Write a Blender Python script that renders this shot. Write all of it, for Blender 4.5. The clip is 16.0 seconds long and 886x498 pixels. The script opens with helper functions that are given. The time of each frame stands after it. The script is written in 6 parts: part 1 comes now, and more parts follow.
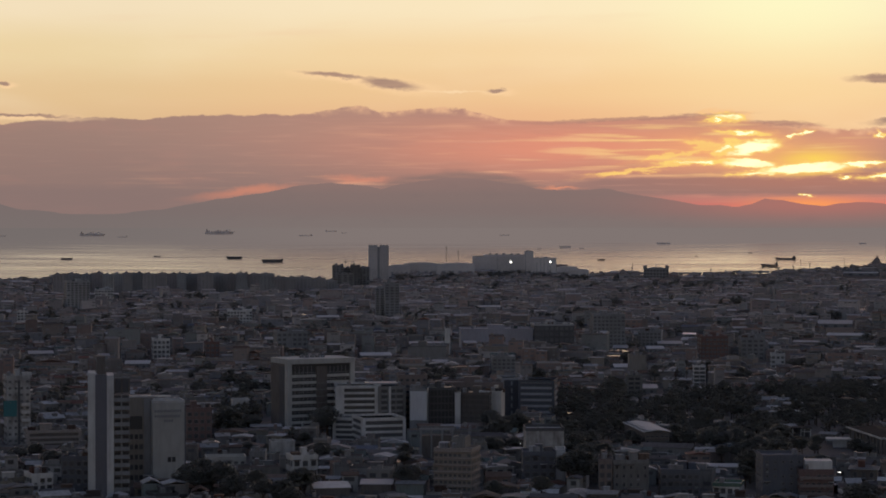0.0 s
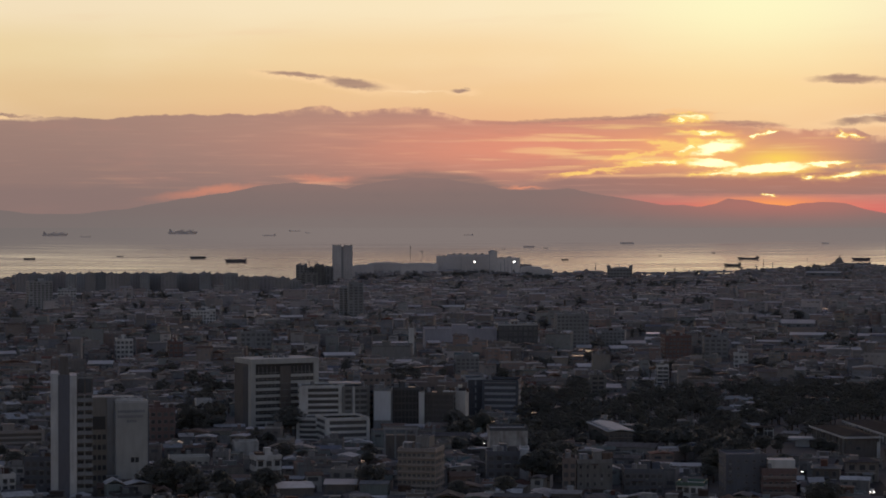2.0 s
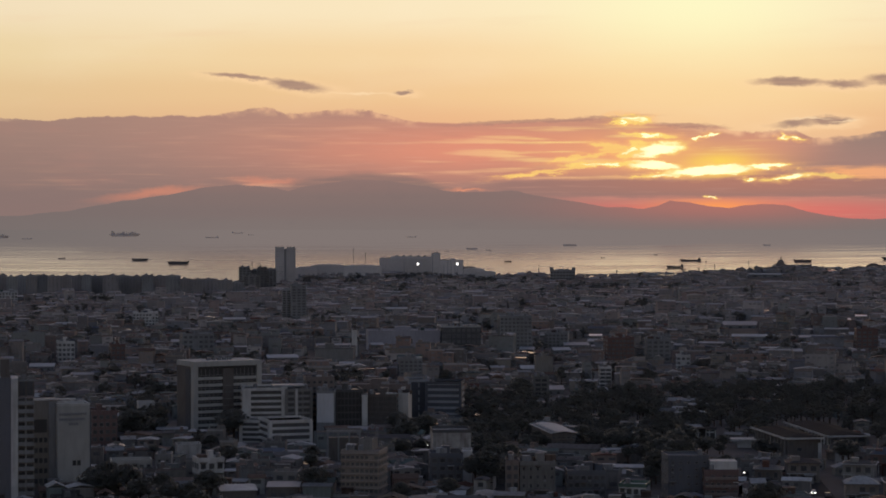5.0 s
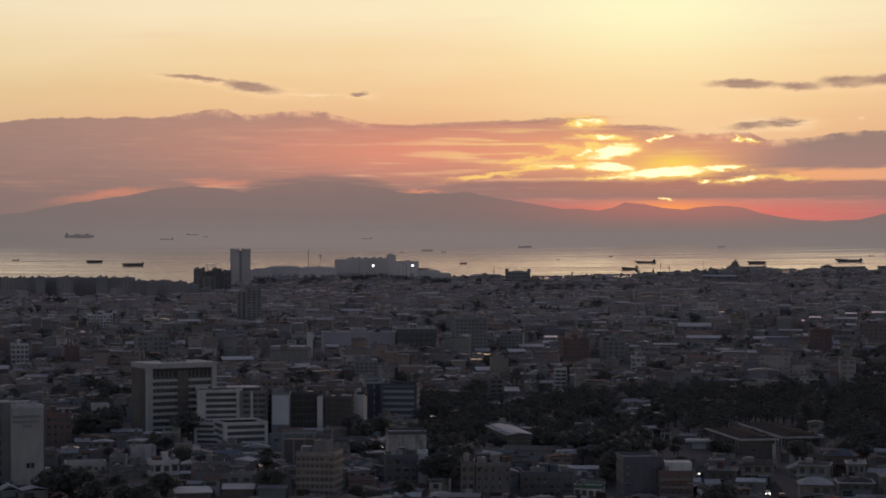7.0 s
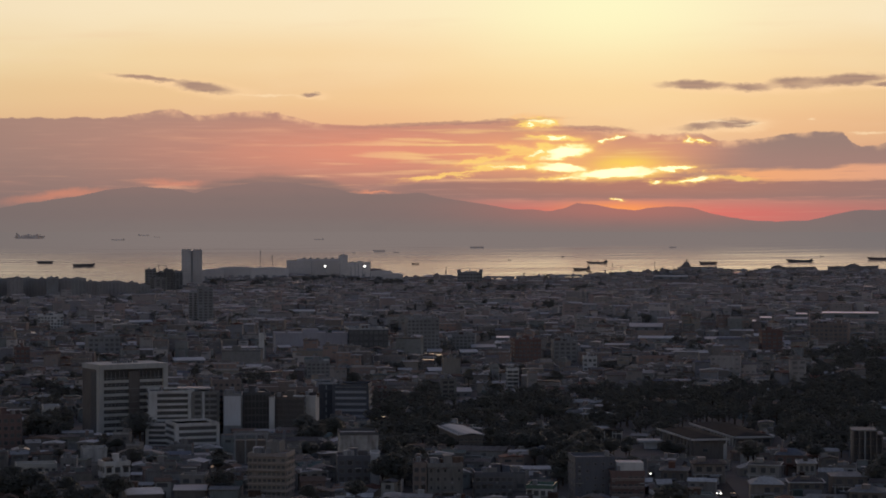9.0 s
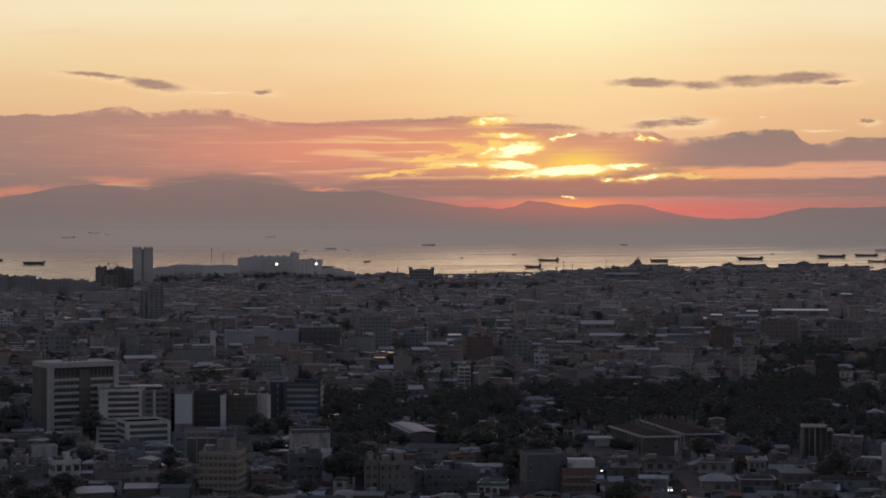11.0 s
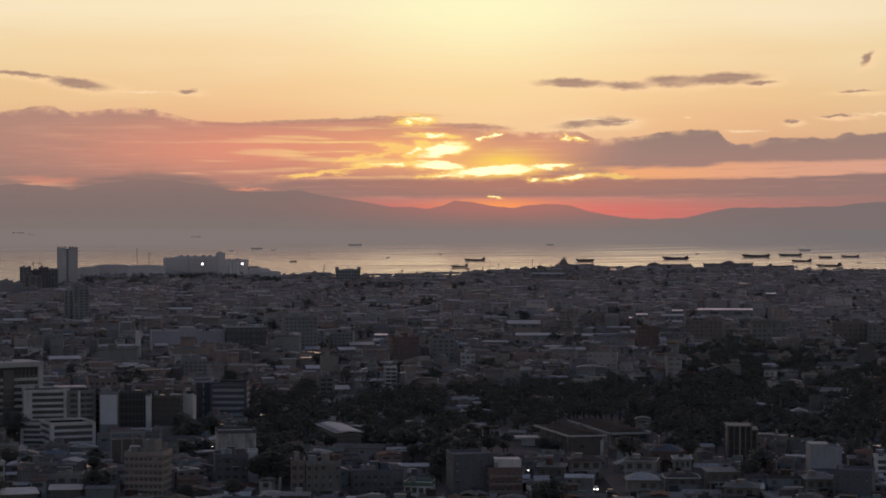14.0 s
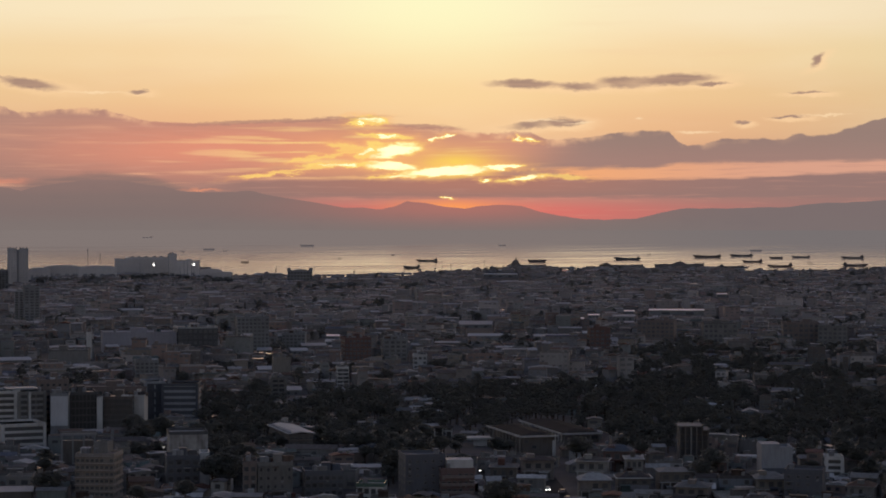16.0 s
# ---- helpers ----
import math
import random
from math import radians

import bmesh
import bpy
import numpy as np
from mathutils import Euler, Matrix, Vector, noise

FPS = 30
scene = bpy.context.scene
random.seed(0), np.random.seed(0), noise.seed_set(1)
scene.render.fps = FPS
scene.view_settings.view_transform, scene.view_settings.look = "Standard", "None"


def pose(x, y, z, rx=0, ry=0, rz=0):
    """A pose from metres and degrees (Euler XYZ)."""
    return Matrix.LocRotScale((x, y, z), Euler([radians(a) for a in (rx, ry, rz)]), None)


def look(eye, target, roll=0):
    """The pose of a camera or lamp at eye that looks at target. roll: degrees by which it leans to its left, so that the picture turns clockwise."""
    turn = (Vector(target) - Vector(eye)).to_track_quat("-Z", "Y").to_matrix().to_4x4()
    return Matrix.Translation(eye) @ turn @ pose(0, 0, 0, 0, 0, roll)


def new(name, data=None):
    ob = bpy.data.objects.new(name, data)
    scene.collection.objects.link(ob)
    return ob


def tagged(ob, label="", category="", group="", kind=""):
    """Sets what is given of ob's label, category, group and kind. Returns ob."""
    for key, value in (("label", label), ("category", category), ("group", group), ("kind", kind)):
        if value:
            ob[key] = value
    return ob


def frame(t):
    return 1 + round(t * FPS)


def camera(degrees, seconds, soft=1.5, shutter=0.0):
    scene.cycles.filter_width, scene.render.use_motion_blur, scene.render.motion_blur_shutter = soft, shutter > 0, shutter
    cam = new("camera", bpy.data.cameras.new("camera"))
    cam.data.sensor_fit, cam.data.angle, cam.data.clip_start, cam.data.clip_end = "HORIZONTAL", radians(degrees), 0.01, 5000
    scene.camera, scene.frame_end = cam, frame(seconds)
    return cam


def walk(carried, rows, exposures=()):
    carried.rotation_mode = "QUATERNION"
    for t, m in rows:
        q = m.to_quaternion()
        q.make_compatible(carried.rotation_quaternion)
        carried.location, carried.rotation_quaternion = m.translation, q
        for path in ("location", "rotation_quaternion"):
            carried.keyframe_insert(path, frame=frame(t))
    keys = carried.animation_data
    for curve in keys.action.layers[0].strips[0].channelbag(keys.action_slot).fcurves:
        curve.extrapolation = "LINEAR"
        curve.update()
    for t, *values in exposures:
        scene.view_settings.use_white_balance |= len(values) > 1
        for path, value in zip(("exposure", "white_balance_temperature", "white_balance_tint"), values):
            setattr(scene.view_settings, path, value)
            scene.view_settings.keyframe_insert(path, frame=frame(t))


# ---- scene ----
cam = camera(23.31, 16.0, soft=1.8)
EYE = 90.0        # height of the camera above the streets
F = 3800.0        # sight units: 1/3800 rad
# seconds, turn, tilt
ROWS = [
    (0.0, 0.000, -0.618), (0.5, -0.247, -0.616), (1.0, -0.481, -0.617), (1.5, -0.721, -0.622),
    (2.0, -0.964, -0.622), (2.5, -1.206, -0.622), (3.0, -1.454, -0.608), (3.5, -1.698, -0.606),
    (4.0, -1.952, -0.598), (6.5, -3.353, -0.528), (7.0, -3.672, -0.523), (7.5, -3.992, -0.511),
    (8.0, -4.311, -0.512), (8.5, -4.632, -0.504), (9.0, -4.951, -0.508), (11.5, -6.568, -0.586),
    (12.0, -6.895, -0.592), (12.5, -7.216, -0.589), (13.0, -7.553, -0.588), (13.5, -7.880, -0.586),
    (14.0, -8.203, -0.575), (14.5, -8.528, -0.568), (15.0, -8.859, -0.555), (15.5, -9.176, -0.556),
    (16.0, -9.480, -0.556),
]
walk(cam, [(t, pose(0, 0, EYE, 90 + tilt, 0, turn)) for t, turn, tilt in ROWS])


# ---- the plan: bearings and drops below the skyline, in sight units ----
def bearing(x, last=False):
    """Bearing in sight units of column x of the first view, or of the last one."""
    return 784 + F * (math.atan((x - 784) / F) + (radians(9.48) if last else 0.0))


def bearing_at(x, turn):
    """Bearing in sight units of column x when the camera has turned so many degrees."""
    return 784 + F * (math.atan((x - 784) / F) + radians(turn))


T0 = 4.951      # turn from which some things are placed


def drop(y, last=False):
    return y - (4 if last else 0)


FAR = 3000.0


def reach(y):
    """Distance, height of the ground and scale at the drop y. Past FAR the bay is drawn in, so that it ends within five kilometres."""
    true = EYE * F / max(y - 400, 3.0)
    if true <= FAR:
        return true, 0.0, 1.0
    d = FAR + 1900 * (1 - FAR / true)
    return d, EYE * (1 - d / true), d / true


def drop_of(d):
    """The drop at the distance d on the ground."""
    true = d if d <= FAR else FAR / max(1 - (d - FAR) / 1900, 1e-4)
    return 400 + EYE * F / true


def spot(x, y, turn=0.0):
    """The pose of a thing whose foot lies at bearing x and drop y; its x axis runs to the right, its y axis away."""
    d, z, s = reach(y)
    a = (x - 784) / F
    return Matrix.Translation((d * math.sin(a), d * math.cos(a), z)) @ Matrix.Rotation(radians(turn) - a, 4, "Z")


def unit(y):
    """Metres in one sight unit at the drop y."""
    return reach(y)[0] / F


# ---- world: a low sun behind banks of cloud ----
def lin(r, g, b):
    return tuple(((c / 255 + 0.055) / 1.055) ** 2.4 if c > 10 else c / 255 / 12.92 for c in (r, g, b)) + (1.0,)


class Val:
    """A number in a node tree, with arithmetic."""
    def __init__(self, tree, sock):
        self.tree, self.sock = tree, sock

    def op(self, kind, *others):
        n = self.tree.nodes.new("ShaderNodeMath")
        n.operation = kind
        for i, o in enumerate((self, *others)):
            if isinstance(o, Val):
                self.tree.links.new(o.sock, n.inputs[i])
            else:
                n.inputs[i].default_value = o
        return Val(self.tree, n.outputs[0])

    def __add__(self, o): return self.op("ADD", o)
    def __sub__(self, o): return self.op("SUBTRACT", o)
    def __mul__(self, o): return self.op("MULTIPLY", o)
    def __truediv__(self, o): return self.op("DIVIDE", o)
    def flip(self): return (self * -1.0) + 1.0

    def step(self, a, b):
        n = self.tree.nodes.new("ShaderNodeMapRange")
        n.interpolation_type = "SMOOTHSTEP"
        self.tree.links.new(self.sock, n.inputs[0])
        lo, hi, o0, o1 = (a, b, 0.0, 1.0) if a < b else (b, a, 1.0, 0.0)
        for i, v in zip((1, 2, 3, 4), (lo, hi, o0, o1)):
            n.inputs[i].default_value = v
        return Val(self.tree, n.outputs[0])

    def curve(self, pts, low, high, lo_v, hi_v):
        """A smooth curve through pts over low..high, whose values lie in lo_v..hi_v."""
        n = self.tree.nodes.new("ShaderNodeFloatCurve")
        c = n.mapping.curves[0]
        q = [((x - low) / (high - low), (y - lo_v) / (hi_v - lo_v)) for x, y in pts]
        c.points[0].location, c.points[-1].location = q[0], q[-1]
        for p in q[1:-1]:
            c.points.new(*p)
        n.mapping.update()
        self.tree.links.new(((self - low) / (high - low)).sock, n.inputs[1])
        return Val(self.tree, n.outputs[0]) * (hi_v - lo_v) + lo_v


def cloud_noise(tree, u, v, su, sv, detail=4.0, seed=0.0):
    """Noise about 0, in lengths su by sv."""
    c = tree.nodes.new("ShaderNodeCombineXYZ")
    tree.links.new((u / su).sock, c.inputs[0])
    tree.links.new((v / sv).sock, c.inputs[1])
    c.inputs[2].default_value = seed
    n = tree.nodes.new("ShaderNodeTexNoise")
    n.inputs["Scale"].default_value, n.inputs["Detail"].default_value = 1.0, detail
    tree.links.new(c.outputs[0], n.inputs["Vector"])
    return Val(tree, n.outputs[0]) - 0.5


def mixed(tree, fac, a, b, mode="MIX"):
    n = tree.nodes.new("ShaderNodeMix")
    n.data_type, n.blend_type = "RGBA", mode
    n.clamp_factor = True
    for sock, v in ((n.inputs[0], fac), (n.inputs[6], a), (n.inputs[7], b)):
        if isinstance(v, Val):
            tree.links.new(v.sock, sock)
        elif isinstance(v, (tuple, float)):
            sock.default_value = v
        else:
            tree.links.new(v, sock)
    return n.outputs[2]


def ramp(tree, val, stops, kind="EASE"):
    n = tree.nodes.new("ShaderNodeValToRGB")
    n.color_ramp.interpolation = kind
    e = n.color_ramp.elements
    e[0].position, e[0].color = stops[0]
    e[1].position, e[1].color = stops[-1]
    for p, c in stops[1:-1]:
        k = e.new(p)
        k.color = c
    tree.links.new(val.sock if isinstance(val, Val) else val, n.inputs[0])
    return n.outputs[0]


SUN_BEARING, SUN_HEIGHT = (1400 - 784) / F, 125 / F


def make_sky():
    world = bpy.data.worlds.new("evening_sky")
    scene.world = world
    world.use_nodes = True
    t = world.node_tree
    t.nodes.clear()
    geo = t.nodes.new("ShaderNodeTexCoord")
    sep = t.nodes.new("ShaderNodeSeparateXYZ")
    t.links.new(geo.outputs["Generated"], sep.inputs[0])
    x, y, z = (Val(t, sep.outputs[i]) for i in range(3))
    u = x.op("ARCTAN2", y) * F + 784.0
    v = z.op("ARCSINE") * -F + 400.0

    # clear sky of the upper dome
    air = t.nodes.new("ShaderNodeTexSky")
    air.sky_type, air.sun_disc = "NISHITA", False
    air.sun_elevation, air.sun_rotation = SUN_HEIGHT, SUN_BEARING
    air.air_density, air.dust_density, air.ozone_density = 1.0, 2.0, 1.5
    dome = mixed(t, 1.0, air.outputs[0], (DOME * 1.24, DOME, DOME * 1.13, 1.0), "MULTIPLY")

    # the glowing west
    h = (v + 60.0) / 460.0
    west = ramp(t, h, [(0.0, lin(252, 236, 204)), (0.16, lin(252, 232, 192)), (0.35, lin(248, 213, 164)),
                       (0.48, lin(243, 199, 148)), (0.60, lin(237, 181, 136)), (0.75, lin(222, 156, 126)), (1.0, lin(200, 122, 106))])
    side = (u - 1350.0) / (u.step(1350.0, 1500.0) * -260.0 + 1130.0)
    side = (side * side).op("MINIMUM", 1.0)
    west = mixed(t, side * 0.75, west, ramp(t, h, [(0.0, lin(246, 226, 200)), (0.16, lin(240, 220, 186)), (0.33, lin(232, 210, 164)), (0.5, lin(224, 194, 148)), (1.0, lin(152, 120, 112))]))
    veil = cloud_noise(t, u, v, 420.0, 110.0, 5.0, 3.0)
    west = mixed(t, (veil + 0.1).step(0.0, 0.5) * 0.28, west, lin(255, 240, 212))
    wisp = cloud_noise(t, u + v * 2.0, v, 260.0, 26.0, 6.0, 23.0)
    west = mixed(t, wisp.step(0.04, 0.3) * 0.22, west, lin(238, 196, 158))

    def glow(cu, cv, ru, rv):
        a, b = (u - cu) / ru, (v - cv) / rv
        return ((a * a + b * b) * -1.0).op("EXPONENT")

    west = mixed(t, glow(1400.0, 30.0, 230.0, 110.0) * 0.85, west, lin(255, 254, 204))
    west = mixed(t, glow(1400.0, 170.0, 330.0, 120.0) * 0.6, west, lin(254, 216, 158))

    # warped sight units for ragged edges
    wob = cloud_noise(t, u, v, 60.0, 16.0, 5.0, 1.0)
    wob2 = cloud_noise(t, u, v, 14.0, 7.0, 3.0, 2.0)
    wu = u + cloud_noise(t, u, v, 70.0, 30.0, 4.0, 7.0) * 60.0
    wv = v + wob * 14.0 + wob2 * 7.0 + cloud_noise(t, u, v, 6.0, 3.0, 2.0, 33.0) * 2.5

    def blob(cu, cv, ru, rv, slope=0.0, edge=0.45):
        a = (wu - cu) / ru
        b = (wv - cv - (wu - cu) * slope) / rv
        return (a * a + b * b).op("SQRT").step(1.0 + edge * 0.5, 1.0 - edge)

    # the bank of cloud
    bank_top = u.curve([(-900, 235), (0, 222), (100, 214), (165, 211), (240, 213), (330, 206), (480, 203), (560, 199), (625, 190), (680, 197),
                        (730, 193), (800, 193), (860, 204), (910, 213), (1000, 215), (1130, 211), (1280, 206), (1310, 216), (1430, 222),
                        (1490, 232), (1560, 229), (1605, 246), (1630, 243), (1685, 237), (1725, 231), (1760, 228), (1822, 233), (1838, 255), (1870, 254),
                        (1910, 241), (1960, 242), (2015, 244), (2032, 233), (2065, 236), (2120, 228), (2150, 218), (2195, 209), (2500, 200), (3000, 220)], -900.0, 3000.0, 150.0, 300.0)
    puff = cloud_noise(t, u, v, 75.0, 26.0, 7.0, 5.0) * 18.0 + cloud_noise(t, u, v, 15.0, 11.0, 4.0, 6.0) * 8.0
    calm = u.step(870.0, 930.0) * u.step(1420.0, 1330.0)
    puff = puff * (calm * -0.88 + 1.0) * (u.step(1560.0, 1700.0) * -0.15 + 1.0)
    into = v - bank_top + puff
    bank = into.step(-1.0, 2.5)
    warm = glow(1030.0, 262.0, 380.0, 54.0)
    bank_col = mixed(t, (v - 200.0).step(0.0, 150.0), lin(168, 132, 121), lin(140, 117, 112))
    bank_col = mixed(t, u.step(620.0, 40.0) * 0.6, bank_col, lin(142, 118, 112))
    bank_col = mixed(t, warm * 0.9, bank_col, lin(232, 146, 119))
    streak = cloud_noise(t, u, v, 190.0, 11.0, 5.0, 9.0)
    fibre = cloud_noise(t, u + v * 1.5, v, 90.0, 5.0, 6.0, 29.0)
    bank_col = mixed(t, fibre.step(0.0, 0.3) * (u.step(200.0, 800.0) * 0.2 + 0.06), bank_col, lin(226, 168, 146))
    bank_col = mixed(t, fibre.step(-0.04, -0.3) * 0.2, bank_col, lin(160, 116, 108))
    bank_col = mixed(t, streak.step(0.02, 0.22) * (warm * 0.6 + glow(800.0, 320.0, 420.0, 18.0) * 0.9), bank_col, lin(240, 176, 140))
    bank_col = mixed(t, cloud_noise(t, u, v, 120.0, 30.0, 5.0, 11.0).step(0.0, 0.3) * 0.35, bank_col, lin(172, 128, 118))
    bank_col = mixed(t, (u - 1570.0).step(0.0, 110.0) * 0.92, bank_col, mixed(t, (v - 232.0).step(0.0, 60.0), lin(145, 122, 116), lin(160, 127, 119)))
    bank_col = mixed(t, glow(1500.0, 256.0, 95.0, 34.0) * 0.85, bank_col, lin(214, 147, 122))
    # gold about the hidden sun
    bank_col = mixed(t, glow(1285.0, 268.0, 150.0, 42.0) * 0.75, bank_col, lin(250, 174, 118))
    bank_col = mixed(t, glow(1442.0, 290.0, 84.0, 24.0) * 0.95, bank_col, lin(255, 190, 96))
    bank_col = mixed(t, glow(1436.0, 292.0, 50.0, 19.0) * 0.95, bank_col, lin(255, 222, 88))
    bank_col = mixed(t, streak.step(0.0, 0.16) * glow(1240.0, 262.0, 200.0, 38.0), bank_col, lin(255, 218, 136))
    rim = into.step(-4.0, 1.0) * into.step(14.0, 3.0) * cloud_noise(t, u, v, 50.0, 50.0, 4.0, 13.0).step(-0.08, 0.12)
    bank_col = mixed(t, rim * calm.flip() * (u.step(450.0, 650.0) * u.step(2150.0, 1500.0)) * 0.75, bank_col, lin(250, 196, 150))
    sky_col = mixed(t, bank * 0.94, west, bank_col)

    # the orange slit and the dark stratus below the right-hand clouds
    low = u.curve([(-900, 400), (1200, 400), (1380, 330), (1560, 300), (1660, 294), (1760, 294), (1850, 286), (2000, 284), (2200, 282), (3000, 270)], -900.0, 3000.0, 200.0, 420.0)
    slit = (v - low + wob * 12.0 + fibre * 12.0).step(-5.0, 5.0)
    slit_col = mixed(t, (u - 1500.0).step(0.0, 600.0), lin(246, 172, 116), lin(218, 162, 138))
    slit_col = mixed(t, fibre.step(0.0, 0.25) * 0.5, slit_col, lin(186, 138, 124))
    sky_col = mixed(t, slit, sky_col, slit_col)
    strat_top = u.curve([(-900, 330), (900, 326), (1020, 319), (1200, 315), (1380, 314), (1500, 306), (1600, 303), (1690, 313), (1850, 313), (2050, 306), (2200, 302), (3000, 300)], -900.0, 3000.0, 280.0, 350.0)
    strat = (v - strat_top + wob * 8.0 + fibre * 10.0).step(-3.0, 4.0) * u.step(940.0, 1080.0)
    strat_col = mixed(t, glow(1450.0, 320.0, 330.0, 26.0), lin(150, 120, 114), lin(178, 124, 108))
    strat_col = mixed(t, fibre.step(0.02, 0.25) * 0.4, strat_col, lin(186, 138, 124))
    sky_col = mixed(t, strat, sky_col, strat_col)
    dusk = (v - 345.0 + wob * 8.0 + fibre * 14.0).step(-4.0, 6.0)
    dusk_col = mixed(t, glow(1480.0, 368.0, 400.0, 60.0), lin(152, 120, 114), mixed(t, (v - 345.0).step(0.0, 26.0), lin(206, 134, 119), lin(222, 116, 106)))
    dusk_col = mixed(t, fibre.step(0.02, 0.25) * 0.3, dusk_col, lin(214, 148, 128))
    dusk_col = mixed(t, glow(1425.0, 364.0, 90.0, 14.0) * 0.9, dusk_col, lin(255, 160, 92))
    sky_col = mixed(t, dusk * u.step(1060.0, 1200.0), sky_col, dusk_col)
    left_slit = blob(430.0, 341.0, 95.0, 9.0, -0.12, 0.9)
    sky_col = mixed(t, left_slit * 0.75, sky_col, lin(222, 140, 112))
    sky_col = mixed(t, blob(985.0, 333.0, 48.0, 3.0, 0.0, 0.8) * 0.8, sky_col, lin(228, 148, 116))
    sky_col = mixed(t, blob(640.0, 318.0, 70.0, 7.0, 0.03, 0.9) * 0.6, sky_col, lin(222, 142, 116))

    # cloud that caps the high ridge
    hump = (u - 812.0) / 150.0
    cap = (v - 304.0 - hump * hump * 24.0 + wob * 16.0 + fibre * 14.0).step(-6.0, 8.0) * (u + wob * 100.0).step(620.0, 700.0) * (u + wob * 100.0).step(990.0, 920.0)
    sky_col = mixed(t, cap * 0.92, sky_col, mixed(t, fibre.step(-0.1, 0.25), lin(140, 115, 109), lin(158, 123, 113)))
    base = (v - 331.0 + wob * 14.0 + fibre * 10.0).step(-8.0, 10.0) * u.step(560.0, 200.0)
    sky_col = mixed(t, base * 0.7, sky_col, lin(136, 115, 111))

    # sunlit gaps: a gold fringe round a white core
    pu = u + cloud_noise(t, u, v, 26.0, 12.0, 6.0, 17.0) * 58.0
    pv = v + cloud_noise(t, u, v, 30.0, 9.0, 6.0, 19.0) * 17.0 + cloud_noise(t, u, v, 9.0, 5.0, 3.0, 31.0) * 5.0

    def gap(cu, cv, ru, rv, slope, edge):
        a = (pu - cu) / ru
        b = (pv - cv - (pu - cu) * slope) / rv
        return (a * a + b * b).op("SQRT").step(1.0 + edge, 1.0 - edge)

    gaps = []
    for cu, cv, ru, rv, sl, core in (
            (1322, 263, 56, 13, -0.10, 0.78), (1282, 264, 22, 13, -0.5, 0.4), (1244, 259, 32, 7, 0.2, 0.0), (1312, 237, 46, 5, 0.07, 0.45), (1318, 290, 52, 8, 0.06, 0.8),
            (1225, 288, 62, 4, -0.03, 0.5), (1150, 298, 90, 2.5, -0.14, 0.0), (1195, 275, 60, 4, -0.16, 0.0), (1345, 308, 60, 3.5, -0.04, 0.6),
            (1425, 299, 84, 9.5, -0.05, 0.82), (1515, 292, 44, 5, -0.05, 0.7), (1283, 209, 34, 8, 0.06, 0.6), (1266, 214, 24, 4, -0.1, 0.3),
            (1398, 242, 11, 4.5, -0.3, 0.8), (1417, 237, 10, 3.5, -0.15, 0.8), (1100, 306, 60, 1.8, -0.05, 0.0)):
        gaps.append((cu, cv, ru, rv, sl, core))
    for cu, cv, ru, rv, sl, core in (*gaps,
            (1542, 240, 6, 7, 0.3, 0.6), (1565, 244, 22, 3, 0.2, 0.5), (1485, 315, 18, 3, 0.0, 0.6),
            (1560, 311, 46, 5, -0.12, 0.65), (1610, 306, 55, 4, 0.1, 0.0), (1422, 347, 9, 2, 0.0, 0.6)):
        sky_col = mixed(t, gap(cu, cv, ru * 1.2, rv * 1.5, sl, 0.55) * 0.5, sky_col, lin(252, 184, 116))
        sky_col = mixed(t, gap(cu, cv, ru, rv, sl, 0.25) * (0.95 if core else 0.6), sky_col, lin(255, 216, 120))
        if core:
            sky_col = mixed(t, gap(cu, cv, ru * core, rv * core, sl, 0.28), sky_col, (1.3, 1.2, 0.68, 1.0))
    for cu, cv, ru, rv, sl in ((1570, 302, 70, 4, -0.02), (1120, 212, 190, 4, -0.045), (1380, 221, 70, 4, 0.05)):
        sky_col = mixed(t, blob(cu, cv, ru, rv, sl, 0.6) * 0.8, sky_col, lin(180, 134, 118))
    # loose dark clouds with lit hems
    for cu, cv, ru, rv, sl in (
            (590, 135, 62, 5, 0.09), (690, 149, 54, 10, 0.13), (880, 161, 22, 3.5, 0.0), (1562, 146, 70, 8, 0.02), (1655, 150, 42, 8, 0.0),
            (1738, 143, 56, 11, 0.02), (1825, 139, 68, 10, -0.05), (1885, 147, 28, 4, 0.0), (1592, 217, 70, 8, -0.05), (1626, 213, 34, 8, 0.0), (2066, 107, 16, 10, -0.5),
            (2045, 164, 34, 2.5, 0.0), (1938, 215, 12, 3, 0.0), (2020, 206, 26, 2.5, 0.0), (40, 208, 95, 3, 0.02), (22, 153, 12, 3, 0.0)):
        hem = blob(cu + 6, cv + 3, ru * 1.35 + 4, rv * 1.3 + 2, sl, 0.8)
        sky_col = mixed(t, hem * 0.66, sky_col, lin(255, 214, 166))
        sky_col = mixed(t, blob(cu, cv, ru, rv, sl, 0.55) * 0.92, sky_col, mixed(t, fibre.step(-0.2, 0.2), lin(158, 128, 116), lin(174, 140, 122)))

    for cu, cv, ru, rv in ((1862, 232, 38, 2.5), (2085, 204, 44, 2.0), (1757, 206, 8, 3.0), (800, 163, 60, 2.0), (1655, 214, 26, 2.0), (1590, 210, 40, 1.6)):
        sky_col = mixed(t, blob(cu, cv, ru, rv, 0.0, 0.8) * 0.7, sky_col, lin(255, 222, 178))

    # the glow of the west fades into the dome overhead and to the sides
    near = v.step(-1100.0, -80.0) * u.op("SUBTRACT", 1400.0).op("ABSOLUTE").step(5200.0, 1700.0)
    sky_col = mixed(t, near, dome, sky_col)
    bg = t.nodes.new("ShaderNodeBackground")
    t.links.new(sky_col, bg.inputs[0])
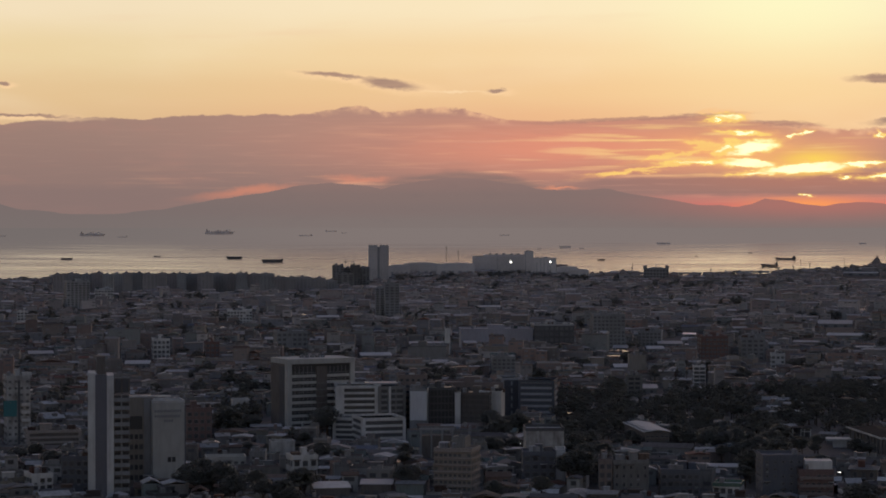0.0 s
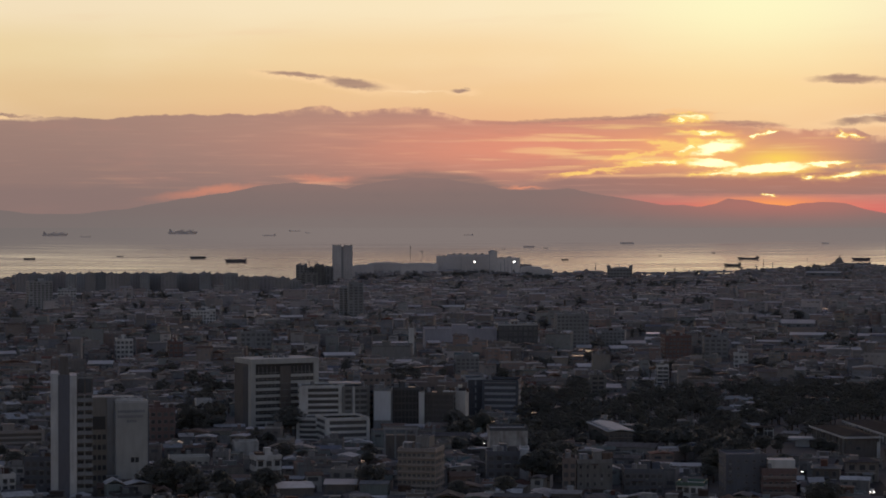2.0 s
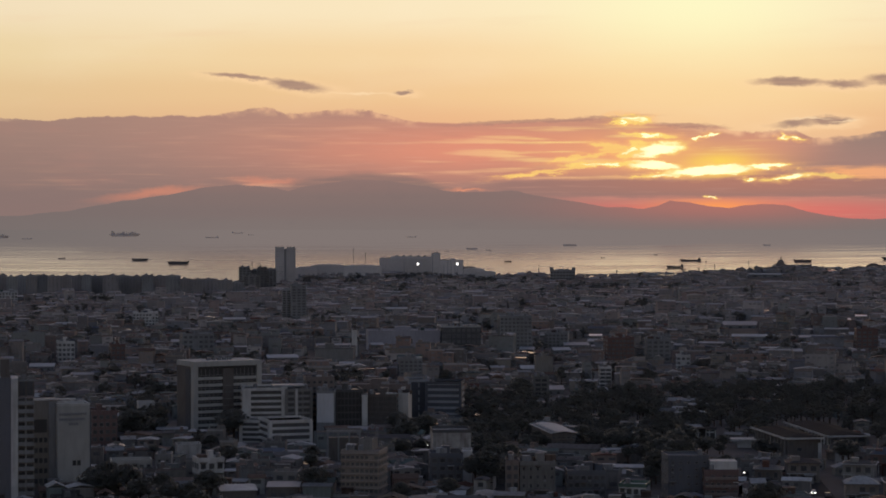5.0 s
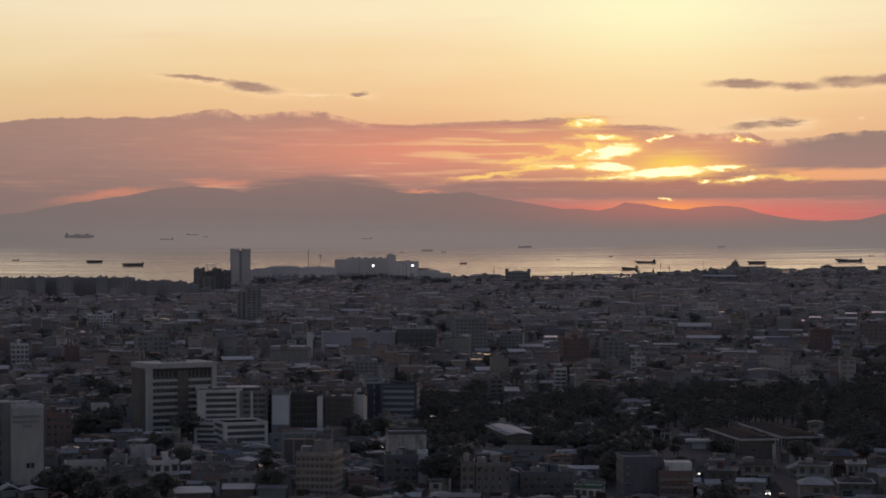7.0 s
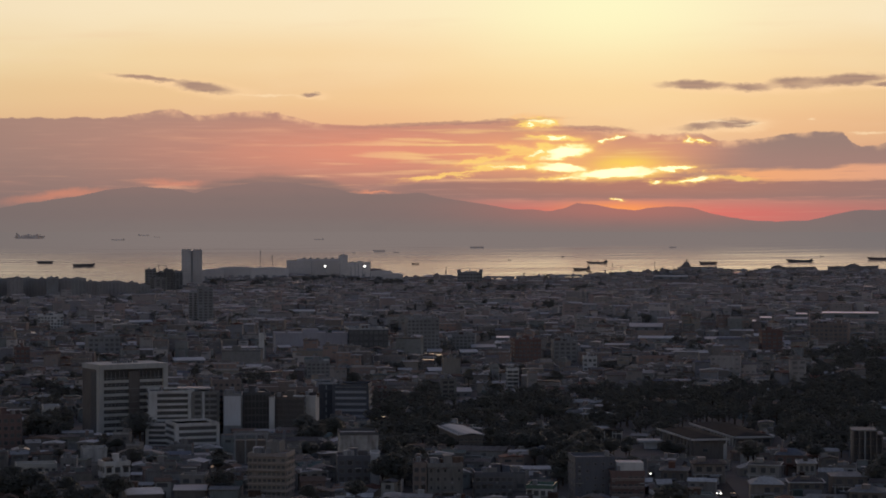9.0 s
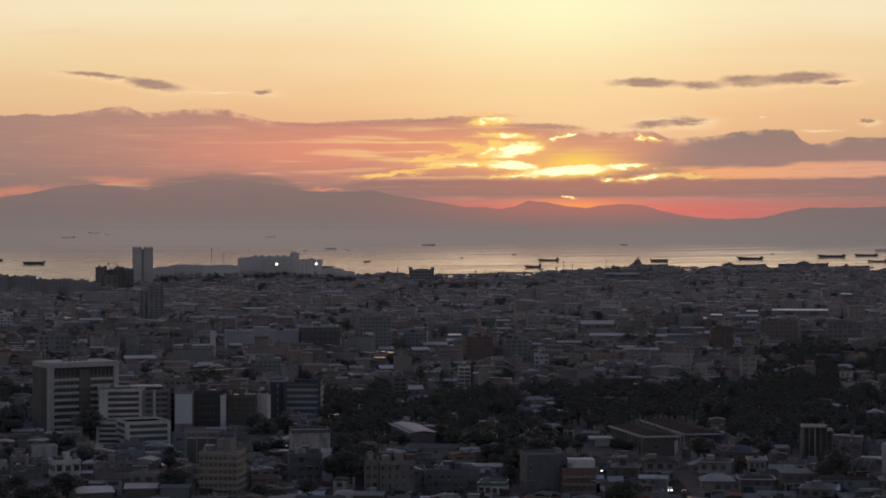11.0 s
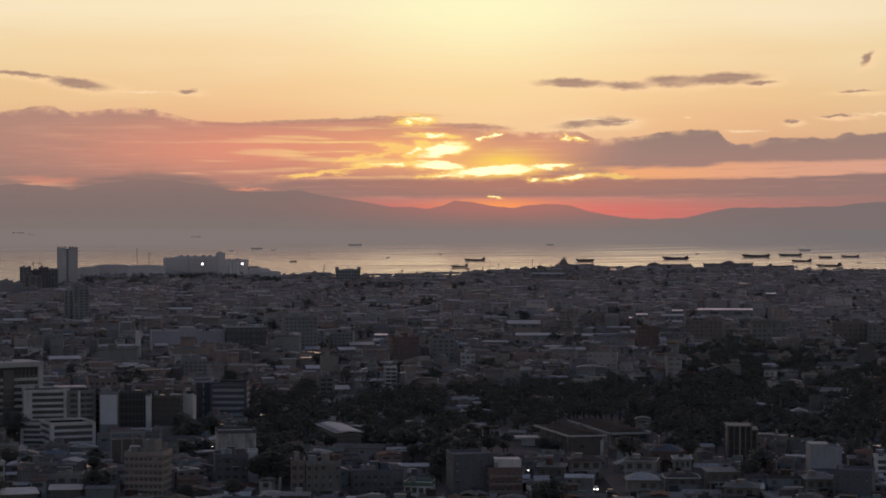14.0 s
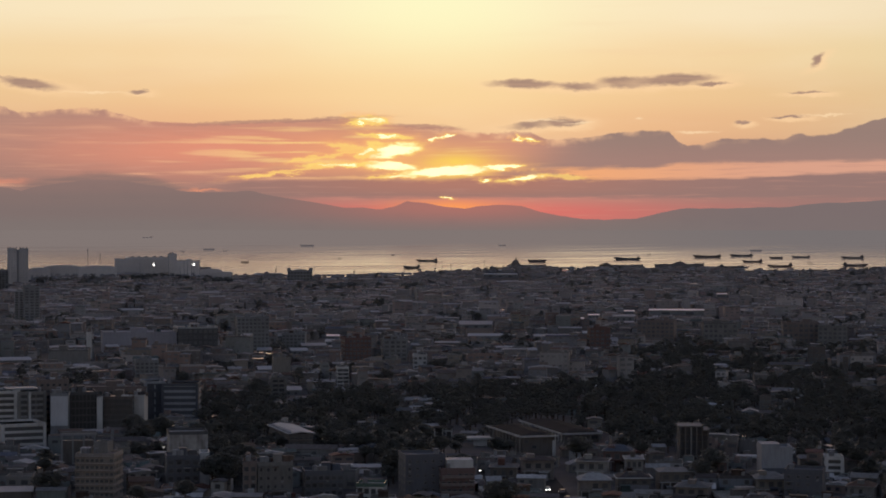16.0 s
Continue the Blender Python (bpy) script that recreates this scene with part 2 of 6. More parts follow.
    out = t.nodes.new("ShaderNodeOutputWorld")
    t.links.new(bg.outputs[0], out.inputs[0])


DOME = 0.24
make_sky()
sun = new("sun", bpy.data.lights.new("sun", "SUN"))
sun.data.energy, sun.data.angle, sun.data.color = 0.05, radians(25), (1.0, 0.62, 0.34)
sun.matrix_world = look((1000 * math.sin(SUN_BEARING), 1000 * math.cos(SUN_BEARING), 1000 * math.tan(radians(4))), (0, 0, 0))


# ---- materials ----
def surface(name, colours, rough=0.8, metal=0.0, by="object", grain=1.5, stain=0.06, vary=0.25, bump=0.25, spec=0.5, shine=0.0):
    """A painted, stained or weathered surface. colours: one, or several of which each object (or island) takes one."""
    m = bpy.data.materials.new(name)
    m.use_nodes = True
    t = m.node_tree
    b = t.nodes["Principled BSDF"]
    geo = t.nodes.new("ShaderNodeNewGeometry")
    pos = geo.outputs["Position"]
    rnd = t.nodes.new("ShaderNodeObjectInfo").outputs["Random"] if by == "object" else geo.outputs["Random Per Island"]
    if len(colours) > 1:
        base = ramp(t, rnd, [(i / len(colours), (*c, 1.0)) for i, c in enumerate(colours)], "CONSTANT")
    else:
        base = (*colours[0], 1.0)
    big = t.nodes.new("ShaderNodeTexNoise")
    big.inputs["Scale"].default_value, big.inputs["Detail"].default_value = stain, 5.0
    fine = t.nodes.new("ShaderNodeTexNoise")
    fine.inputs["Scale"].default_value, fine.inputs["Detail"].default_value = grain, 4.0
    run = t.nodes.new("ShaderNodeMapping")      # streaks that run down
    run.inputs["Scale"].default_value = (1.0, 1.0, 0.15)
    for n in (big, run):
        t.links.new(pos, n.inputs["Vector"])
    t.links.new(run.outputs[0], fine.inputs["Vector"])
    dirt = (Val(t, big.outputs[0]).step(0.35, 0.7) * 0.6 + Val(t, fine.outputs[0]).step(0.4, 0.75) * 0.6) * vary
    dark = mixed(t, 1.0, base, (0.35, 0.32, 0.30, 1.0), "MULTIPLY")
    t.links.new(mixed(t, dirt.op("MINIMUM", 1.0), base, dark), b.inputs["Base Color"])
    r = Val(t, fine.outputs[0]) * 0.2 + (rough - 0.1)
    if shine:                                    # some sheets are new and shine
        pick = (Val(t, rnd) * 7.31).op("FRACT").step(1.0 - shine, 1.0 - shine + 0.01)
        r = r - pick * (rough - 0.3)
        t.links.new((pick * 0.5 + spec).sock, b.inputs["Specular IOR Level"])
    t.links.new(r.sock, b.inputs["Roughness"])
    b.inputs["Metallic"].default_value = metal
    b.inputs["Specular IOR Level"].default_value = spec
    if bump:
        k = t.nodes.new("ShaderNodeBump")
        k.inputs["Strength"].default_value, k.inputs["Distance"].default_value = bump, 0.05
        t.links.new(fine.outputs[0], k.inputs["Height"])
        t.links.new(k.outputs[0], b.inputs["Normal"])
    return m


WALLS = [(0.26, 0.25, 0.24), (0.38, 0.37, 0.35), (0.20, 0.19, 0.18), (0.28, 0.25, 0.20), (0.32, 0.22, 0.18), (0.20, 0.22, 0.25), (0.50, 0.48, 0.46),
         (0.16, 0.15, 0.14), (0.25, 0.21, 0.18), (0.22, 0.16, 0.14), (0.23, 0.26, 0.25), (0.30, 0.28, 0.26), (0.18, 0.17, 0.17)]
ROOFS = [(0.20, 0.19, 0.19), (0.20, 0.11, 0.09), (0.26, 0.26, 0.26), (0.15, 0.14, 0.13), (0.14, 0.10, 0.085), (0.13, 0.17, 0.16), (0.36, 0.36, 0.36),
         (0.20, 0.14, 0.11), (0.15, 0.17, 0.21), (0.22, 0.16, 0.13), (0.17, 0.17, 0.17), (0.12, 0.11, 0.11), (0.18, 0.16, 0.15), (0.44, 0.44, 0.44), (0.52, 0.52, 0.52)]
NEAR = [tuple(1.06 * c for c in w) for w in WALLS] + [(0.55, 0.54, 0.52), (0.11, 0.10, 0.10), (0.13, 0.12, 0.115)]
# veiling glare put into the paint: darks lifted, lights lowered
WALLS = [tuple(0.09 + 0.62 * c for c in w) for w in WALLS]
ROOFS += [(0.46, 0.46, 0.46), (0.56, 0.56, 0.55), (0.40, 0.38, 0.36)]
wall_paint = surface("wall_paint", NEAR, 0.85, vary=0.5)
roof_sheet = surface("roof_sheet", [tuple(c * 0.8 for c in w) for w in ROOFS] + [(0.62, 0.62, 0.61), (0.10, 0.09, 0.09)], 0.85, by="object", vary=0.6, grain=0.8, spec=0.12, shine=0.006)
wall_city = surface("wall_city", WALLS, 0.85, by="island", vary=0.5)
roof_city = surface("roof_city", ROOFS, 0.8, by="island", vary=0.6, grain=0.8, spec=0.15, shine=0.022)
# mid and far paints made paler and warmer, as haze put into colour
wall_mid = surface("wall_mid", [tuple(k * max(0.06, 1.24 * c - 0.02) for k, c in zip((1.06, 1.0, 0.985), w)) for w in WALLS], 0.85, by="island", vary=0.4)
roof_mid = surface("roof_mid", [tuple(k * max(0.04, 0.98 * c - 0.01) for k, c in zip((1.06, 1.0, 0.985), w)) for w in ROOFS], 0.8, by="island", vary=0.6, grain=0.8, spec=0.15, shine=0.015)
wall_hazed = surface("wall_hazed", [tuple(k * (0.12 + c * 0.98) for k, c in zip((1.08, 1.0, 0.985), w)) for w in WALLS], 0.85, by="island", vary=0.35)
roof_hazed = surface("roof_hazed", [tuple(k * (0.11 + c * 0.76) for k, c in zip((1.08, 1.0, 0.985), w)) for w in ROOFS], 0.8, by="island", vary=0.45, grain=0.8, spec=0.15, shine=0.012)
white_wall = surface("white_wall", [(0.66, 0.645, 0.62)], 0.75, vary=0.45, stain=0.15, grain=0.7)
beige_wall = surface("beige_wall", [(0.36, 0.315, 0.285)], 0.8, vary=0.4)
olive_wall = surface("olive_wall", [(0.52, 0.51, 0.475)], 0.8, vary=0.3, stain=0.15, grain=0.7)
cream_wall = surface("cream_wall", [(0.29, 0.262, 0.23)], 0.8, vary=0.4)
pale_trim = surface("pale_trim", [(0.58, 0.57, 0.56)], 0.8, vary=0.4)
brown_wall = surface("brown_wall", [(0.18, 0.158, 0.142)], 0.85, vary=0.5)
grey_wall = surface("grey_wall", [(0.30, 0.30, 0.30)], 0.85, vary=0.45)
dark_wall = surface("dark_wall", [(0.13, 0.128, 0.13)], 0.8, vary=0.4)
pink_wall = surface("pink_wall", [(0.26, 0.21, 0.19)], 0.85, vary=0.4)
red_wall = surface("red_wall", [(0.20, 0.135, 0.125)], 0.8, vary=0.4)
orange_wall = surface("orange_wall", [(0.21, 0.128, 0.112)], 0.8, vary=0.4)
navy_wall = surface("navy_wall", [(0.105, 0.112, 0.132)], 0.6, vary=0.4)
pale_blue = surface("pale_blue", [(0.36, 0.37, 0.395)], 0.7, vary=0.45)
slate_wall = surface("slate_wall", [(0.14, 0.145, 0.165)], 0.75, vary=0.3)
teal_panel = surface("teal_panel", [(0.05, 0.20, 0.22)], 0.5, vary=0.2)
sign_grey = surface("sign_grey", [(0.30, 0.30, 0.31)], 0.6, vary=0.1)
concrete = surface("concrete", [(0.25, 0.24, 0.228), (0.21, 0.202, 0.193), (0.28, 0.268, 0.255)], 0.85, vary=0.5)
steel = surface("steel", [(0.30, 0.30, 0.31)], 0.55, 0.3, vary=0.4, spec=0.2)
bright_steel = surface("bright_steel", [(0.86, 0.87, 0.90)], 0.45, 0.9, vary=0.15)
# concrete of distant towers, with haze mixed into its colour
hazed_tower = surface("hazed_tower", [(0.38, 0.375, 0.37), (0.33, 0.33, 0.335), (0.42, 0.41, 0.40)], 0.85, vary=0.35)
metal_roof = surface("metal_roof", [(0.44, 0.44, 0.44)], 0.6, 0.0, vary=0.35, spec=0.3)
green_roof = surface("green_roof", [(0.10, 0.17, 0.13)], 0.5, vary=0.4)
asphalt = surface("asphalt", [(0.05, 0.05, 0.052)], 0.9, vary=0.4, spec=0.08)
earth = surface("earth", [(0.14, 0.134, 0.13)], 0.9, spec=0.08, by="island", grain=0.05, stain=0.008, vary=0.6)
bark = surface("bark", [(0.10, 0.07, 0.05)], 0.9, vary=0.4)
leaves = surface("leaves", [(0.095, 0.098, 0.088), (0.11, 0.112, 0.10), (0.085, 0.088, 0.08), (0.12, 0.12, 0.108)], 0.7, by="island", vary=0.3, spec=0.2)
tr = leaves.node_tree                            # leaves let some light through
tl = tr.nodes.new("ShaderNodeBsdfTranslucent")
tl.inputs[0].default_value = (0.46, 0.46, 0.43, 1.0)
mx = tr.nodes.new("ShaderNodeMixShader")
mx.inputs[0].default_value = 0.55
tr.links.new(tr.nodes["Principled BSDF"].outputs[0], mx.inputs[1])
tr.links.new(tl.outputs[0], mx.inputs[2])
tr.links.new(mx.outputs[0], tr.nodes["Material Output"].inputs[0])
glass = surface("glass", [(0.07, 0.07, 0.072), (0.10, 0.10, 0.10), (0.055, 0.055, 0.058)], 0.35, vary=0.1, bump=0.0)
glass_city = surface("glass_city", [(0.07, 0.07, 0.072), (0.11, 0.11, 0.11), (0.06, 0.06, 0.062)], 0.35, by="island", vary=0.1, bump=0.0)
# distant panes lightened: haze put into the glass colour
hazed_glass = surface("hazed_glass", [(0.21, 0.20, 0.20), (0.27, 0.26, 0.26), (0.17, 0.165, 0.165)], 0.4, by="island", vary=0.1, bump=0.0)
# waterfront paints lightened, so that the colour itself carries the haze
hazed_port = surface("hazed_port", [(0.68, 0.63, 0.605), (0.63, 0.585, 0.56), (0.72, 0.67, 0.64)], 0.85, vary=0.4, stain=0.02)
hazed_flats = surface("hazed_flats", [(0.40, 0.365, 0.355), (0.36, 0.335, 0.325)], 0.85, vary=0.4, stain=0.02)
stained_white = surface("stained_white", [(0.50, 0.485, 0.465)], 0.8, vary=0.9, stain=0.25, grain=0.5)
plaster_pale = surface("plaster_pale", [(0.34, 0.325, 0.305)], 0.8, vary=0.6, stain=0.2)
plaster_pink = surface("plaster_pink", [(0.27, 0.235, 0.215)], 0.8, vary=0.6, stain=0.2)
strip_blue = surface("strip_blue", [(0.17, 0.17, 0.195)], 0.5, vary=0.25)
dim_glass = surface("dim_glass", [(0.13, 0.13, 0.135), (0.16, 0.16, 0.16), (0.11, 0.11, 0.115)], 0.4, vary=0.1, bump=0.0)
hull = surface("hull", [(0.11, 0.11, 0.12), (0.14, 0.11, 0.11), (0.10, 0.11, 0.13)], 0.6, vary=0.4)
quay_hull = surface("quay_hull", [(0.30, 0.275, 0.27), (0.26, 0.24, 0.24)], 0.7, vary=0.4)
# far hulls painted pale, in place of the haze before them
hazed_hull = surface("hazed_hull", [(0.58, 0.54, 0.53)], 0.7, vary=0.3)
car_paint = surface("car_paint", [(0.6, 0.6, 0.6), (0.05, 0.05, 0.05), (0.12, 0.10, 0.10), (0.25, 0.27, 0.3)], 0.3, vary=0.1, bump=0.0)
tyre_rubber = surface("tyre_rubber", [(0.02, 0.02, 0.02)], 0.9, vary=0.1, bump=0.0)


def lit(name, colour, strength):
    m = bpy.data.materials.new(name)
    m.use_nodes = True
    b = m.node_tree.nodes["Principled BSDF"]
    b.inputs["Emission Color"].default_value = (*colour, 1.0)
    b.inputs["Emission Strength"].default_value = strength
    b.inputs["Base Color"].default_value = (*colour, 1.0)
    return m


flood_light = lit("flood_light", (1.0, 0.95, 0.88), 3.0)
warm_light = lit("warm_light", (1.0, 0.94, 0.86), 5.0)


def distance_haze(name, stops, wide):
    """Far ridges that glow: air haze painted by height, warm tint below the sun."""
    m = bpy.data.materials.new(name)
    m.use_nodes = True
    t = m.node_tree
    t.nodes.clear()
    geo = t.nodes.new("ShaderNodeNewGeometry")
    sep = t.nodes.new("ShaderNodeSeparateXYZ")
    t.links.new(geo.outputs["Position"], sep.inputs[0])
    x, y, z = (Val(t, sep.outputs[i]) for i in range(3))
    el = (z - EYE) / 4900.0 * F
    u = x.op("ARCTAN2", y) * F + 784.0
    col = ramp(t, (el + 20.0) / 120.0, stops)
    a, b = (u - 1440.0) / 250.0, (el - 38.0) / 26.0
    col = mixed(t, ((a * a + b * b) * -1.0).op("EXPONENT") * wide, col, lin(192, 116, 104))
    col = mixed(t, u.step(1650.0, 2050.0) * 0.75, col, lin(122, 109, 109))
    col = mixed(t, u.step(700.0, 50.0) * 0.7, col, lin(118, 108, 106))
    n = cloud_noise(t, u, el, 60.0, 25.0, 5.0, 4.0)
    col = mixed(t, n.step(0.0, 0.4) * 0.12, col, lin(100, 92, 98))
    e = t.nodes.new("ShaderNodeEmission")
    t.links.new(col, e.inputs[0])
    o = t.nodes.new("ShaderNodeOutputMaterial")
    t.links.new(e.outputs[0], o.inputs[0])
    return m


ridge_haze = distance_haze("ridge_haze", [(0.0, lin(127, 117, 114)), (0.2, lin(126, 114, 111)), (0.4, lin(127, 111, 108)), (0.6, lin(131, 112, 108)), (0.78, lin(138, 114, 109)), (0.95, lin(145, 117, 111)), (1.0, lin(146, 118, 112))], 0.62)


def make_sea():
    m = bpy.data.materials.new("sea_water")
    m.use_nodes = True
    t = m.node_tree
    b = t.nodes["Principled BSDF"]
    b.inputs["Base Color"].default_value = (0.07, 0.06, 0.065, 1)
    b.inputs["IOR"].default_value = 1.33
    geo = t.nodes.new("ShaderNodeNewGeometry")
    sep = t.nodes.new("ShaderNodeSeparateXYZ")
    t.links.new(geo.outputs["Position"], sep.inputs[0])
    x, y, z = (Val(t, sep.outputs[i]) for i in range(3))
    wave = cloud_noise(t, x, y, 22.0, 9.0, 4.0, 1.0)
    swell = cloud_noise(t, x, y, 420.0, 60.0, 4.0, 2.0)
    lines = cloud_noise(t, x, y, 300.0, 24.0, 5.0, 8.0)
    k = t.nodes.new("ShaderNodeBump")
    k.inputs["Strength"].default_value, k.inputs["Distance"].default_value = 0.10, 1.0
    t.links.new((wave + swell * 2.0).sock, k.inputs["Height"])
    t.links.new(k.outputs[0], b.inputs["Normal"])
    t.links.new((swell * 0.35 + lines * 0.45 + 0.21).op("MAXIMUM", 0.05).sock, b.inputs["Roughness"])
    # far bay haze painted as glow by distance, for kilometres of evening air
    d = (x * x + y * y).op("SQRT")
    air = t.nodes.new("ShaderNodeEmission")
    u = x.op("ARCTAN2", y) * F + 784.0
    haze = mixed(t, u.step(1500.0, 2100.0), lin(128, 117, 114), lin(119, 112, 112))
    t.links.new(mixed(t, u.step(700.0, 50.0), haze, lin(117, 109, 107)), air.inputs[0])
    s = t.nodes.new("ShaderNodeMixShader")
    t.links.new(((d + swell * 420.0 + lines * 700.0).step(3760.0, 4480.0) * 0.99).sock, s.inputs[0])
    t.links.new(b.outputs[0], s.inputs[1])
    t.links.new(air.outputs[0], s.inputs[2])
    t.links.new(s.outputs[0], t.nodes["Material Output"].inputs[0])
    return m


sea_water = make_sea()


# ---- building tools ----
def add_box(bm, x0, x1, y0, y1, z0, z1):
    v = [bm.verts.new(p) for p in ((x0, y0, z0), (x1, y0, z0), (x1, y1, z0), (x0, y1, z0), (x0, y0, z1), (x1, y0, z1), (x1, y1, z1), (x0, y1, z1))]
    for f in ((0, 3, 2, 1), (4, 5, 6, 7), (0, 1, 5, 4), (1, 2, 6, 5), (2, 3, 7, 6), (3, 0, 4, 7)):
        bm.faces.new([v[i] for i in f])


def boxes(*dims):
    bm = bmesh.new()
    for d in dims:
        add_box(bm, *d)
    return bm


def ring(x0, x1, y0, y1, z0, z1, w):
    """Four walls round a rectangle, w thick, butted end to end."""
    return boxes((x0, x1, y0, y0 + w, z0, z1), (x0, x1, y1 - w, y1, z0, z1), (x0, x0 + w, y0 + w, y1 - w, z0, z1), (x1 - w, x1, y0 + w, y1 - w, z0, z1))


def tube(bm, x, y, z0, z1, r0, r1, n=10):
    a = [bm.verts.new((x + r0 * math.cos(i * math.tau / n), y + r0 * math.sin(i * math.tau / n), z0)) for i in range(n)]
    b = [bm.verts.new((x + r1 * math.cos(i * math.tau / n), y + r1 * math.sin(i * math.tau / n), z1)) for i in range(n)]
    for i in range(n):
        bm.faces.new((a[i], a[(i + 1) % n], b[(i + 1) % n], b[i]))
    bm.faces.new(b)
    bm.faces.new(a[::-1])


def mesh_of(name, bm, *mats):
    me = bpy.data.meshes.new(name)
    bm.to_mesh(me)
    bm.free()
    for m in mats:
        me.materials.append(m)
    return me


def part(name, bm, material, parent, label=""):
    """Links a bmesh as one mesh object under a thing or a part."""
    ob = new(name, mesh_of(name, bm, material))
    ob.parent = parent
    return tagged(ob, label)


def shared(name, me, parent, m):
    ob = new(name, me)
    ob.parent = parent
    ob.matrix_local = m
    return ob


def thing(name, m, label, category, group="", kind=""):
    ob = new(name)
    ob.matrix_world = m
    return tagged(ob, label, category, group, kind)


PANE = {}


def window_mesh(w, h, mat, d=0.14):
    """A framed pane that stands a little out of its wall; its back lies in the wall's plane, at y = 0."""
    key = (round(w, 2), round(h, 2), mat.name)
    if key not in PANE:
        bm = boxes((-w / 2, w / 2, -d * 0.4, 0.02, -h / 2, h / 2))
        f = 0.09
        n = len(bm.faces)
        for b in ((-w / 2 - f, w / 2 + f, -d, 0.02, h / 2, h / 2 + f), (-w / 2 - f, w / 2 + f, -d * 1.6, 0.02, -h / 2 - f, -h / 2),
                  (-w / 2 - f, -w / 2, -d, 0.02, -h / 2, h / 2), (w / 2, w / 2 + f, -d, 0.02, -h / 2, h / 2)):
            add_box(bm, *b)
        bm.faces.ensure_lookup_table()
        for fc in bm.faces[n:]:
            fc.material_index = 1
        PANE[key] = mesh_of("window", bm, mat, concrete)
    return PANE[key]


def windows(parent, w, d, h, floors, bays, side_bays, z0=0.0, size=(0.6, 0.5), mat=None, sides="fl", skip=0.0, rng=random):
    """Rows of windows on the front (f), left (l) and right (r) walls of a w by d block."""
    fh = (h - z0) / floors
    ww, wh = size
    for k in range(floors):
        z = z0 + (k + 0.55) * fh
        if "f" in sides:
            me = window_mesh(w / bays * ww, fh * wh, mat or glass)
            for i in range(bays):
                if rng.random() >= skip:
                    shared("window", me, parent, pose((i + 0.5) * w / bays, 0, z))
        if side_bays:
            me = window_mesh(d / side_bays * ww, fh * wh, mat or glass)
            for i in range(side_bays):
                if "l" in sides and rng.random() >= skip:
                    shared("window", me, parent, pose(0, (i + 0.5) * d / side_bays, z, 0, 0, -90))
                if "r" in sides and rng.random() >= skip:
                    shared("window", me, parent, pose(w, (i + 0.5) * d / side_bays, z, 0, 0, 90))


def roof_top(parent, w, d, h, mat, rng, tanks=1, house=True):
    """Parapet, stair house, water tanks and cooling units on a flat roof."""
    part("parapet", ring(-0.1, w + 0.1, -0.1, d + 0.1, h - 0.3, h + 0.9, 0.3), mat, parent)
    if house:
        a, b = w * rng.uniform(0.2, 0.6), d * rng.uniform(0.3, 0.5)
        part("stair_house", boxes((a, a + w * 0.22, b, b + d * 0.3, h, h + 2.8), (a - 0.2, a + w * 0.22 + 0.2, b - 0.2, b + d * 0.3 + 0.2, h + 2.8, h + 3.0)), mat, parent)
    for i in range(rng.randint(1, 3) if house else 0):
        a, b = w * rng.uniform(0.05, 0.8), d * rng.uniform(0.1, 0.7)
        part("roof_shed", boxes((a, a + rng.uniform(2, 4), b, b + 3, h, h + rng.uniform(1.2, 2.6))), roof_sheet, parent)
    for i in range(tanks):
        bm = bmesh.new()
        x, y = w * rng.uniform(0.1, 0.9), d * rng.uniform(0.15, 0.3)
        tube(bm, x, y, h, h + 0.5, 0.6, 0.6, 6)
        tube(bm, x, y, h + 0.5, h + 2.3, 0.9, 0.9, 12)
        tank = part("water_tank", bm, steel, parent, "round steel water tank")
        bm = bmesh.new()
        tube(bm, x, y, h + 2.3, h + 2.6, 0.9, 0.25, 12)
        part("lid", bm, steel, tank)


